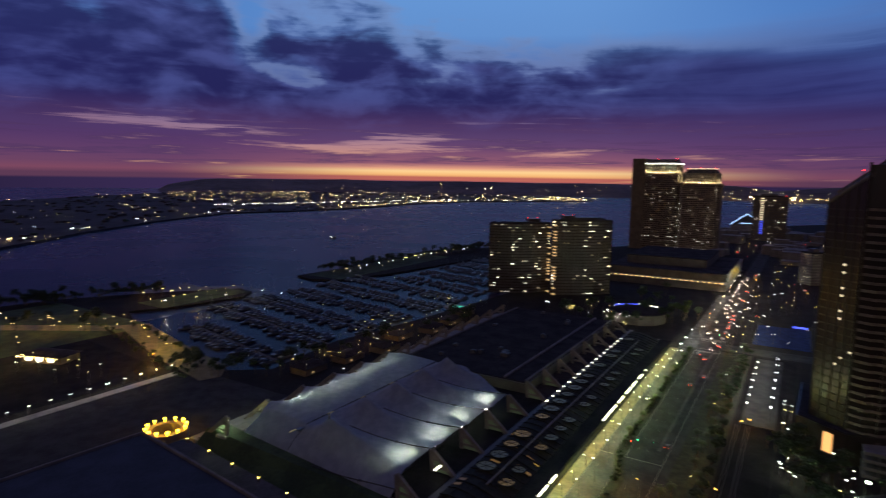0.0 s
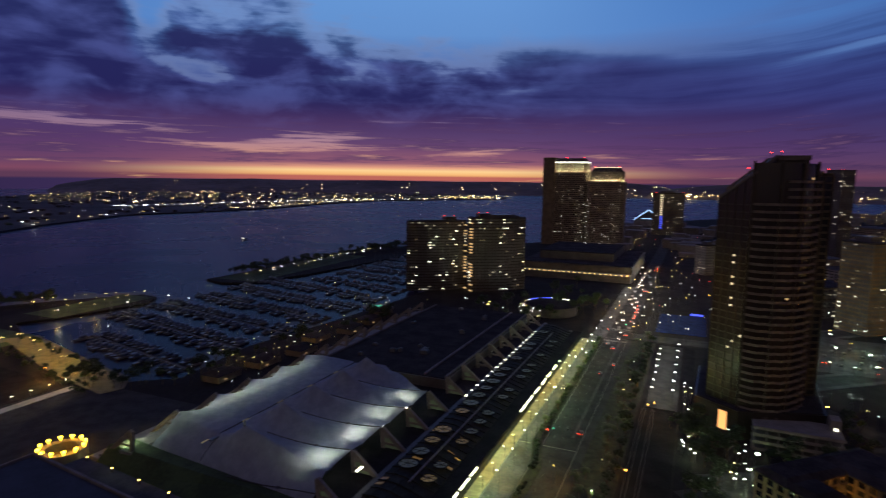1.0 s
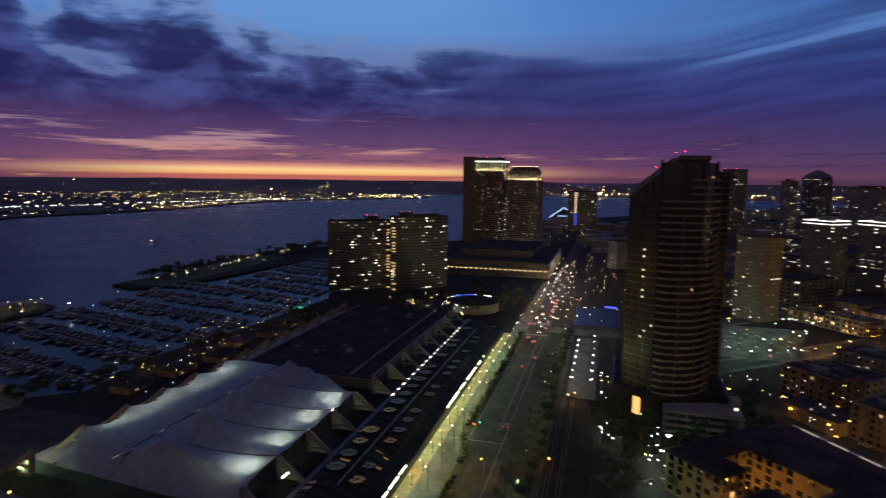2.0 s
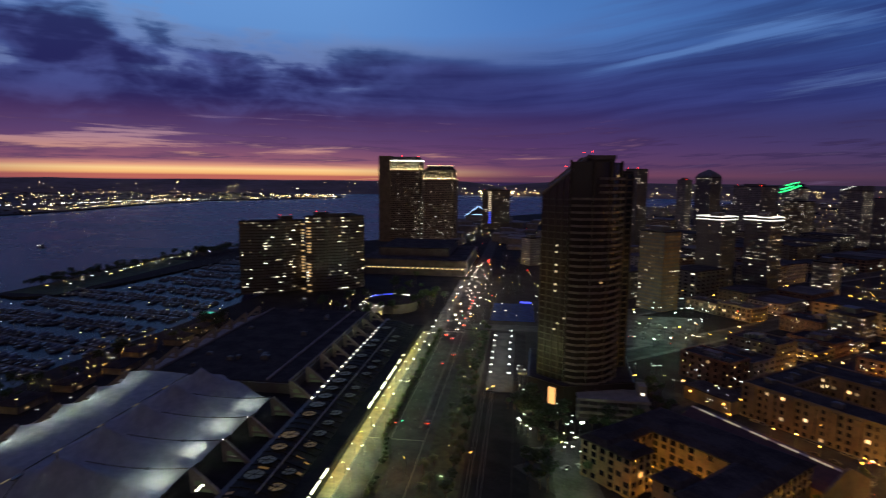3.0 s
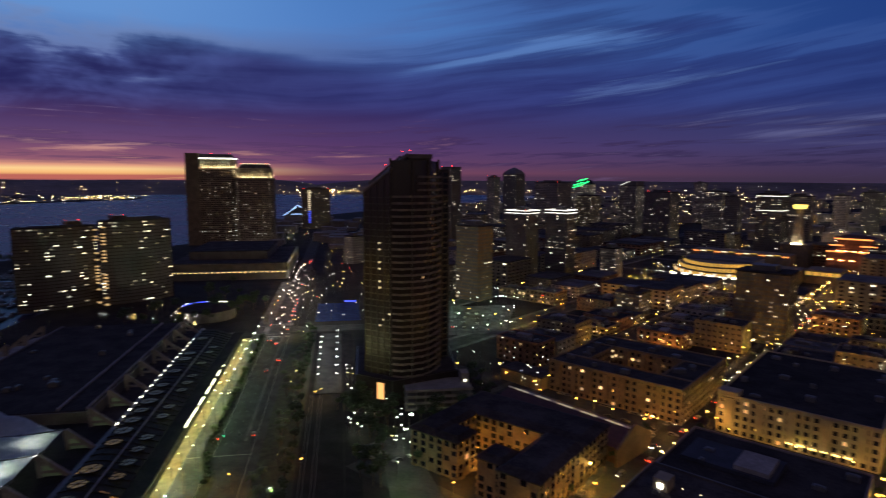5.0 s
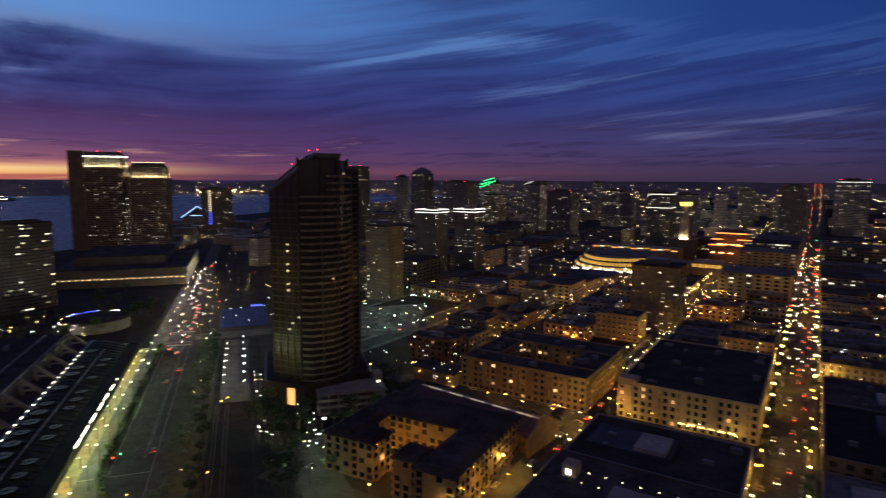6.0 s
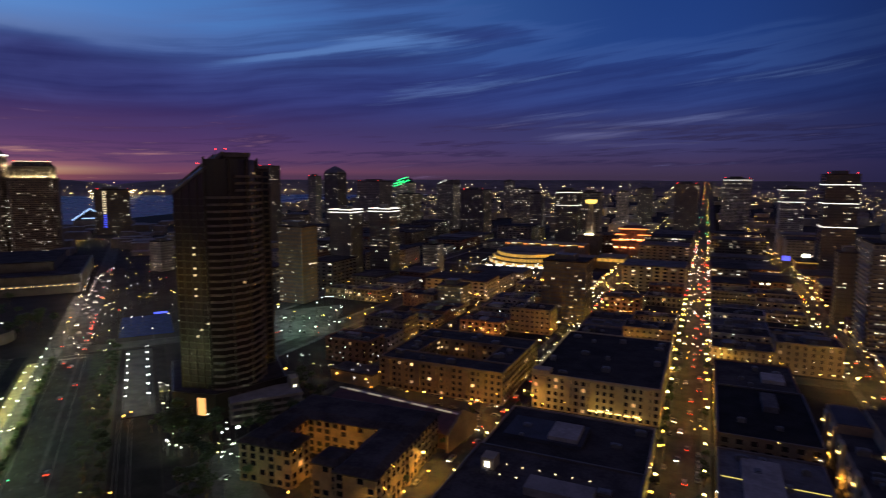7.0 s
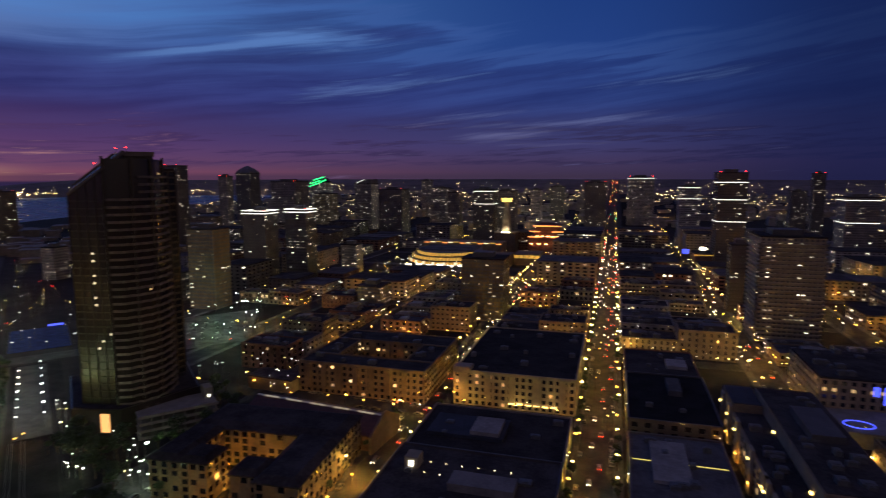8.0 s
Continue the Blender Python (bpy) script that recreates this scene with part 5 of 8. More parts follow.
def lamp(x, y, light, h=8, turn=0.0, r=0.3, power=0, label="street lamp with a glowing head on a slim steel pole", group="street lamps"):
    if not power and math.hypot(x, y) > 290:
        far_lamp(x, y, light, r)
        return None
    r *= 0.8 if r > 0.3 else 1.0
    key = (light.name, h, r)
    if key not in HEADS:
        HEADS[key] = Mesh().ball((0.9, 0, h - 0.25), r, 0.7).data("lamp_head", light)
    o = new("street_lamp", POLE[h])
    o.matrix_world = pose(x, y, 0, 0, 0, turn)
    tagged(o, label, "street lamp", group)
    part("lamp_head", HEADS[key], light, o)
    if power:
        bulb = bpy.data.lights.get("bulb_" + light.name + str(power))
        if bulb is None:
            bulb = bpy.data.lights.new("bulb_" + light.name + str(power), "POINT")
            bulb.energy, bulb.shadow_soft_size = power, 0.3
            bulb.color = BULB[light.name]
        b = new("bulb", bulb)
        b.parent = o
        b.location = (0.9, 0, h - 0.75)
    return o


def lamp_hb(v, u, light, h=8, turn=0.0, r=0.3, power=0, label="street lamp with a glowing head on a slim steel pole"):
    x, y = wpos(v, u)
    return lamp(x, y, light, h, turn + 51.2, r, power, label)


def crown_mesh(seed, r, h, lobes, leaves, size):
    """Many small leaf clumps in uneven lobes with gaps between."""
    rng, m = random.Random(seed), Mesh()
    for _ in range(lobes):
        a, q = rng.uniform(0, 6.283), r * rng.uniform(0.15, 0.75)
        c = Vector((q * math.cos(a), q * math.sin(a), h + rng.uniform(-0.25, 0.6) * r))
        rr = r * rng.uniform(0.35, 0.6)
        for _ in range(leaves):
            d = Vector((rng.gauss(0, 1), rng.gauss(0, 1), rng.gauss(0, 0.8))).normalized() * rr * rng.uniform(0.55, 1.05)
            p = c + d
            s = size * rng.uniform(0.6, 1.3)
            e1 = Vector((rng.gauss(0, 1), rng.gauss(0, 1), rng.gauss(0, 0.6))).normalized() * s
            e2 = d.cross(e1).normalized() * s * 0.7
            m.face(p - e1, p + e2 * 0.8, p + e1, p - e2)
    return m


def trunk_mesh(seed, h, r, limbs):
    rng, m = random.Random(seed), Mesh()
    m.tube((0, 0, 0), (0.1, 0.05, h * 0.62), r, r * 0.65, 7)
    for k in range(limbs):
        a = 6.283 * k / limbs + rng.uniform(-0.4, 0.4)
        ln = h * rng.uniform(0.35, 0.5)
        m.tube((0.1, 0.05, h * rng.uniform(0.45, 0.6)), (ln * 0.7 * math.cos(a), ln * 0.7 * math.sin(a), h * rng.uniform(0.8, 1.0)), r * 0.45, r * 0.15, 5)
    return m


def palm_mesh(seed, h, r):
    rng, m = random.Random(seed), Mesh()
    for k in range(18):
        a = 6.283 * k / 18 + rng.uniform(-0.15, 0.15)
        lift = rng.uniform(-0.1, 0.75)
        p0 = Vector((0, 0, h))
        side = Vector((-math.sin(a), math.cos(a), 0))
        pts = [Vector((math.cos(a) * r * t, math.sin(a) * r * t, h + r * (lift * t - 0.85 * t * t))) for t in (0.0, 0.3, 0.6, 0.85, 1.0)]
        ws = [0.08, 0.34, 0.4, 0.26, 0.03]
        for i in range(4):
            for sgn in (-1, 1):
                drop = Vector((0, 0, -0.12))
                m.face(pts[i], pts[i + 1], pts[i + 1] + side * ws[i + 1] * sgn + drop, pts[i] + side * ws[i] * sgn + drop)
    return m


TREES = []
for k in range(4):
    h, r = (8.5, 7.0, 6.0, 10.0)[k], (3.4, 2.9, 2.4, 4.2)[k]
    tm, cm = trunk_mesh(k, h, 0.22, 5), crown_mesh(k + 40, r, h, 9, 46, 0.5)
    TREES.append((tm.data("trunk", M_BARK), cm.data("crown", M_LEAF), tm, cm))
FAR_TRUNKS, FAR_CROWNS = Mesh(), Mesh()
PALMS = []
for k in range(3):
    h = (7.5, 9.0, 6.0)[k]
    PALMS.append((Mesh().tube((0, 0, 0), (0.15, 0.1, h * 0.5), 0.24, 0.19, 7).tube((0.15, 0.1, h * 0.5), (0, 0, h), 0.19, 0.15, 7).data("trunk", M_BARK), palm_mesh(k, h, 2.7).data("crown", M_PALM)))
SHRUB = crown_mesh(77, 1.1, 0.9, 6, 22, 0.3).data("shrub", M_LEAF)
PLANT_RNG = random.Random(9)


def tree(x, y, kind=None, scale=1.0, z=0.0, label="broad dark-leaved street tree", group="street trees"):
    tr, cr, tm, cm = TREES[PLANT_RNG.randrange(4) if kind is None else kind]
    place = pose(x, y, z, 0, 0, PLANT_RNG.uniform(0, 360))
    if math.hypot(x, y) > 470:
        for src, dst in ((tm, FAR_TRUNKS), (cm, FAR_CROWNS)):
            i0 = len(dst.v)
            dst.v += [tuple(place @ (Vector(p) * scale)) for p in src.v]
            dst.f += [tuple(i + i0 for i in f) for f in src.f]
        return
    t = new("tree", tr)
    t.matrix_world = place
    tagged(t, label, "tree", group)
    t.scale = (scale, scale, scale * PLANT_RNG.uniform(0.9, 1.1))
    part("crown", cr, M_LEAF, t)


def palm(x, y, scale=1.0):
    tr, cr = PALMS[PLANT_RNG.randrange(3)]
    t = new("palm_tree", tr)
    t.matrix_world = pose(x, y, 0, 0, 0, PLANT_RNG.uniform(0, 360))
    tagged(t, "slender palm tree with a tuft of arching leaves", "palm", "palms")
    t.scale = (scale,) * 3
    part("crown", cr, M_PALM, t)


def car_parts():
    body = Mesh()
    body.prism([(-0.88, -2.15), (0.88, -2.15), (0.9, 2.1), (-0.9, 2.1)], 0.35, 0.85, [(-0.84, -2.2), (0.84, -2.2), (0.82, 2.2), (-0.82, 2.2)])
    body.prism([(-0.8, -1.9), (0.8, -1.9), (0.8, 1.0), (-0.8, 1.0)], 0.85, 1.42, [(-0.62, -1.35), (0.62, -1.35), (0.62, 0.25), (-0.62, 0.25)])
    win = Mesh().prism([(-0.815, -1.65), (0.815, -1.65), (0.815, 0.8), (-0.815, 0.8)], 0.92, 1.34, [(-0.68, -1.35), (0.68, -1.35), (0.68, 0.35), (-0.68, 0.35)])
    wheel = Mesh().tube((-0.11, 0, 0), (0.11, 0, 0), 0.33, 0.33, 10)
    head = Mesh().box(-0.16, 0.16, -0.05, 0.05, -0.09, 0.09)
    return (body.data("body", M_CARPAINT), win.data("windows", M_GLASS), wheel.data("wheel", M_TYRE), head.data("headlight", L_HEAD), head.data("tail_light", L_TAIL))


CAR = car_parts()


FAR_CARS = {"body": Mesh(), "head": Mesh(), "tail": Mesh()}


def car(x, y, turn, lights=True):
    """A car with its nose along +y before turning."""
    if math.hypot(x, y) > 480:
        place = pose(x, y, 0.05, 0, 0, turn)
        for kind, b in (("body", (-0.9, 0.9, -2.2, 2.2, 0.3, 0.9)), ("body", (-0.7, 0.7, -1.6, 0.7, 0.9, 1.42)), ("head", (-0.75, -0.45, 2.18, 2.3, 0.6, 0.8)), ("head", (0.45, 0.75, 2.18, 2.3, 0.6, 0.8)),
                        ("tail", (-0.8, -0.45, -2.3, -2.18, 0.65, 0.85)), ("tail", (0.45, 0.8, -2.3, -2.18, 0.65, 0.85))):
            if lights or kind == "body":
                m = FAR_CARS[kind]
                i0 = len(m.v)
                m.box(*b)
                m.v[i0:] = [tuple(place @ Vector(p)) for p in m.v[i0:]]
        return
    t = new("car", CAR[0])
    t.matrix_world = pose(x, y, 0.05, 0, 0, turn)
    tagged(t, "ordinary passenger car on the asphalt with its lights on" if lights else "parked passenger car beside the kerb", "car", "cars")
    part("window", CAR[1], M_GLASS, t)
    near = math.hypot(x, y) < 330
    for sx in (-0.86, 0.86):
        for sy in (-1.35, 1.35) if near else ():
            part("wheel", CAR[2], M_TYRE, t).location = (sx, sy, 0.33)
        if lights:
            part("headlight", CAR[3], L_HEAD, t).location = (sx * 0.72, 2.18, 0.68)
            part("tail_light", CAR[4], L_TAIL, t).location = (sx * 0.75, -2.2, 0.75)


def car_hb(v, u, turn=0.0, lights=True):
    x, y = wpos(v, u)
    car(x, y, 51.2 + turn, lights)


# waterfront road
for k in range(13):
    u = 196 + 19 * k
    lamp_hb(-61.0, u, L_GREENISH, 10, 180, 0.3, 1900, "tall road lamp with a pale green-white head")
for k in range(9):
    lamp_hb(-67.5, 182 + 28 * k, L_YELLOW, 5, 180, 0.22, 3600, "pavement lamp with a warm yellow head")
# extra kerb lamps added only to brighten the west lanes and pavement
for k in range(8):
    lamp_hb(-68.0, 198 + 28 * k, L_GREENISH, 5, 180, 0.2, 2600, "kerbside lamp added to light the west lanes")
for k in range(7):
    lamp_hb(-17.5, 319 + 13 * k, L_WHITE, 8, 0, 0.5, 1400, "bright white platform lamp on a pole")
    lamp_hb(-6.2, 319 + 15.5 * k, L_WHITE, 8, 180, 0.5 if k < 4 else 0.36, 0, "bright white platform lamp on a pole")
for v, u in ((-20.5, 226), (-18, 300), (-15, 304)):
    lamp_hb(v, u, L_SODIUM, 5, 0, 0.5, 500, "low orange lamp beside the tracks")
for k in range(16):
    lamp_hb(-30, 205 + 26 * k, L_YELLOW if k % 3 else L_GREENISH, 5, 0, 0.18, 500 if (k % 2 == 1 and k < 10) or k in (0, 2) else 0, "small lamp among the palms")
for v in (-62, -38, -2):
    lamp_hb(v, 449, L_WHITE, 10, 90, 0.3, 3200, "tall white lamp over the crossing")
lamp_hb(-43.5, 212, L_SODIUM, 8, 180, 0.25, 2600, "orange road lamp near the palms")
lamp_hb(27, 256, L_GREENISH, 8, 0, 0.95, 2200, "very bright white floodlight on a pole")
rg = random.Random(3)
for k in range(34):
    x, y = wpos(-30 + rg.uniform(-7, 5), 192 + 7.2 * k)
    palm(x, y, rg.uniform(0.75, 1.1))
for k in range(22):
    x, y = wpos(-24 + rg.uniform(-2, 1), 195 + 11 * k)
    tree(x, y, 2, rg.uniform(0.8, 1.25))
for k in range(60):
    if k % 9 in (5, 6):
        continue
    u = 190 + 4.1 * k
    x, y = wpos(-59.4 + 5.2 * min(1.0, max(0.0, (246 - u) / 22)) + rg.uniform(-0.5, 0.5), u)
    s = new("shrub", SHRUB)
    s.matrix_world = pose(x, y, 0.2, 0, 0, rg.uniform(0, 360))
    s.scale = (rg.uniform(1.1, 1.7),) * 3
    tagged(s, "low green shrub planted on the median", "shrub", "median shrubs")
for k in range(7):
    x, y = wpos(-58.8, 259 + 27 * k)
    palm(x, y, 0.8)
for v, u, turn in ((-43, 262, 0), (-48, 352, 0), (-63, 318, 180), (-43, 372, 0), (-62.5, 392, 180), (-53, 420, 0), (-48, 410, 0), (-63.5, 424, 180)):
    car_hb(v, u, turn)
for k in range(46):
    lane = rg.choice((-54.5, -51, -47.5, -44))
    car_hb(lane, 440 + 8.6 * k + rg.uniform(-3, 3), 180 if lane < -46 else 0)
for k in range(16):
    lamp_hb(-59 if k % 2 else -39, 450 + 24 * k, L_WHITE if k % 3 else L_SODIUM, 8, 0, 0.26, 3400 if k % 2 else 0)

# ---------------------------------------------------------------- the town grid
XS = [-855, -770, -685, -600, -515, -430, -345, -260, -175, -90, -5, 88, 175, 262, 350, 438, 526]
YS = [31, 147, 263, 379, 495, 611, 727, 843, 959, 1075]
INV = HARBOR.inverted()


def inland(x, y):
    return (INV @ Vector((x, y, 0))).x


for k, x in enumerate(XS[5:14]):
    y0 = 147 if x > -100 else max(147, 40 - 0.8 * x)
    structure("road_avenue", Mesh().box(x - 7, x + 7, y0, 1600, 0, 0.05), M_ASPHALT, "straight asphalt avenue through the old town")
    for s in (-1, 1):
        structure("pavement_avenue", Mesh().box(min(x + s * 7, x + s * 11), max(x + s * 7, x + s * 11), y0, 1600, 0, 0.17), M_LOT, "worn pavement beside the avenue")
for y in YS[1:]:
    x0 = -60 - 0.8 * y
    structure("road_street", Mesh().box(max(x0, -860), 540, y - 7, y + 7, 0, 0.056), M_ASPHALT, "asphalt cross street in the old town")

bg = random.Random(17)
WALLS = (M_STUCCO, M_WALL, M_BRICK, M_STUCCO, M_DARKWALL)
KINDS = {"tan_stucco": "tan stucco town building with a flat roof", "grey_render": "grey rendered town building with a flat roof",
         "brick_wall": "old brick town building with a flat roof", "dark_cladding": "dark clad town building with a flat roof"}
HERO = [(-165, -95, 150, 253), (-79, -16, 153, 374), (-165, -95, 264, 340), (5, 80, 150, 374), (99, 168, 264, 374), (-200, -160, 225, 285)]
TALL = [(-388, 580, 28), (-340, 586, 26), (-347, 437, 26), (-101, 465, 30), (-205, 475, 20), (-298, 630, 18), (118, 466, 38), (103, 546, 16), (-215, 768, 190), (135, 835, 70), (-158, 882, 18),
        (142, 833, 34), (-185, 1031, 34), (-235, 1072, 34), (-210, 973, 34), (-412, 1071, 46), (-470, 516, 22)]


def free(x0, x1, y0, y1):
    for a, b, c, d in HERO:
        if x0 < b and x1 > a and y0 < d and y1 > c:
            return False
    return all(not (x0 < x + r / 2 + 3 and x1 > x - r / 2 - 3 and y0 < y + r / 2 + 3 and y1 > y - r / 2 - 3) for x, y, r in TALL)


for xa, xb in zip(XS, XS[1:]):
    for ya, yb in zip(YS[1:], YS[2:]):
        near = math.hypot((xa + xb) / 2, ya) < 520
        rows, cols = (4, 2) if near else (2, 2 if ya < 700 else 1)
        for i in range(cols):
            for j in range(rows):
                x0, x1 = xa + 11.5 + (xb - xa - 23) * i / cols, xa + 11.5 + (xb - xa - 23) * (i + 1) / cols - 0.6
                y0, y1 = ya + 11.5 + (yb - ya - 23) * j / rows, ya + 11.5 + (yb - ya - 23) * (j + 1) / rows - 0.6
                if min(inland(x0, y0), inland(x0, y1)) < 64 or not free(x0, x1, y0, y1) or bg.random() < 0.1:
                    continue
                if -360 < x0 < -240 and 290 < y0 < 440:
                    continue
                if bg.random() < 0.35:
                    y1 -= bg.uniform(3, 9)
                h = bg.choice((6.5, 7.5, 9, 11, 11, 14.5, 18)) if near else bg.choice((8, 10, 14, 18, 22, 26))
                if ya > 700:
                    h *= bg.uniform(1.0, 1.6)
                if -330 < x0 < -80 and 560 < y0 < 760:
                    h = min(h, 8.5)
                wall = bg.choice(WALLS)
                lowrise(x0, x1, y0, y1, h, wall, bg.choice((M_ROOF, M_ROOF, M_ROOF2)), KINDS[wall.name], bg, 0.045 if near else 0.1,
                        units=bg.randrange(4, 9) if near else 0, bay=4.2 if near else 5.5, light=L_WIN if near else L_WINFAR)

# ---------------------------------------------------------------- buildings near the camera
hr = random.Random(23)
grand = lowrise(-77, -16, 277, 366, 17.5, M_CREAM, M_ROOF, "long cream hotel with five rows of windows", hr, 0.06, single=60, floors=5, bay=3.4, units=12, name="old_hotel")
for k in range(5):
    part("bay_front", Mesh().box(-27 + 12.4 * k, -23.6 + 12.4 * k, -45.5, -44.85, 3.6, 17.2), M_CREAM, grand, "shallow projecting bay of the facade")
part("corner_tower", Mesh().box(-30.8, -22, -44.8, -38, 17.7, 20), M_CREAM, grand)
for k in range(6):
    part("awning", Mesh().box(-2 + 4.2 * k, 0.6 + 4.2 * k, -46.4, -44.9, 3.2 + 0.2 * (k % 2), 3.5 + 0.2 * (k % 2)), L_AWNING, grand, "glowing yellow awning over the pavement")
for k in range(9):
    part("cornice_block", Mesh().box(-29 + 7 * k, -28 + 7 * k, -45.4, -44.9, 16.2, 17.2), M_CREAM, grand)
court = thing("courtyard_flats", pose(-127, 300, 0), "tan apartment block round a courtyard with orange lamps", "building")
for nm, x0, x1, y0, y1 in (("south_wing", -36, 36, -29, -13), ("north_wing", -36, 36, 18, 38), ("west_wing", -36, -20, -13, 18), ("east_wing", 20, 36, -13, 18)):
    w = new(nm)
    w.parent = court
    w.location = ((x0 + x1) / 2, (y0 + y1) / 2, 0)
    a, b = (x1 - x0) / 2 - 0.35, (y1 - y0) / 2 - 0.35
    shell(w, rect(2 * a, 2 * b), 0, 16.5, 5, 3.6, M_TANDARK, 0.05, hr, L_WIN, pier=1.7, band=1.5, rim=0.3, small=False)
    part("wing_roof", Mesh().box(-a + 0.4, a - 0.4, -b + 0.4, b - 0.4, 16.5, 16.9), M_ROOF, w)
    ring(rect(2 * a, 2 * b), 16.4, 17.5, 0.32, 0.3, M_TANDARK, w, "parapet")
    for k in range(int(a / 5)):
        part("loggia", Mesh().box(-a + 4 + 9.2 * k, -a + 7 + 9.2 * k, -b - 1.3, -b - 0.32, 3.4, 16.2), M_TANDARK, w, "projecting stack of loggias")
    rooftop(w, -a, a, -b, b, 16.9, hr, 4)


def u_flats():
    """Five-storey flats in a U round an orange-lit courtyard."""
    t = thing("courtyard_flats", pose(-130, 180, 0, 0, 0, 4), "five-storey tan flats in a U round an orange-lit yard", "building")
    wings = (("long_wing", -31, 31, 10, 33), ("west_wing", -31, -18.6, -18.5, 9.99), ("west_return", -18.59, -8, -18.2, -6), ("east_wing", 15, 31, -26, 9.99), ("east_return", 4, 14.99, -22.8, -11))
    for nm, x0, x1, y0, y1 in wings:
        w = new(nm)
        w.parent = t
        w.location = ((x0 + x1) / 2, (y0 + y1) / 2, 0)
        a, b = x1 - x0, y1 - y0
        body = Mesh().box(-a / 2, a / 2, -b / 2, b / 2, 0, 15)
        part("wall", body, M_TANDARK, w)
        roof = Mesh().prism(rect(a + 1.6, b + 1.6), 15, 15.5)
        k = min(a, b) * 0.3
        roof.prism(rect(a + 1.6, b + 1.6), 15.5, 17.2, rect(a - k, b - k))
        part("hipped_roof", roof, M_ROOF, w)
        for zz in range(5):
            for o, d, n, ln in edges(rect(a, b)):
                nb = max(1, round(ln / 3.9))
                for q in range(nb):
                    s = ln * (q + 0.5) / nb
                    m = Mesh()
                    z = 0.9 + 2.9 * zz
                    obox(m, o, d, n, s - 1.15, s + 1.15, -0.1, 0.05, z, z + 2.0)
                    lit = hr.random() < 0.02
                    if hr.random() < 0.2:
                        continue
                    FLAT_PANES[lit].append((m, w))
                    if q % 2 == 0:
                        bal = Mesh()
                        obox(bal, o, d, n, s - 1.3, s + 1.3, 0, 1.1, z - 0.5, z - 0.3)
                        obox(bal, o, d, n, s - 1.3, s + 1.3, 1.0, 1.1, z - 0.3, z + 0.6)
                        FLAT_BALCONIES.append((bal, w))
    return t


FLAT_PANES, FLAT_BALCONIES = {True: [], False: []}, []
u_flats()
for lit, rows in FLAT_PANES.items():
    for m, w in rows[:130]:
        part("window", m, L_WIN if lit else M_GLASS, w)
    rest = {}
    for m, w in rows[130:]:
        r = rest.setdefault(w, Mesh())
        k = len(r.v)
        r.v += m.v
        r.f += [tuple(i + k for i in f) for f in m.f]
    for w, r in rest.items():
        part("window_pane", r, L_WIN if lit else M_GLASS, w, "further window panes", "stuff")
for m, w in FLAT_BALCONIES[:260]:
    part("balcony", m, M_TANDARK, w)

shed = thing("long_hall", pose(-129, 229, 0, 0, 0, -6), "long hall with a dark red pitched roof and pale ridge", "building")
part("wall", Mesh().box(-33, 33, -11, 11, 0, 7.5), M_BRICK, shed)
part("roof_slope", Mesh().prism([(-34, -12.5), (34, -12.5), (34, 0), (-34, 0)], 7.5, 7.9, [(-34, -0.6), (34, -0.6), (34, 0), (-34, 0)]), M_REDROOF, shed)
rs = Mesh()
rs.face((-34, -12.5, 7.6), (34, -12.5, 7.6), (34, 0, 12.0), (-34, 0, 12.0))
rs.face((-34, 12.5, 7.6), (-34, 0, 12.0), (34, 0, 12.0), (34, 12.5, 7.6))
rs.face((-34, -12.5, 7.6), (-34, 0, 12.0), (-34, 12.5, 7.6))
rs.face((34, -12.5, 7.6), (34, 12.5, 7.6), (34, 0, 12.0))
part("pitched_roof", rs, M_REDROOF, shed)
# two of every three caps emit light, to brighten the pale ridge line
for k in range(16):
    part("ridge_cap", Mesh().box(-34 + 4.25 * k, -30.2 + 4.25 * k, -0.5, 0.5, 11.95, 12.35), L_RIDGE if k % 3 else M_RIDGE, shed)
part("gable", Mesh().prism([(34.1, -13.5), (35.3, -13.5), (35.3, 13.5), (34.1, 13.5)], 0, 7.5).prism([(34.1, -13.5), (35.3, -13.5), (35.3, 13.5), (34.1, 13.5)], 7.5, 14, [(34.1, -1.5), (35.3, -1.5), (35.3, 1.5), (34.1, 1.5)]), M_STUCCO, shed, "lit stucco gable end")

south = lowrise(-78, -16, 156, 204, 11, M_DARKWALL, M_ROOF, "dark low building with small lamps on its roof terrace", hr, 0.04, single=8, units=6)
for k in range(6):
    for j in range(2):
        part("terrace_light", Mesh().tube((-16 + 6 * k, 4 + 8 * j, 11.2), (-16 + 6 * k, 4 + 8 * j, 11.5), 0.05, 0.05).ball((-16 + 6 * k, 4 + 8 * j, 11.6), 0.13), L_DIMLAMP, south)
part("stair_house", Mesh().box(-24, -19, 6, 12, 11.2, 15.5), M_CREAM, south, "lit pale stair house")
part("wall_light", Mesh().box(-22.4, -20.6, 5.6, 5.95, 12.2, 14.2), L_SIGNWHITE, south)
blue = lowrise(-78, -16, 206, 250, 9.5, M_WALL, M_ROOF, "low building with a blue-grey roof section", hr, 0.05, single=8, units=4)
part("raised_roof", Mesh().box(-26, 6, -10, 10, 9.76, 11.2), M_BLUEROOF, blue, "blue-grey membrane roof")
pale = lowrise(8, 44, 160, 246, 8, M_DARKWALL, M_ROOF2, "low building with a pale dusty roof", hr, 0.03, units=14)
part("roof_edge_light", Mesh().box(-17, 17, 19.0, 19.3, 8.3, 8.6), L_EDGE, pale, "thin yellow light along a roof step")
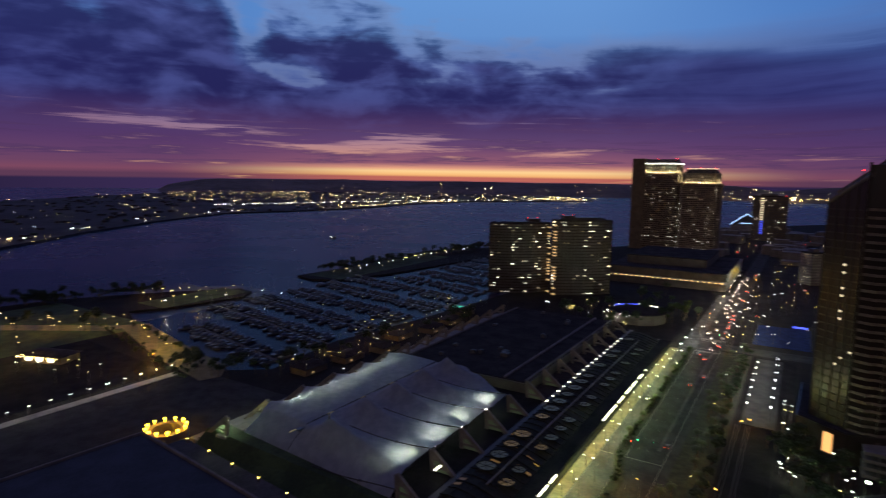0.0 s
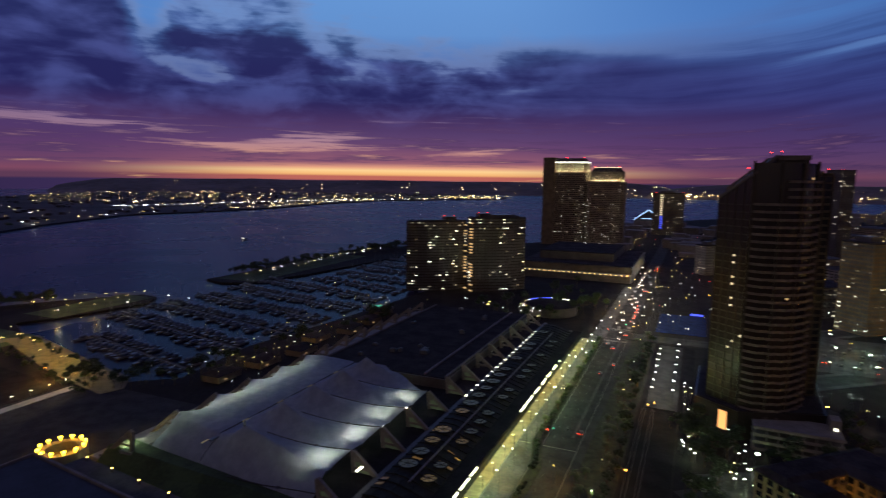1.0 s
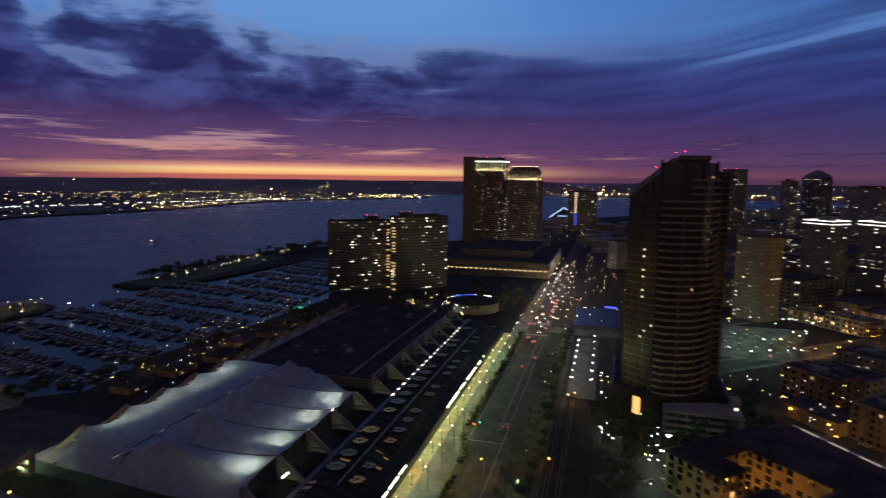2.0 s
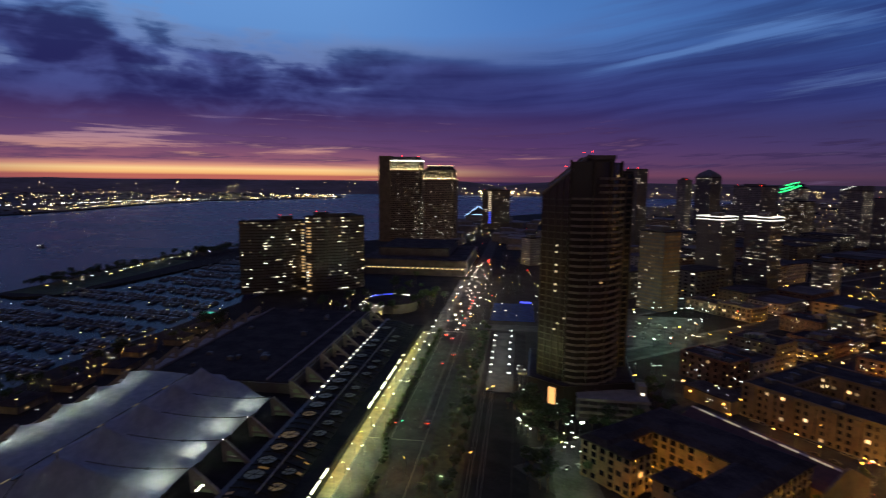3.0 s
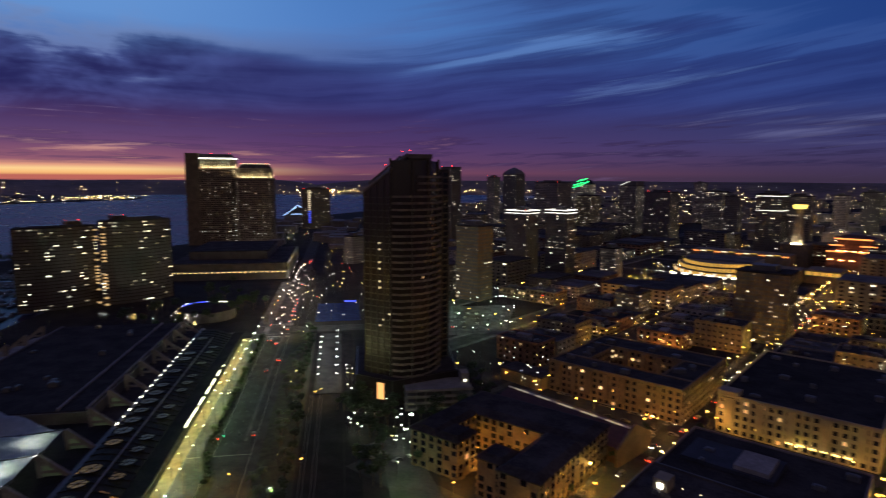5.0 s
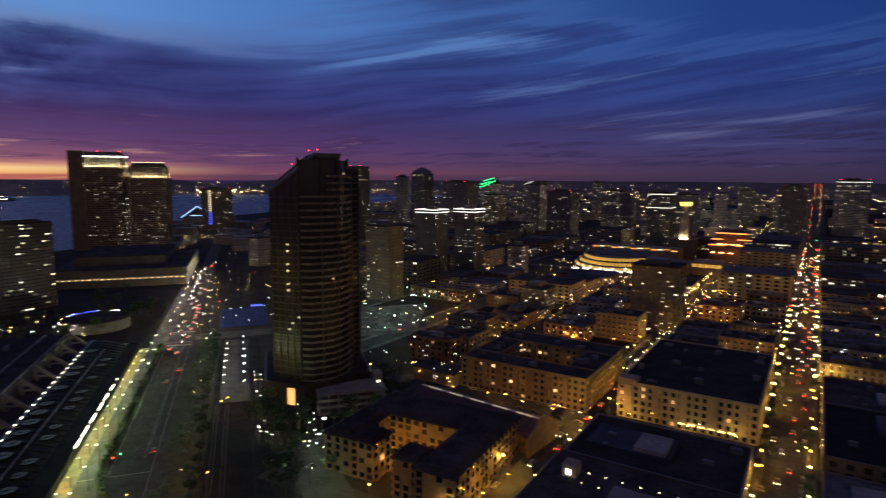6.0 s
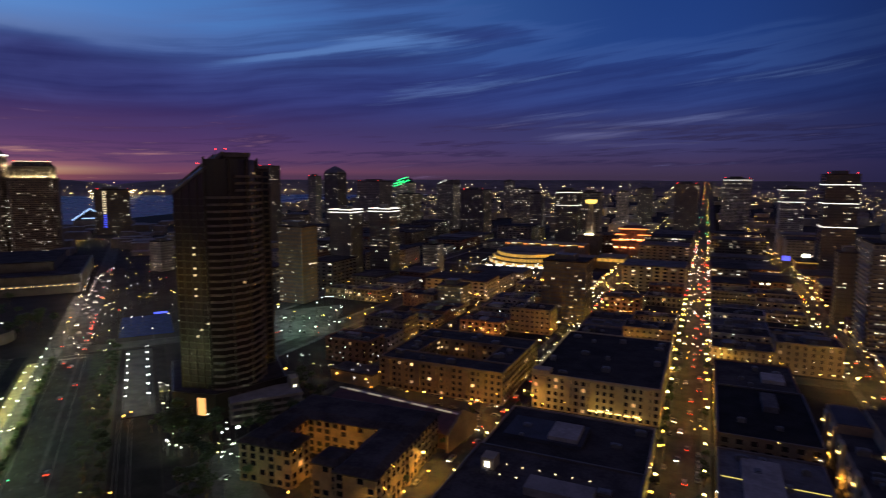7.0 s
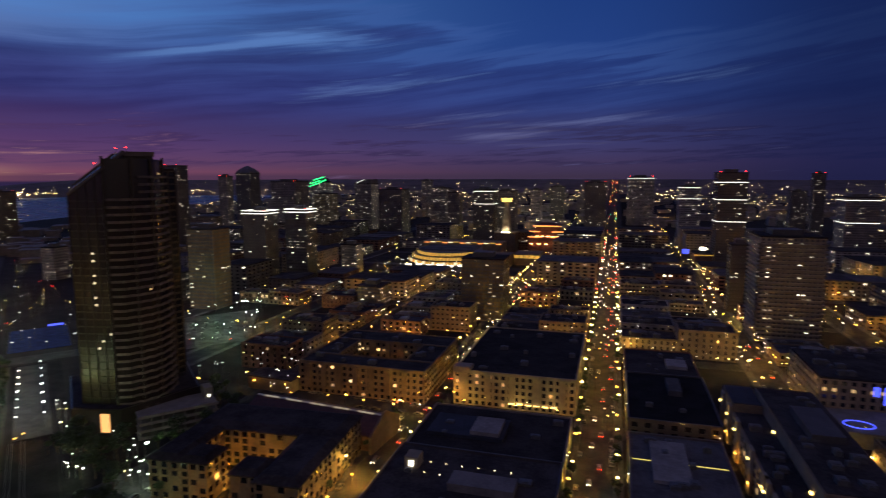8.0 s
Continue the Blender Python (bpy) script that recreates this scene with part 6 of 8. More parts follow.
lowrise(8, 46, 254, 318, 11, M_DARKWALL, M_BLACKROOF, "very dark flat-roofed warehouse", hr, 0.0, units=2)
north_e = lowrise(8, 46, 322, 370, 9, M_BRICK, M_ROOF, "low brick building with a bar terrace", hr, 0.15, single=20, units=5)
part("bar_light", Mesh().box(-12, 6, -24.8, -24.4, 3.0, 3.6), L_VIOLET, north_e, "violet bar sign light")
part("bar_lamp", Mesh().box(-15, -11, -24.8, -24.4, 3.4, 4.6), L_SIGNYELLOW, north_e)


def terrace_hotel():
    """A stepped hotel with lit wall tops beside the ball field."""
    t = thing("stepped_hotel", pose(66, 236, 0, 0, 0, 0), "stepped tan hotel with floodlit wall panels and dark roofs", "building")
    part("lower_block", Mesh().box(-15, 20, -55, 52, 0, 15), M_STUCCO, t)
    part("lower_roof", Mesh().box(-14, 19, -54, 51, 15, 15.4), M_ROOF, t)
    part("upper_block", Mesh().box(-3, 20.004, -48, 46, 15.4, 21), M_STUCCO, t)
    part("upper_roof", Mesh().box(-2.4, 19.4, -47.4, 45.4, 21, 21.4), M_ROOF, t)
    part("north_step", Mesh().box(-15.2, -3.2, 28, 51.8, 15.4, 19), M_STUCCO, t)
    part("north_roof", Mesh().box(-14.8, -3.6, 28.4, 51.4, 19, 19.3), M_BLUEROOF, t)
    part("plant_screen", Mesh().box(4, 15, -10, 18, 21.4, 24.2), M_DARKWALL, t)
    rooftop(t, -3, 19, -46, 44, 21.4, hr, 16)
    rooftop(t, -15, -3, -52, 26, 15.4, hr, 9)
    for y in (-47, -36, -33, -12, 14, 31, 47):
        part("wall_pier", Mesh().box(-16.2, -15, y - 2.6, y + 2.6, 0, 17.5), M_CREAM, t)
        lamp_ = part("pier_lamp", Mesh().box(-17.2, -16.3, y - 0.8, y + 0.8, 12.6, 13.0), M_POLE, t)
        part("lamp_glass", Mesh().box(-17.1, -16.4, y - 0.7, y + 0.7, 13.0, 13.5), L_SIGNYELLOW, lamp_)
    for y in (-38, 9):
        part("upper_lamp", Mesh().box(-3.9, -3.1, y - 0.6, y + 0.6, 15.5, 16.2), L_SIGNYELLOW, t)
    for zz in range(4):
        for k in range(18):
            m = Mesh().box(-15.15, -14.9, -50 + 5.6 * k, -48.4 + 5.6 * k, 1.2 + 3.4 * zz, 3.0 + 3.4 * zz)
            part("window", m, L_WIN if hr.random() < 0.1 else M_GLASS, t)


terrace_hotel()


def blue_hotel():
    t = thing("blue_lit_hotel", pose(122, 330, 0), "dark hotel with blue-lit upper windows and a round pool deck", "building")
    shell(t, rect(52, 50), 0, 21, 6, 4.0, M_STUCCO, 0.08, hr, L_WIN, pier=1.9, band=1.5, single=20, small=False)
    part("roof", Mesh().box(-25.5, 25.5, -24.5, 24.5, 21, 21.5), M_ROOF, t)
    rooftop(t, -25, 25, -24, 24, 21.5, hr, 10)
    for k in range(6):
        part("blue_window", Mesh().box(-4 + 4.4 * k, -1.6 + 4.4 * k, -25.6, -25.35, 10.4 if k % 2 else 14.2, 18.8), L_BLUE, t, "blue-lit wall strip")
    deck = Mesh()
    for k in range(24):
        a, b = 6.28318 * k / 24, 6.28318 * (k + 1) / 24
        deck.beam((-16 + 6 * math.cos(a), -45 + 4.5 * math.sin(a), 7.4), (-16 + 6 * math.cos(b), -45 + 4.5 * math.sin(b), 7.4), 0.35)
    part("deck_block", Mesh().box(-24, 20, -54, -25.4, 0, 7), M_WALL, t)
    part("deck_ring_light", deck, L_BLUE, t, "blue ring light on the deck")
    part("corner_lamp", Mesh().box(-26.8, -26.0, -22, -16, 4, 9), L_SIGNYELLOW, t, "yellow-lit corner panel")


blue_hotel()

garage = thing("low_garage", pose(-178, 271, 0, 0, 0, -4), "low stucco garage with two orange wall lamps", "building")
part("wall", Mesh().box(-14, 14, -5, 9, 0, 7), M_STUCCO, garage)
part("roof", Mesh().box(-14.4, 14.4, -5.4, 9.4, 7, 7.5), M_ROOF, garage)
for sx in (-9, 11):
    a = part("lamp_arm", Mesh().box(sx - 0.1, sx + 0.1, -6.4, -5, 5.6, 5.8), M_POLE, garage)
    part("lamp_glass", Mesh().ball((sx, -6.5, 5.4), 0.4), L_SODIUM, a)

ramp = thing("parking_ramp", pose(-196, 214, 0, 0, 0, 50), "pale concrete parking deck with slanting ramps", "building")
for k in range(4):
    part("deck", Mesh().prism([(-16, -9), (18, -9), (18, 9), (-16, 9)], 3.2 * k, 3.2 * k + 0.5), M_CONCRETE, ramp)
    part("deck_rail", Mesh().box(-16, 18, -9.3, -9.0, 3.2 * k, 3.2 * k + 1.3), M_CONCRETE, ramp)
part("stair_core", Mesh().box(14, 18, 2, 9.3, 0, 14.5), M_CONCRETE, ramp)
for k in range(8):
    part("column", Mesh().box(-15.5 + 4.6 * k, -15 + 4.6 * k, -8.8, -8.3, 0, 9.7), M_CONCRETE, ramp)
for k in range(3):
    part("stair_window", Mesh().box(15.5, 16.7, 1.9, 2.05, 3.3 + 3.4 * k, 4.4 + 3.4 * k), L_SIGNWHITE, ramp)


def mall():
    """The amber-lit open-air mall."""
    t = thing("shopping_mall", pose(-220, 764, 0), "open-air mall with curving amber-lit storeys", "building")
    for k in range(3):
        m = Mesh()
        pts = []
        for i in range(11):
            a = radians(200 + 14 * i)
            pts.append(((62 - 6 * k) * math.cos(a), 40 + (80 - 4 * k) * math.sin(a)))
        m.prism(pts + [(50 - 6 * k, 60), (-52 + 6 * k, 60)], 5.5 * k, 5.5 * k + 5)
        part("storey", m, M_STUCCO, t)
        # the bays emit light themselves to imitate the amber-lit curved wall
        for (ax, ay), (bx, by) in zip(pts, pts[1:]):
            for q in range(3):
                fa, fb = q / 3 + 0.04, (q + 1) / 3 - 0.04
                gal = Mesh()
                gal.beam((ax + (bx - ax) * fa, ay + (by - ay) * fa - 0.4, 5.5 * k + 2.6), (ax + (bx - ax) * fb, ay + (by - ay) * fb - 0.4, 5.5 * k + 2.6), 0.8, 3.8)
                part("gallery_bay", gal, L_MALL if k > 0 or q != 1 else L_WINFAR, t, "glowing bay for the amber-lit wall")
    for x0, x1, y0 in ((56, 92, -30), (94, 128, -6)):
        part("side_wing", Mesh().box(x0, x1, y0, y0 + 40, 0, 15), M_STUCCO, t)
        for q in range(5):
            w_ = (x1 - x0) / 5
            part("gallery_bay", Mesh().box(x0 + w_ * q + 0.5, x0 + w_ * (q + 1) - 0.5, y0 - 0.4, y0 - 0.02, 9.5, 13.5), L_MALL, t)
    part("roof", Mesh().box(-40, 38, -8, 58, 16, 17), M_ROOF2, t)
    part("upper_pavilion", Mesh().box(-52, 66, 62, 92, 0, 21), M_STUCCO, t)
    for k in range(13):
        part("eave_light", Mesh().box(-51 + 9 * k, -44 + 9 * k, 61.2, 61.9, 18.4 + 0.7 * (k % 3), 19.6 + 0.7 * (k % 3)), (L_EAVE, L_SIGNWARM, L_MALL)[k % 3], t, "warm light line along the upper eave")
    for k in range(6):
        part("entrance_light", Mesh().box(-40 + 14 * k, -33 + 14 * k, -52, -51.2, 1 + (k % 2), 3.4 + (k % 2)), L_SIGNWHITE, t)


mall()
obelisk = thing("lit_obelisk", pose(-158, 882, 0), "slim white floodlit tower with a golden cap", "tower")
part("base", Mesh().box(-16, 16, -16, 16, 0, 32), M_STUCCO, obelisk)
part("shaft", Mesh().prism(rect(13, 13), 32, 78, rect(5, 5)), M_CREAM, obelisk, "tapering white shaft")
part("cap", Mesh().prism(rect(12, 12), 78, 83, rect(14, 14)), L_GOLD, obelisk, "glowing golden cap")
for s in (-1, 1):
    part("uplight", Mesh().box(-5, 5, s * 9.5 - 0.5, s * 9.5 + 0.5, 32.1, 32.8), L_UP, obelisk)
pagoda = thing("theatre", pose(-95, 880, 0), "old theatre with a red-orange floodlit crown", "building")
part("body", Mesh().box(-26, 26, -20, 20, 0, 28), M_BRICK, pagoda)
part("crown_wall", Mesh().box(-18, 18, -14, 14, 28, 44), M_BRICK, pagoda)
part("crown_roof", Mesh().prism(rect(42, 34), 44, 48, rect(20, 14)), M_REDROOF, pagoda)
for x0, x1, z in ((-27, -8, 27), (6, 27, 27), (-19, 19, 43.2), (-24, -10, 35), (8, 24, 35)):
    part("eave_light", Mesh().box(x0, x1, -22.4, -21.6, z, z + 1.6), L_EAVE, pagoda, "red-orange light line along an eave")
for k in range(5):
    part("crown_lamp", Mesh().box(-17 + 8 * k, -13 + 8 * k, -18, -17, 28.2, 29), L_REDORANGE, pagoda)
    part("front_lamp", Mesh().box(-24 + 11 * k, -20 + 11 * k, -22, -21.2, 17, 18), L_REDORANGE, pagoda)

# ---------------------------------------------------------------- street lights and traffic of the town
lg = random.Random(31)
for k in range(46):
    y = 158 + 21 * k
    for s in (-1, 1):
        light = L_SODIUM if lg.random() < 0.4 else L_YELLOW
        if k >= 20:
            if lg.random() < 0.8:
                far_lamp(-5 + s * lg.uniform(7.5, 10), y + lg.uniform(-7, 7), lg.choice((light, light, L_WHITE, L_RED)), lg.uniform(0.4, 0.85))
            continue
        lamp(-5 + s * 9.4, y + lg.uniform(-2, 2) + (8 if s > 0 else 0), light, 5 if k % 2 else 8, 180 if s > 0 else 0, 0.62 + 0.02 * k, 5200 if (k < 18 and (k + (s > 0)) % 2 == 0) else 0)
for k in range(26):
    y = 160 + 30 * k
    for s in (-1, 1):
        if k >= 13:
            far_lamp(-90 + s * 9.4, y + lg.uniform(-5, 5), L_YELLOW, 0.7)
            far_lamp(88 + s * 9.4, y + lg.uniform(-5, 5), L_YELLOW, 0.6)
            continue
        if lg.random() < 0.95:
            lamp(-90 + s * 9.4, y + lg.uniform(-5, 5), L_YELLOW if lg.random() < 0.7 else L_SODIUM, 8, 180 if s > 0 else 0, 0.62, 4200 if (k < 12 and (s < 0 or k % 2)) else 0)
        if lg.random() < 0.7 and y > 300:
            lamp(88 + s * 9.4, y + lg.uniform(-5, 5), L_YELLOW if lg.random() < 0.6 else L_SODIUM, 8, 180 if s > 0 else 0, 0.5, 3600 if (k < 13 and s > 0) else 0)
for y in (263, 379, 495, 611):
    for k in range(19):
        x = -330 + 28 * k + lg.uniform(-6, 6)
        if inland(x, y) < 70 or abs(x + 5) < 14 or abs(x + 90) < 14 or lg.random() < 0.25:
            continue
        if y > 400:
            far_lamp(x, y + lg.choice((-8.6, 8.6)), L_SODIUM, 0.6)
            continue
        lamp(x, y + lg.choice((-8.6, 8.6)), L_SODIUM if x < 0 else L_YELLOW, 8, lg.choice((90, 270)), 0.48, 1100 if (y < 400 and x < -20 and k % 2) else 0)
for x, y in ((-165, 292), (-182, 363), (-169, 356), (-172, 391), (-119, 258), (-102, 257), (-131, 262), (-127, 300), (-120, 306), (-135, 296), (-142, 181), (-125, 182), (-134, 173), (-131, 152), (-95, 170), (-93, 188), (-94, 158), (-205, 372), (-232, 386), (-150, 372), (-140, 388), (-260, 452), (-182, 470), (-176, 440), (-120, 420)):
    lamp(x, y, L_SODIUM, 5, lg.uniform(0, 360), 0.5, 2400 if y > 340 else 2600 if y < 200 else 500)
for k in range(58):
    y = 170 + 14.8 * k + lg.uniform(-4, 4)
    s = lg.choice((-1, 1))
    car(-5 + s * lg.choice((1.7, 5.4)), y, 0 if s > 0 else 180, True)
for k in range(30):
    s = lg.choice((-1, 1))
    car(-90 + s * 2.0, 200 + 15 * k + lg.uniform(-8, 8), 0 if s > 0 else 180)
for k in range(12):
    s = lg.choice((-1, 1))
    car(88 + s * 2.0, 300 + 34 * k + lg.uniform(-8, 8), 0 if s > 0 else 180)
for y in (176, 197, 222, 246, 268):
    lamp(48.5, y, L_SODIUM, 5, 0, 0.4, 700, "orange lamp in the hotel alley")
for y in (250, 300, 340, 372, 400):
    lamp(97.5 if y % 4 else 78.5, y, L_YELLOW, 8, 0, 0.55, 2600, "yellow street lamp beside the hotels")
for x, y in ((-160, 256), (-140, 258), (-105, 262), (-84, 240), (-84, 190), (-98, 150)):
    lamp(x, y, L_YELLOW if x > -100 else L_SODIUM, 5, 0, 0.45, 700, "warm street lamp close to the facades")
for k in range(46):
    x = lg.choice((-83.6, -96.4, 1.4, -11.4, 81.6, 94.4))
    car(x, lg.uniform(165, 420), lg.choice((0, 180)), False)
for k in range(22):
    car(lg.uniform(-160, -20), 263 + lg.choice((-5.6, 5.6)), lg.choice((90, 270)), lg.random() < 0.3)
for k in range(60):
    tree(-5 + lg.choice((-8.6, 8.6)), 165 + 7.5 * k + lg.uniform(-3, 3), 2, lg.uniform(0.6, 0.95))
for k in range(14):
    tree(-90 + lg.choice((-8.8, 8.8)), 175 + 18 * k + lg.uniform(-4, 4), 2, 0.75)
# the avenue climbs the far hill as a string of lights
HILL0, HILL1, HILL_TOP = 1180, 2900, 96.0
slope_mesh = Mesh()
slope_mesh.v += [(-26, HILL0, 0.0), (16, HILL0, 0.0), (16, HILL1, 0.0), (-26, HILL1, 0.0), (16, HILL1, HILL_TOP), (-26, HILL1, HILL_TOP)]
slope_mesh.f += [(0, 3, 2, 1), (0, 1, 4, 5), (1, 2, 4), (0, 5, 3), (2, 3, 5, 4)]
structure("road_hill_avenue", slope_mesh, M_ASPHALT, "straight avenue climbing the far hill")
for k in range(33):
    y = HILL0 + 6 + 34 * k + 0.5 * k * k
    for s in (-1, 1):
        light = lg.choice((L_SODIUM, L_YELLOW, L_RED, L_RED, L_SODIUM, L_GREENLENS if k < 9 else L_RED))
        yy = y + lg.uniform(-12, 12)
        z = max(0.0, (yy - HILL0) / (HILL1 - HILL0) * HILL_TOP)
        if lg.random() < 0.85:
            FAR_HEADS.setdefault(light.name, (Mesh(), light))[0].ball((-5 + s * lg.uniform(6.5, 8.5), yy, z + 6.5), 0.25 + y / 5200, 0.7, 5, 3)
            FAR_POSTS.beam((-5 + s * 8, yy, z - 0.6), (-5 + s * 8, yy, z + 6.4), 0.16)
for k in range(22):
    y = 1124 + 52 * k
    for s in (-1, 1):
        if lg.random() < 0.7:
            far_lamp(-90 + s * 8, y, L_YELLOW, 0.4 + y / 4600)
            far_lamp(88 + s * 8, y, L_SODIUM, 0.4 + y / 4600)
# high-powered lamps added at random spots to brighten the dark outer blocks
for k in range(34):
    x, y = lg.uniform(-700, 700), lg.uniform(980, 1900)
    if abs(x + 5) > 90:
        lamp(x, y, L_SODIUM if k % 3 else L_WHITE, 10, 0, 0.6, 26000, "tall lamp added to brighten the outer blocks")
for k in range(760):
    x, y = lg.choice(XS[2:]) + lg.uniform(-9, 9), lg.uniform(400, 1150)
    if lg.random() < 0.5:
        x, y = lg.uniform(-520, 520), lg.choice(YS[3:]) + lg.uniform(-9, 9)
    if inland(x, y) > 72 and not (-350 < x < -240 and 300 < y < 425):
        far_lamp(x, y, lg.choice((L_YELLOW, L_SODIUM, L_WHITE, L_WHITE)), lg.uniform(0.2, 0.45))
for x, y, pw in ((-170, 500, 5000), (-90, 490, 5000), (-20, 500, 5000), (40, 498, 4000), (-230, 492, 5000), (-5, 560, 5000), (-90, 600, 6000), (-5, 640, 6000), (-170, 612, 6000), (60, 612, 5000),
                 (-5, 740, 8000), (-90, 730, 8000), (90, 640, 6000), (120, 500, 4000), (-300, 495, 5000), (-5, 860, 9000), (90, 730, 8000), (-60, 860, 8000), (175, 700, 9000), (262, 640, 8000), (262, 760, 9000), (175, 843, 9000), (-175, 727, 8000), (-260, 640, 7000), (88, 860, 9000), (88, 960, 10000), (-5, 960, 10000), (-90, 960, 10000), (300, 560, 7000), (350, 700, 9000)):
    lamp(x, y, L_SODIUM, 8, 0, 0.5, pw * 1.6, "distant orange street lamp over a crossing")
# clusters of small lights in the quarters behind the waterfront road
for n_, v0, v1, u0, u1, lights in ((90, -36, 62, 460, 900, (L_WHITE, L_YELLOW, L_WHITE, L_SODIUM, L_RED)), (60, 70, 230, 380, 760, (L_WHITE, L_YELLOW, L_SODIUM, L_WHITE)),
                                   (50, -200, -60, 880, 1250, (L_WHITE, L_YELLOW, L_SODIUM)), (170, 150, 700, 500, 1300, (L_WHITE, L_YELLOW, L_SODIUM, L_RED)), (90, 350, 900, 250, 900, (L_WHITE, L_YELLOW, L_SODIUM)), (24, -190, -100, 440, 520, (L_WHITE, L_YELLOW)), (110, -140, 120, 900, 1500, (L_WHITE, L_YELLOW, L_SODIUM, L_RED, L_WHITE))):
    for _ in range(n_):
        x, y = wpos(lg.uniform(v0, v1), lg.uniform(u0, u1))
        if -350 < x < -240 and 300 < y < 425:
            continue
        far_lamp(x, y, lg.choice(lights), lg.uniform(0.16, 0.36))
for k in range(56):
    x, y = lg.choice((-90, -175, -260, 88, 175, 175, 262)) + lg.choice((-8.6, 8.6)), lg.uniform(390, 760)
    if k % 2:
        x, y = lg.uniform(-330, 330), lg.choice((379, 495, 611, 727)) + lg.choice((-8.6, 8.6))
    if inland(x, y) > 78:
        lamp(x, y, L_SODIUM if lg.random() < 0.7 else L_YELLOW, 8, lg.uniform(0, 360), 0.42, 4200, "orange street lamp lighting the facades")
for k in range(420):
    x, y = lg.uniform(-340, 340), lg.uniform(225, 700)
    if k % 3 == 0:
        x = lg.choice((-260, -175, -90, -5, 88, 175, 262)) + lg.uniform(-9, 9)
    elif k % 3 == 1:
        y = lg.choice((263, 379, 495, 611)) + lg.uniform(-9, 9)
    if inland(x, y) > 82 and not (-350 < x < -240 and 300 < y < 440):
        far_lamp(x, y, lg.choice((L_YELLOW, L_SODIUM, L_SODIUM, L_WHITE, L_WHITE)), lg.uniform(0.14, 0.32))
# lit landmarks among the far towers
market = thing("market_hall", pose(135, 830, 0), "long low market hall with a yellow-lit cornice and white signs", "building")
part("wall", Mesh().box(-33, 33, -6, 26, 0, 15), M_BRICK, market)
part("roof", Mesh().box(-33.5, 33.5, -6.5, 26.5, 15, 15.8), M_ROOF, market)
for k in range(11):
    part("cornice_light", Mesh().box(-32 + 5.9 * k, -27 + 5.9 * k, -6.6, -6.1, 12.8, 13.8), L_MALL, market, "yellow light strip under the cornice")
for x0, x1, z0, z1, light in ((-26, -18, 19, 23.5, L_SIGNWHITE), (22, 28, 17, 21, L_SIGNWHITE), (-47, -39, 14, 20, L_BLUE)):
    sign = part("sign_frame", Mesh().box(x0 - 0.4, x1 + 0.4, 2.02, 2.6, 0 if light is L_BLUE else 15.8, z1 + 0.3), M_DARKWALL, market)
    part("sign_face", Mesh().box(x0, x1, 1.7, 2.0, z0, z1), light, sign, "plain glowing sign face")
green = tower(-632, 1190, 34, 102, M_WALL, "office tower with slanting green roof lights", seed=5, chance=0.35, crown="none", beacon=False)
for k, (x0, x1, z) in enumerate(((-18, 6, 104), (-10, 16, 112), (-20, 2, 98), (4, 20, 106))):
    part("roof_prism", Mesh().prism([(x0, -14), (x1, -14), (x1, 6), (x0, 6)], 103.2, z, [(x0 + 3, -12), (x1, -12), (x1, 4), (x0 + 3, 4)]) if z > 103.5 else Mesh().box(x0, x1, -17.6, -17.2, z - 2, z), M_GLASS, green)
    part("green_light", Mesh().beam((x0, -17.8, z - 4), (x1, -17.8, z + 3), 0.6, 1.5), L_GREEN, green, "green roof edge light")
strip_t = thing("light_strip_sign", pose(-1086, 782.6, 0, 0, 0, 53), "vertical light strip fixed to a hotel tower", "sign")
for k in range(16):
    part("strip_panel", Mesh().box(-1.9, 1.9, -1.2, -0.4, 14 + 4.6 * k, 16.2 + 4.6 * k), L_BLUE if k < 6 else L_SIGNWARM, strip_t)
part("backing", Mesh().box(-2, 2, -0.4, 0.4, 0, 88), M_DARKWALL, strip_t)
tent_p = thing("lit_pavilion", pose(-1205, 835, 0, 0, 0, 51), "waterfront pavilion outlined with blue-white lights", "building")
part("hall", Mesh().box(-32, 32, -10, 10, 0, 22), M_WALL, tent_p)
part("roof", Mesh().prism(rect(66, 22), 22, 46, rect(4, 4)), M_ROOF2, tent_p)
for a, b in (((-33, -11.4, 22), (0, -2.6, 46.4)), ((33, -11.4, 22), (0, -2.6, 46.4)), ((-14, -11.6, 26), (14, -11.6, 26))):
    part("edge_light", Mesh().beam(a, b, 1.4), L_BLUEWHITE, tent_p, "blue-white edge light")


def traffic_light(v, u, colour, turn):
    t = thing("traffic_light", hb(v, u, 0, turn), "traffic light on a mast arm over the road", "traffic light", "traffic lights")
    part("mast_arm", Mesh().tube((0, 0, 0), (0, 0, 6), 0.12, 0.1).beam((0, 0, 5.9), (5, 0, 6.2), 0.14), M_POLE, t)
    part("signal_head", Mesh().box(4.7, 5.1, -0.25, 0.2, 5.2, 6.4), M_POLE, t)
    part("lens", Mesh().ball((4.9, -0.35, 6.1 if colour is L_TAIL else 5.5), 0.2), colour, t)


for v, u, c, turn in ((-60, 247, L_TAIL, 0), (-42, 251, L_GREENLENS, 180), (-58, 251, L_GREENLENS, 0), (-60, 440, L_TAIL, 0), (-42, 440, L_TAIL, 180), (-50, 462, L_GREENLENS, 0), (-38, 470, L_TAIL, 180)):
    traffic_light(v, u, c, turn)

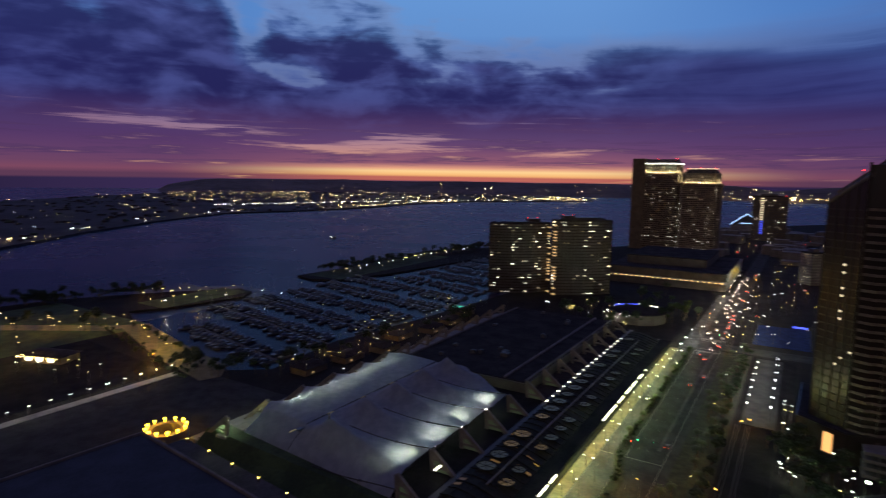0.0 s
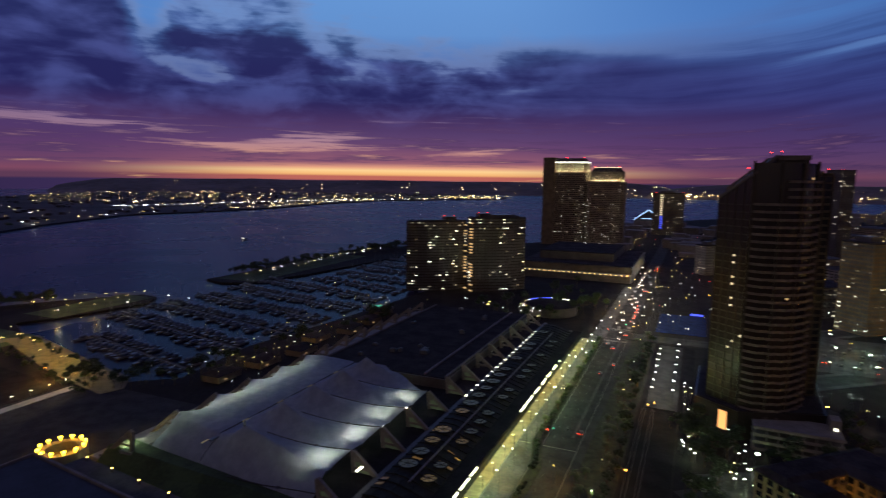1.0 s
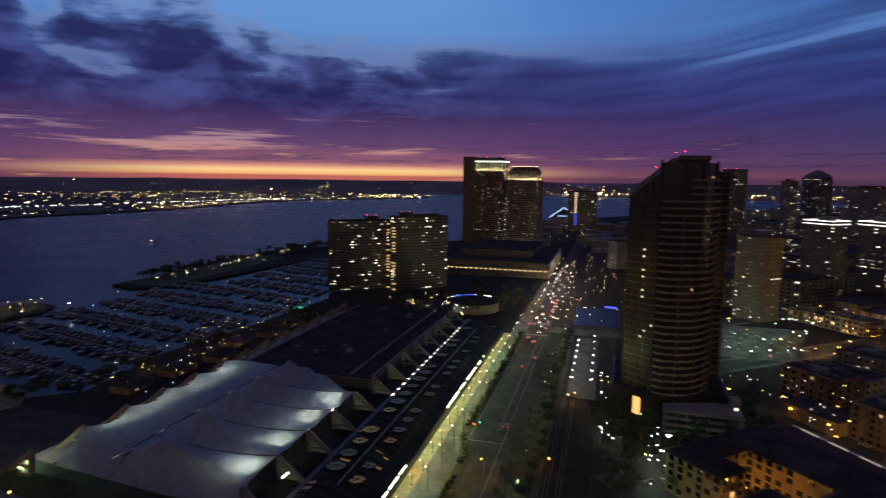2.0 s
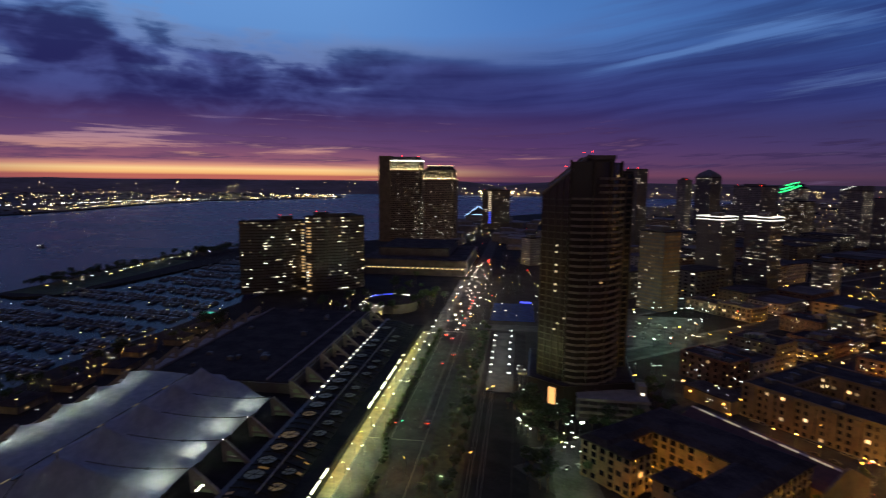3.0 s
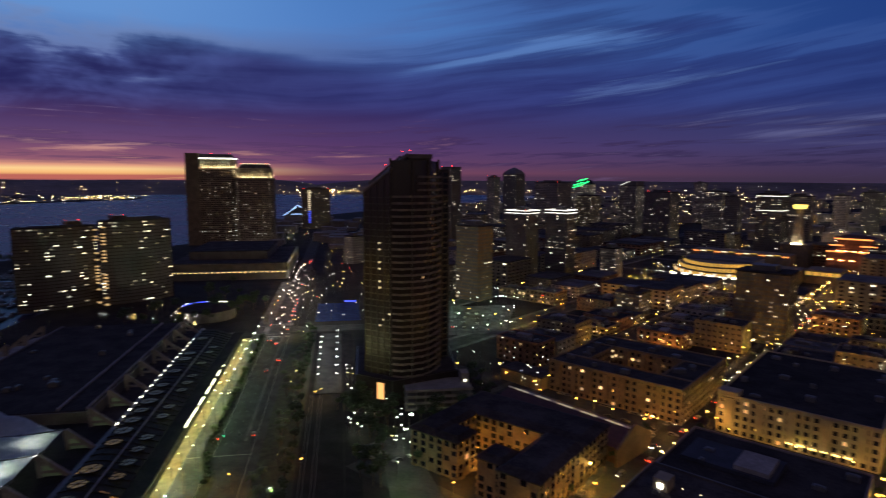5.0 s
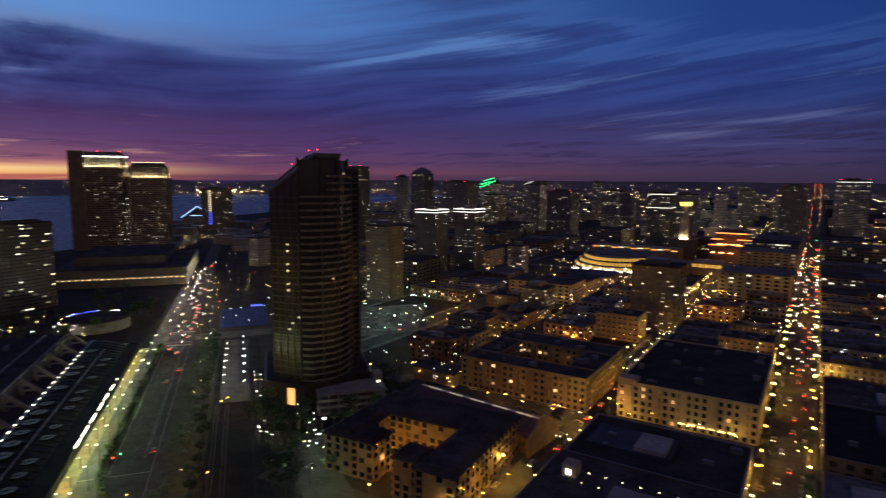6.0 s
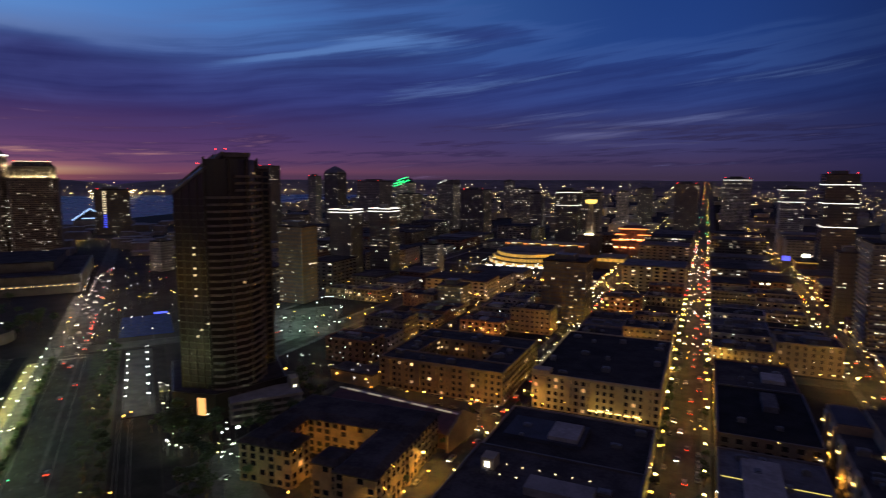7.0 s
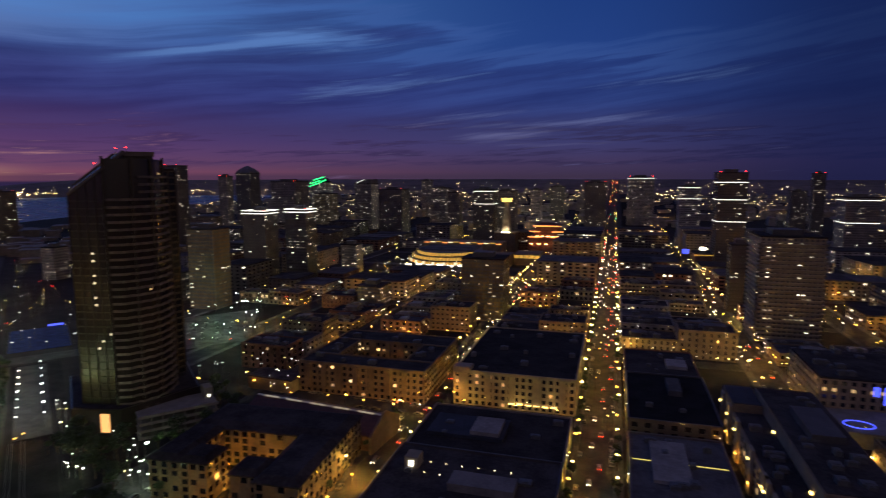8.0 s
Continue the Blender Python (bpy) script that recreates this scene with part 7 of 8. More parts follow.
# ---------------------------------------------------------------- marina, parks and the far shore
HULLS = []
for ln, bw in ((9, 2.9), (12, 3.6), (15, 4.3)):
    w = bw / 2
    hull = Mesh().prism([(-w * 0.8, -ln / 2), (w * 0.8, -ln / 2), (w, 0), (w * 0.7, ln * 0.3), (0, ln / 2), (-w * 0.7, ln * 0.3), (-w, 0)], -1.7, -0.5,
                        [(-w * 0.9, -ln / 2), (w * 0.9, -ln / 2), (w * 1.1, 0), (w * 0.85, ln * 0.32), (0, ln * 0.56), (-w * 0.85, ln * 0.32), (-w * 1.1, 0)])
    cabin = Mesh().prism([(-w * 0.7, -ln * 0.3), (w * 0.7, -ln * 0.3), (w * 0.6, ln * 0.18), (-w * 0.6, ln * 0.18)], -0.5, 0.7,
                         [(-w * 0.6, -ln * 0.26), (w * 0.6, -ln * 0.26), (w * 0.45, ln * 0.1), (-w * 0.45, ln * 0.1)])
    mast = Mesh().tube((0, ln * 0.05, -0.5), (0, ln * 0.05, ln * 1.15), 0.09, 0.05, 5).beam((0, ln * 0.05, 1.3), (0, -ln * 0.38, 1.4), 0.18, 0.3)
    HULLS.append((hull.data("hull", M_HULL), cabin.data("cabin", M_CABIN), mast.data("mast", M_MAST), hull, cabin, mast))

mr = random.Random(41)
far_fleet = Mesh()
fleet_count = 0
for k in range(13):
    u_near = 256 + 46 * k
    v0, v1 = -284 + 0.02 * u_near, -446 if k < 6 else -400
    if k == 0:
        v1 = -400
    slope = -0.22
    dock = Mesh()
    dock.beam((v0, u_near, -1.4), (v1, u_near + slope * (v1 - v0), -1.4), 2.4, 0.5)
    n = int((v0 - v1) / 6.2)
    for q in range(n):
        f = (q + 0.5) / n
        v, u = v0 + (v1 - v0) * f, u_near + slope * (v1 - v0) * f
        for s in (-1, 1):
            if q % 2 == 0:
                dock.beam((v + 2.9, u + s * 1, -1.4), (v + 2.9, u + s * 12, -1.4), 0.9, 0.4)
            if mr.random() < 0.16:
                continue
            size = mr.randrange(3)
            ln = (9, 12, 15)[size]
            m = hb(v + mr.uniform(-0.6, 0.6), u + s * (ln / 2 + mr.uniform(1.8, 3.6)), 0, (0 if s > 0 else 180) + mr.choice((0, 0, 180)) + mr.uniform(-4, 4))
            if fleet_count < 150 and k < 6:
                fleet_count += 1
                b = new("boat", HULLS[size][0])
                b.matrix_world = m
                tagged(b, "moored white pleasure boat with a tall mast" if mr.random() < 0.6 else "moored white motor boat under a canvas cover", "boat", "marina boats")
                part("cabin", HULLS[size][1], M_CABIN, b)
                if "mast" in b["label"]:
                    part("mast", HULLS[size][2], M_MAST, b)
            else:
                for src in HULLS[size][3:5] + ((HULLS[size][5],) if mr.random() < 0.6 else ()):
                    i0 = len(far_fleet.v)
                    far_fleet.v += [tuple(m @ Vector(p)) for p in src.v]
                    far_fleet.f += [tuple(i + i0 for i in f_) for f_ in src.f]
    ob = part("dock", dock, M_DOCK)
    ob.matrix_world = HARBOR
    tagged(ob, "long floating marina dock with finger piers", "dock", "docks")
ob = part("moored_boats", far_fleet, M_HULL, kind="stuff")
tagged(ob, "rows of further moored boats in the marina", "boats")
for v, u in ((-462, 300), (-440, 345), (-432, 380)):
    x, y = wpos(v, u)
    lamp(x, y, L_WHITE, 8, 0, 0.6, 1200, "bright white lamp at a dock end")

ferry = thing("ferry_boat", hb(-760, 840, -2, 60), "small lit ferry boat crossing the bay", "boat")
part("hull", Mesh().prism([(-3, -10), (3, -10), (3.4, 4), (0, 12), (-3.4, 4)], 0, 1.8), M_HULL, ferry)
part("deckhouse", Mesh().box(-2.6, 2.6, -8, 4, 1.8, 4.4), M_HULL, ferry)
part("deck_light", Mesh().box(-2.7, 2.7, -6, 3, 2.6, 3.4), L_SIGNWHITE, ferry)


def grove(rows, n, seed, spread, scale=1.0):
    rng = random.Random(seed)
    for k in range(n):
        f = rng.random() * (len(rows) - 1)
        i = min(int(f), len(rows) - 2)
        f -= i
        v = rows[i][0] + (rows[i + 1][0] - rows[i][0]) * f + rng.uniform(-spread, spread)
        u = rows[i][1] + (rows[i + 1][1] - rows[i][1]) * f + rng.uniform(-spread, spread)
        x, y = wpos(v, u)
        tree(x, y, None, scale * rng.uniform(0.8, 1.4), 0, "dark park tree by the water", "park trees")


grove([(-486, 520), (-474, 640), (-462, 780), (-425, 880)], 190, 1, 9, 0.8)
grove([(-566, 255), (-548, 310), (-530, 340)], 70, 2, 9, 0.7)
grove([(-600, 170), (-585, 230), (-560, 262)], 90, 3, 12, 0.7)
grove([(-560, 170), (-500, 205), (-450, 235)], 18, 13, 16, 0.8)
grove([(-320, 205), (-300, 214), (-264, 226), (-256, 270), (-246, 330), (-232, 400), (-230, 420)], 60, 4, 8, 0.8)
grove([(-150, 470), (-110, 500), (-90, 540), (-130, 600)], 34, 5, 24, 1.0)
grove([(5, 210), (14, 262), (2, 285), (14, 240)], 40, 6, 9, 0.8)
grove([(30, 222), (42, 262), (66, 282), (72, 320)], 34, 16, 8, 0.75)
pk = random.Random(8)
strip("lawn_point", -505, -466, 300, 392, 0, 0.1, M_GRASS, "dim lawn on the park point")
strip("lawn_spit", -492, -440, 500, 740, 0, 0.1, M_GRASS, "dark lawn on the tree-lined spit")
for k in range(12):
    lamp_hb(-524 + 5.0 * k, 318 + 6.2 * k, L_YELLOW, 5, 0, 0.3, 1100 if k % 3 == 0 else 0, "yellow lamp beside a park path")
for k in range(9):
    lamp_hb(-478 + 2.5 * k, 296 + 9.5 * k, L_YELLOW, 5, 0, 0.28, 900 if k % 3 == 1 else 0, "yellow lamp beside a park path")
for k in range(26):
    lamp_hb(-444 + pk.uniform(-14, 4), 505 + 12 * k, L_WHITE if k % 2 else L_YELLOW, 5, 0, 0.42, 0, "lamp among the trees of the spit")
for k in range(24):
    lamp_hb(-420 - 110 * pk.random(), 130 + 120 * pk.random(), L_YELLOW, 5, 0, 0.3, 900 if k % 4 == 0 else 0, "yellow lamp in the park")
for k in range(12):
    lamp_hb(-309.5, 100 + 9.3 * k, L_WHITE, 5, 0, 0.34, 300, "white promenade lamp beside the service road")
for k in range(11):
    f = k / 10
    lamp_hb(-440 + 125 * f, 250 - 30 * f + pk.uniform(-4, 4), L_YELLOW, 5, 0, 0.24, 700 if k % 2 else 0, "warm lamp on the marina path")
lamp_hb(-330, 204, L_SODIUM, 8, 0, 0.3, 14000, "orange lamp on the marina path")
for k in range(26):
    u = 232 + 9.5 * k
    lamp_hb(-248 + pk.uniform(-12, 10), u, pk.choice((L_WHITE, L_SODIUM, L_YELLOW, L_YELLOW)), 5, 0, pk.uniform(0.12, 0.2), 0, "small lamp along the marina walk")
for k in range(7):
    v, u = -242 + pk.uniform(-8, 8), 250 + 30 * k
    m = thing("marina_pavilion", hb(v, u), "low waterfront pavilion with a lit front", "building", "pavilions")
    part("wall", Mesh().box(-6, 6, -9, 9, 0, 4), M_STUCCO, m)
    part("roof", Mesh().prism(rect(14, 20), 4, 6, rect(4, 10)), M_ROOF, m)
    part("front_light", Mesh().box(6.02, 6.2, -4, -2.6, 1, 1.8), L_WIN, m)
for k in range(70):
    far_lamp(*wpos(pk.uniform(-282, -214), pk.uniform(232, 470)), pk.choice((L_WHITE, L_YELLOW, L_YELLOW, L_SODIUM)), pk.uniform(0.1, 0.2))
for k in range(7):
    lamp_hb(-246 + pk.uniform(-12, 10), 245 + 30 * k, L_YELLOW if k % 2 else L_SODIUM, 5, 0, 0.16, 600, "warm lamp beside the marina walk")
tealm = thing("pool_deck", hb(-256, 449), "round hotel pool deck lit in teal green", "pool")
part("deck", Mesh().prism([(15 * math.cos(6.28318 * k / 20), 11 * math.sin(6.28318 * k / 20)) for k in range(20)], 0, 1.2), M_CONCRETE, tealm)
part("pool", Mesh().prism([(8 * math.cos(6.28318 * k / 20), 5.5 * math.sin(6.28318 * k / 20)) for k in range(20)], 1.2, 1.3), L_TEAL, tealm, "teal-lit pool water")
drum = thing("round_pavilion", hb(-112, 500), "round restaurant pavilion with a blue light ring", "building")
part("wall", Mesh().prism([(22 * math.cos(6.28318 * k / 24), 22 * math.sin(6.28318 * k / 24)) for k in range(24)], 0, 8), M_DARKWALL, drum)
part("roof", Mesh().prism([(23 * math.cos(6.28318 * k / 24), 23 * math.sin(6.28318 * k / 24)) for k in range(24)], 8, 11, [(8 * math.cos(6.28318 * k / 24), 8 * math.sin(6.28318 * k / 24)) for k in range(24)]), M_ROOF, drum)
for k in range(7):
    a, b = radians(60 + 14 * k), radians(60 + 14 * (k + 1))
    part("ring_light", Mesh().beam((22.6 * math.cos(a), 22.6 * math.sin(a), 8.4), (22.6 * math.cos(b), 22.6 * math.sin(b), 8.4), 0.8), L_BLUE if k > 2 else L_SIGNWHITE, drum)
for k in range(10):
    lamp_hb(-135 + pk.uniform(-14, 30), 470 + pk.uniform(-14, 20), L_WHITE, 5, 0, 0.3, 0, "white lamp on the forecourt")

for k in range(9):
    a = radians(120 + 17 * k)
    lamp_hb(-112 + 25 * math.cos(a), 500 + 25 * math.sin(a), L_WHITE if k % 3 else L_SODIUM, 5, 0, 0.3, 900 if k % 3 == 1 else 0, "lamp on the forecourt of the round pavilion")

# plaza with blue light put into its surface colour, and green-lit car park
plaza_b = thing("blue_plaza", hb(-6, 505), "plaza coloured blue for its blue light, behind a fence", "court")
part("surface", Mesh().box(-18, 18, -34, 34, 0, 0.15), M_BLUEPLAZA, plaza_b)
for k in range(8):
    part("fence_post", Mesh().tube((-18, -34 + 9.7 * k, 0.15), (-18, -34 + 9.7 * k, 4), 0.08, 0.08), M_POLE, plaza_b)
    part("fence_post", Mesh().tube((18, -34 + 9.7 * k, 0.15), (18, -34 + 9.7 * k, 4), 0.08, 0.08), M_POLE, plaza_b)
part("blue_strip_light", Mesh().box(6, 16, 33.5, 34, 1, 2.4), L_BLUE, plaza_b)
for v, u in ((-22, 470), (14, 474), (-22, 540), (14, 540)):
    lamp_hb(v, u, L_WHITE, 8, 0, 0.3, 900, "white floodlight beside the blue plaza")
lot = Mesh().prism([(-350, 379), (-286, 305), (-250, 352), (-300, 438)], 0, 0.12)
structure("pavement_car_park", lot, M_LOT, "open car park under greenish lamps")
for x, y in ((-318, 372), (-290, 345), (-300, 400), (-272, 352)):
    lamp(x, y, L_CARPARK, 10, 0, 0.5, 6500, "tall green-white car park lamp")
for k in range(30):
    f = lg.random()
    ax, ay, bx, by = lg.choice(((-352, 380, -302, 440), (-286, 300, -350, 376), (-250, 350, -300, 440), (-286, 300, -248, 350)))
    far_lamp(ax + (bx - ax) * f + lg.uniform(-5, 5), ay + (by - ay) * f + lg.uniform(-5, 5), lg.choice((L_WHITE, L_WHITE, L_CARPARK)), lg.uniform(0.25, 0.5))
for k in range(26):
    car(-318 + 9 * (k % 7) + lg.uniform(-2, 2), 345 + 17 * (k // 7) + 4 * (k % 7) - 20, 40, lg.random() < 0.1)
for k in range(10):
    x, y = -184 + 5.5 * k, 150 + 3.5 * k
    car(x + lg.uniform(-3, 3), y + lg.uniform(-6, 6), lg.uniform(0, 360), False)
# lamps among the trees at the foot of the dark tower, and along the hotel front
for k in range(40):
    x, y = wpos(lg.uniform(-1.5, 3.4) if k % 3 == 1 else lg.uniform(2, 26), lg.uniform(250, 345) if k % 3 == 1 else lg.uniform(232, 283))
    lamp(x, y, lg.choice((L_WHITE, L_WHITE, L_WHITE, L_GREENISH, L_YELLOW)), lg.choice((5, 5, 8)), lg.uniform(0, 360), lg.uniform(0.2, 0.36), 500 if k % 5 == 2 else 0, "white garden lamp among the trees by the tower")
for k in range(22):
    x, y = -236 + 66 * lg.random(), 232 + 60 * lg.random()
    lamp(x, y, lg.choice((L_WHITE, L_WHITE, L_YELLOW)), 5, lg.uniform(0, 360), lg.uniform(0.14, 0.26), 0, "small white lamp behind the tower")
for x, y in ((-70, 270), (-44, 270), (-24, 270), (-79.5, 300)):
    lamp(x, y, L_YELLOW, 5, 90, 0.4, 1500, "yellow lamp in front of the cream hotel")
structure("pavement_plaza", Mesh().prism([(5, 243), (13, 226), (14, 190), (34, 186), (29, 226), (32, 257), (20, 252)], 0, 0.12), M_LOT, "grey plaza paving beside the tower", HARBOR)
for v, u in ((15, 240), (17, 212)):
    x, y = wpos(v, u)
    lamp(x, y, L_GREENISH, 8, 0, 0.2, 1600, "plaza lamp with a green-white head")

# small buildings, trees and lights of the far shore and the outer town
fr = random.Random(51)


def inside(p, poly):
    hit = False
    for (ax, ay), (bx, by) in zip(poly, poly[1:] + poly[:1]):
        if (ay > p[1]) != (by > p[1]) and p[0] < (bx - ax) * (p[1] - ay) / (by - ay) + ax:
            hit = not hit
    return hit


houses, dots, clumps = Mesh(), Mesh(), Mesh()
made = 0
while made < 1500:
    v, u = fr.uniform(-3400, -980), fr.uniform(0, 3900)
    if not inside((v, u), FAR):
        continue
    made += 1
    x, y = wpos(v, u)
    w, h = fr.uniform(8, 22), fr.uniform(3, 6.5)
    if made % 2:
        houses.box(x - w / 2, x + w / 2, y - w / 3, y + w / 3, 1.5, 1.5 + h)
    else:
        if made % 4 == 0:
            clumps.ball((x, y, 3), w * 0.35, 0.45, 7, 4)
    if made % (2 if u > 1500 else 6) == 0:
        s = fr.uniform(0.35, 0.8) * (0.45 + min(1.0, u / 2200))
        dots.box(x - s, x + s, y - s, y + s, h + 2.5, h + 2.5 + s)
    if made % 9 == 0 and u > 1500:
        s = fr.uniform(0.8, 1.6)
        dots.box(x - s, x + s, y - s, y + s, h + 4, h + 4 + s)
runway = Mesh()
for k in range(len(FAR) - 9):
    (va, ua), (vb, ub) = FAR[k], FAR[k + 1]
    for q in range(26):
        f = fr.random()
        x, y = wpos(va + (vb - va) * f - fr.uniform(6, 60), ua + (ub - ua) * f)
        s = fr.uniform(0.4, 0.95) * (0.7 + ua / 2500)
        if fr.random() < (0.9 if ua > 1600 else 0.5 if ua < 300 else 0.22):
            (dots if fr.random() < 0.6 or ua < 300 else runway).box(x - s, x + s, y - s, y + s, 5, 5 + s)
for n_, v0, v1, u0, u1 in ((60, -1330, -1010, 2900, 3480), (46, -1480, -1390, 1500, 2500), (26, -1200, -1030, 380, 500)):
    for _ in range(n_):
        x, y = wpos(fr.uniform(v0, v1), fr.uniform(u0, u1))
        s = fr.uniform(0.5, 1.0) * (0.5 + u0 / 2400)
        dots.box(x - s, x + s, y - s, y + s, 6, 6 + s)
for k in range(60):
    f = k / 59
    x, y = wpos(-1780 + 320 * f + fr.uniform(-14, 14), 1360 + 1150 * f)
    s = fr.uniform(0.9, 2.0)
    runway.box(x - s, x + s, y - s, y + s, 8, 8 + s)
for k in range(34):
    x, y = wpos(fr.uniform(-1900, -1250), fr.uniform(330, 1300))
    s = fr.uniform(0.35, 0.8)
    (runway if k % 2 else dots).box(x - s, x + s, y - s, y + s, 7, 7 + s)
for k in range(46):
    x, y = wpos(fr.uniform(-1620, -1460), fr.uniform(280, 520))
    s = fr.uniform(0.6, 1.2)
    runway.box(x - s, x + s, y - s, y + s, 8, 8 + s)
tagged(part("far_houses", houses, M_FARLAND, kind="stuff"), "low dark houses on the far shore", "houses")
tagged(part("far_trees", clumps, M_LEAF, kind="stuff"), "dark tree clumps on the far shore", "trees")
tagged(part("far_lights", dots, L_FARDOT, kind="stuff"), "scattered warm lights on the far shore", "lights")
tagged(part("airfield_lights", runway, L_WHITEDOT, kind="stuff"), "dense line of white airfield lights", "lights")
hl = Mesh()
for k in range(520):
    a = radians(fr.uniform(-34, 100))
    if 56 < math.degrees(a) < 100 and fr.random() < 0.5:
        continue
    r = fr.uniform(4060, 4480)
    z = (r - 4000) / 450 * 62 + 6
    s = fr.uniform(0.7, 1.7)
    hl.box(-math.sin(a) * r - s, -math.sin(a) * r + s, math.cos(a) * r - s, math.cos(a) * r + s, z, z + s)
for k in range(60):
    a, r = radians(fr.uniform(44, 60)), fr.uniform(4030, 4160)
    s = fr.uniform(1.4, 3.6)
    hl.box(-math.sin(a) * r - s, -math.sin(a) * r + s, math.cos(a) * r - s, math.cos(a) * r + s, 8 + (r - 4030) * 0.13, 8 + (r - 4030) * 0.13 + s)
for k in range(170):
    a, r = radians(fr.uniform(-12, 46)), fr.uniform(4030, 4170)
    s = fr.uniform(0.8, 2.0)
    hl.box(-math.sin(a) * r - s, -math.sin(a) * r + s, math.cos(a) * r - s, math.cos(a) * r + s, 8 + (r - 4030) * 0.13, 8 + (r - 4030) * 0.13 + s)
tagged(part("hill_lights", hl, L_FARDOT, kind="stuff"), "scattered lights on the far hills", "lights")
town, tdots, tred = Mesh(), Mesh(), Mesh()
for k in range(90):
    x, y = wpos(fr.uniform(-150, 90), fr.uniform(930, 1600))
    w, d, h = fr.uniform(14, 34), fr.uniform(14, 34), fr.uniform(5, 16)
    if abs(-70 - (INV @ Vector((x, y, 0))).x) > 34:
        town.prism([(x + a * w - b * d, y + a * w + b * d) for a, b in ((-0.4, -0.4), (0.4, -0.4), (0.4, 0.4), (-0.4, 0.4))], 0, h)
for k in range(1500):
    x, y = fr.uniform(-1500, 2200), fr.uniform(900, 3600)
    v, u = (INV @ Vector((x, y, 0))).xy
    if v < 120 or not inside((v, u), SHORE) or abs(x + 5) < 44 or (y < 1190 and -540 < x < 540):
        continue
    w, d, h = fr.uniform(14, 40), fr.uniform(14, 40), fr.uniform(6, 24)
    town.box(x - w / 2, x + w / 2, y - d / 2, y + d / 2, 0, h)
    for _ in range(2 if k % 2 else 1):
        s = fr.uniform(0.3, 0.75) * (0.6 + y / 2500)
        x += fr.uniform(-w, w)
        tdots.box(x - s, x + s, y - d / 2 - 3, y - d / 2 - 3 + s, h + 1, h + 1 + s)
tagged(part("outer_town", town, M_WALL, kind="stuff"), "dark low buildings of the outer town", "buildings")
tagged(part("outer_town_lights", tdots, L_FARDOT, kind="stuff"), "scattered lights of the outer town", "lights")

for k in range(46):
    f = fr.random()
    far_lamp(*wpos(-290 - 150 * f, 262 + 46 * fr.randrange(9) + 33 * f), fr.choice((L_WHITE, L_WHITE, L_YELLOW)), fr.uniform(0.1, 0.2))
# clipped shrubs and small trees beside the marina path
for k in range(64):
    f = k / 63
    x, y = wpos(-436 + 146 * f + fr.uniform(-4, 4), 247 - 36 * f + fr.choice((-11, 9)) + fr.uniform(-4, 4))
    if k % 5 == 0:
        tree(x, y, 2, 0.55, 0, "small dark tree beside the marina path", "park trees")
        continue
    s_ = new("shrub", SHRUB)
    s_.matrix_world = pose(x, y, 0.1, 0, 0, fr.uniform(0, 360))
    s_.scale = (1.6,) * 3
    tagged(s_, "rounded dark shrub beside the marina path", "shrub", "path shrubs")
for k in range(14):
    lamp_hb(-330 - 6 * k + fr.uniform(-3, 3), 190 - 3 * k + fr.uniform(-30, 6), fr.choice((L_WHITE, L_YELLOW)), 5, 0, 0.22, 0, "small lamp on the dark boat yard")
structure("pavement_boat_yard", Mesh().prism([(-430, 110), (-318, 110), (-312, 196), (-345, 206), (-420, 212)], 0, 0.09), M_BLACKROOF, "black asphalt boat yard by the promenade", HARBOR)
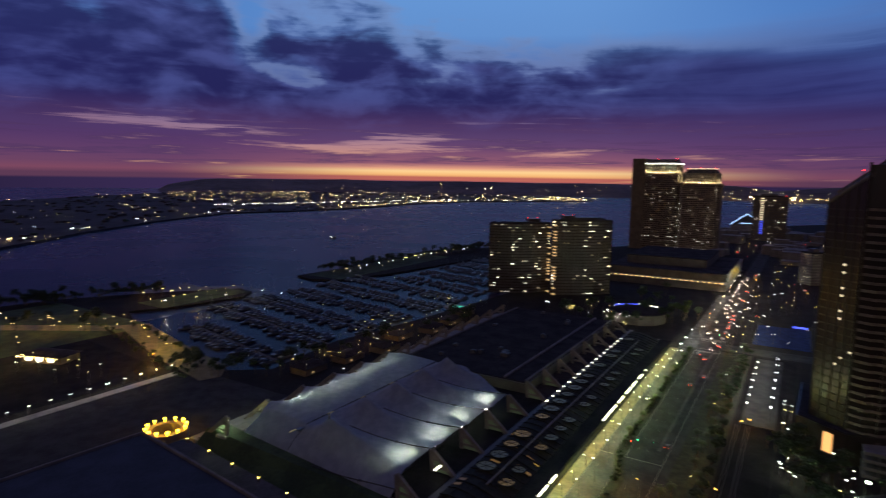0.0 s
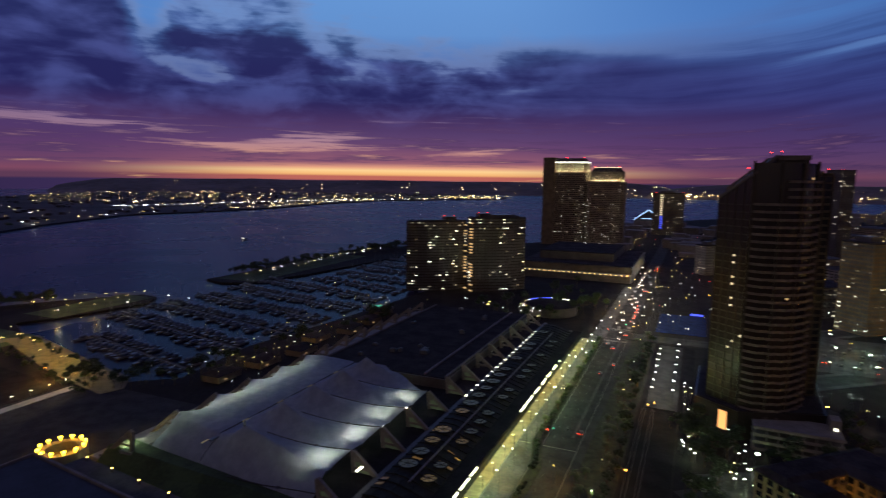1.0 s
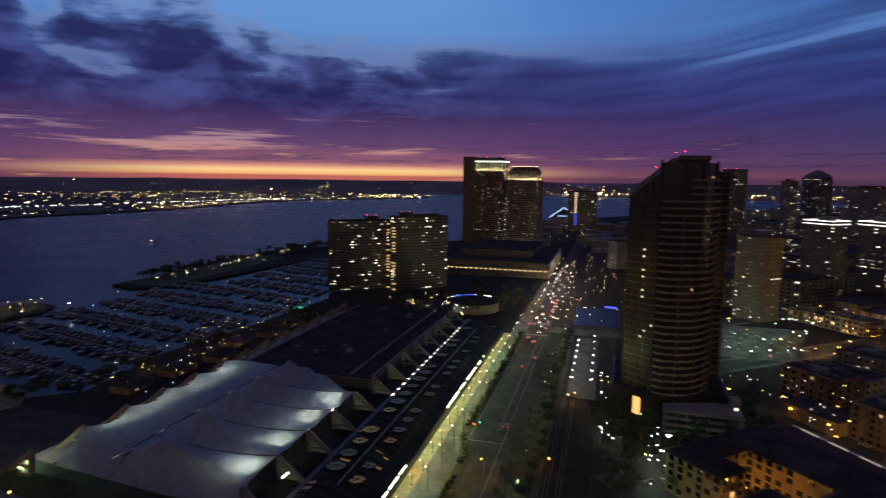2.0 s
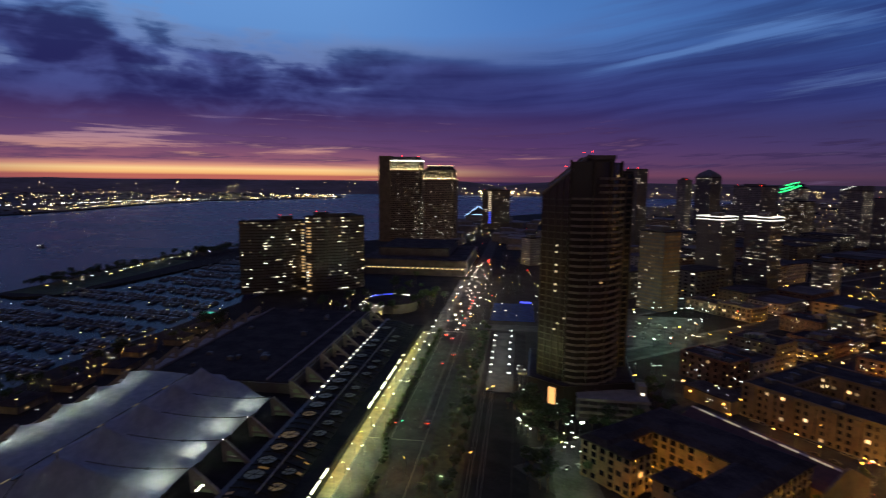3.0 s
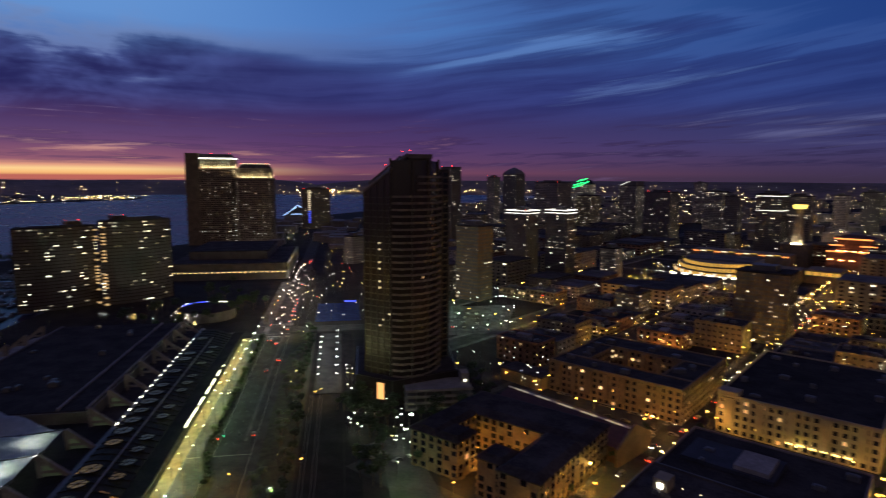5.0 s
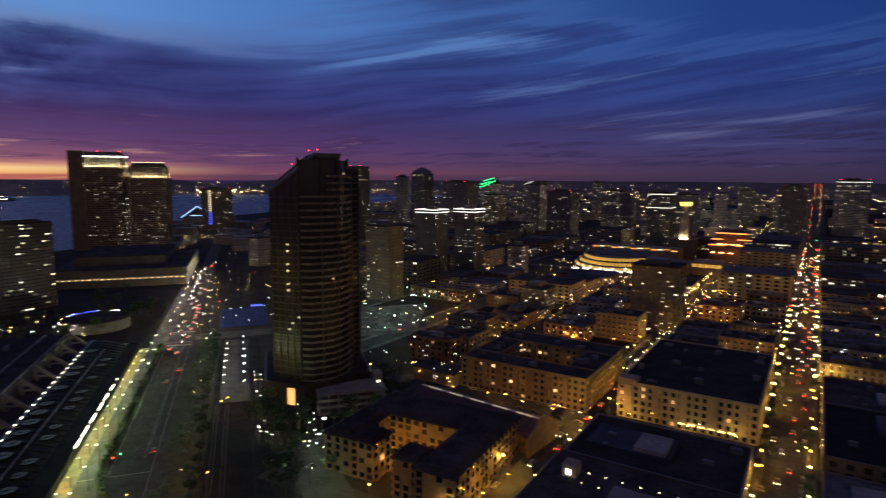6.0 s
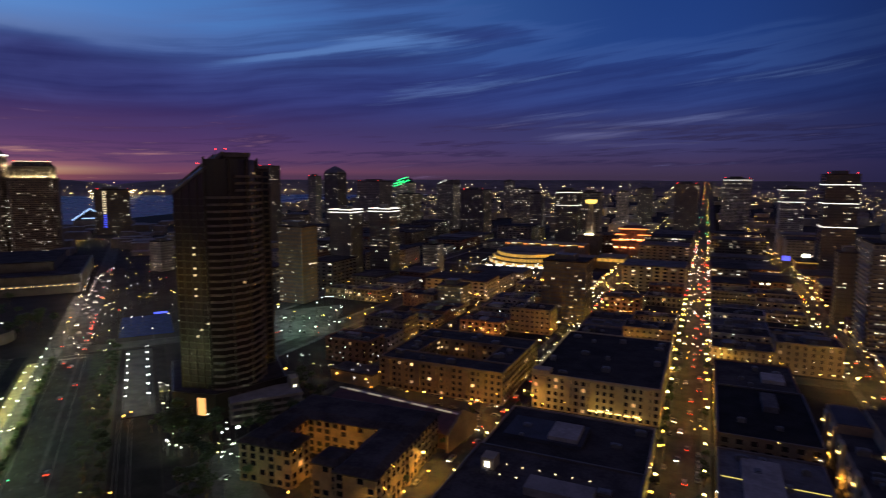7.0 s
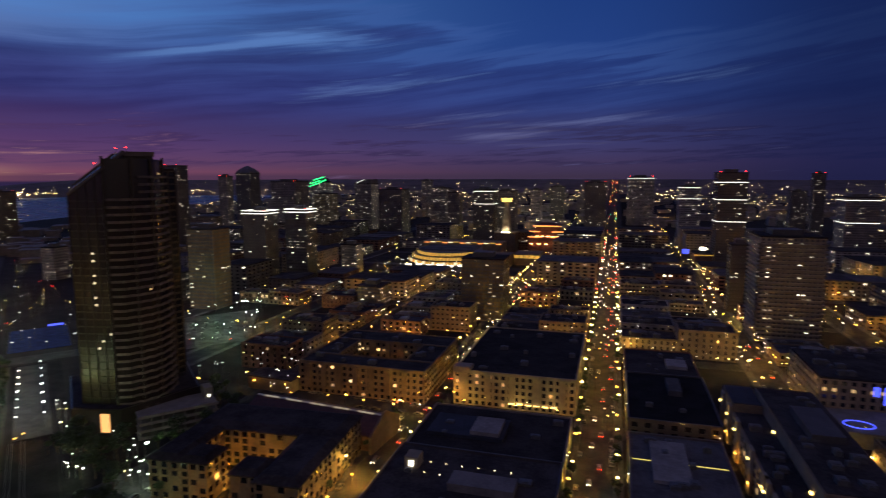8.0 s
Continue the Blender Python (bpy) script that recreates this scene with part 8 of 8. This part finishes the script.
# lit paths, kiosk and forecourt round the marina head
structure("pavement_marina_path", Mesh().prism([(-440, 246), (-428, 262), (-336, 238), (-292, 228), (-280, 214), (-284, 203), (-340, 214)], 0, 0.14), M_PATH, "tan sandy path round the marina head", HARBOR)
structure("pavement_park_path", Mesh().prism([(-560, 165), (-440, 246), (-428, 262), (-432, 232), (-560, 148)], 0, 0.13), M_PATH, "tan path through the dark park", HARBOR)
kiosk = thing("harbor_kiosk", hb(-392, 176, 0, 20), "low canteen building with a row of yellow bulbs", "building")
part("wall", Mesh().box(-14, 14, -7, 7, 0, 4.5), M_STUCCO, kiosk)
part("roof", Mesh().prism(rect(32, 17), 4.5, 6.5, rect(16, 3)), M_ROOF, kiosk)
for k in range(9):
    part("bulb_lamp", Mesh().ball((-14 + 3.5 * k, -9.2 - 0.03 * (k - 4) ** 2, 4.2), 0.35), L_YELLOW, kiosk)
for k in range(3):
    part("white_window", Mesh().box(-11 + 8 * k, -7 + 8 * k, -7.2, -7.02, 1.2, 3.0), L_SIGNWHITE, kiosk)
for v, u, pw in ((-440, 236, 3000), (-400, 240, 3000), (-360, 228, 3500), (-322, 222, 3500), (-500, 196, 2500), (-470, 214, 2500), (-392, 160, 2500), (-410, 150, 2000)):
    lamp_hb(v, u, L_YELLOW, 8, 0, 0.24, pw, "warm lamp beside the tan path")
lamp_hb(-207, 156, L_GREENISH, 10, 0, 0.5, 4500, "bright green-white lamp over the lawn strip")
for k in range(14):
    lamp_hb(-58 if k % 2 else -36, 446 + 17 * k, L_WHITE if k % 3 else L_YELLOW, 10, 0, 0.26, 2600, "tall road lamp beyond the crossing")
tagged(part("distant_cars", FAR_CARS["body"], M_CARPAINT, kind="stuff"), "cars of the distant traffic on the avenues", "cars")
tagged(part("distant_headlights", FAR_CARS["head"], L_HEAD, kind="stuff"), "white headlights of the distant traffic", "lights")
tagged(part("distant_tail_lights", FAR_CARS["tail"], L_TAIL, kind="stuff"), "red tail lights of the distant traffic", "lights")
tagged(part("distant_trunks", FAR_TRUNKS, M_BARK, kind="stuff"), "trunks of the further trees by the water", "trees")
tagged(part("distant_crowns", FAR_CROWNS, M_LEAF, kind="stuff"), "dark leafy crowns of the further trees", "trees")
tagged(part("distant_lamp_posts", FAR_POSTS, M_POLE, kind="stuff"), "thin dark posts of distant street lights", "posts")
for nm, (m, light) in FAR_HEADS.items():
    tagged(part("distant_street_lights", m, light, kind="stuff"), "rows of distant street lights above the avenues", "lights")
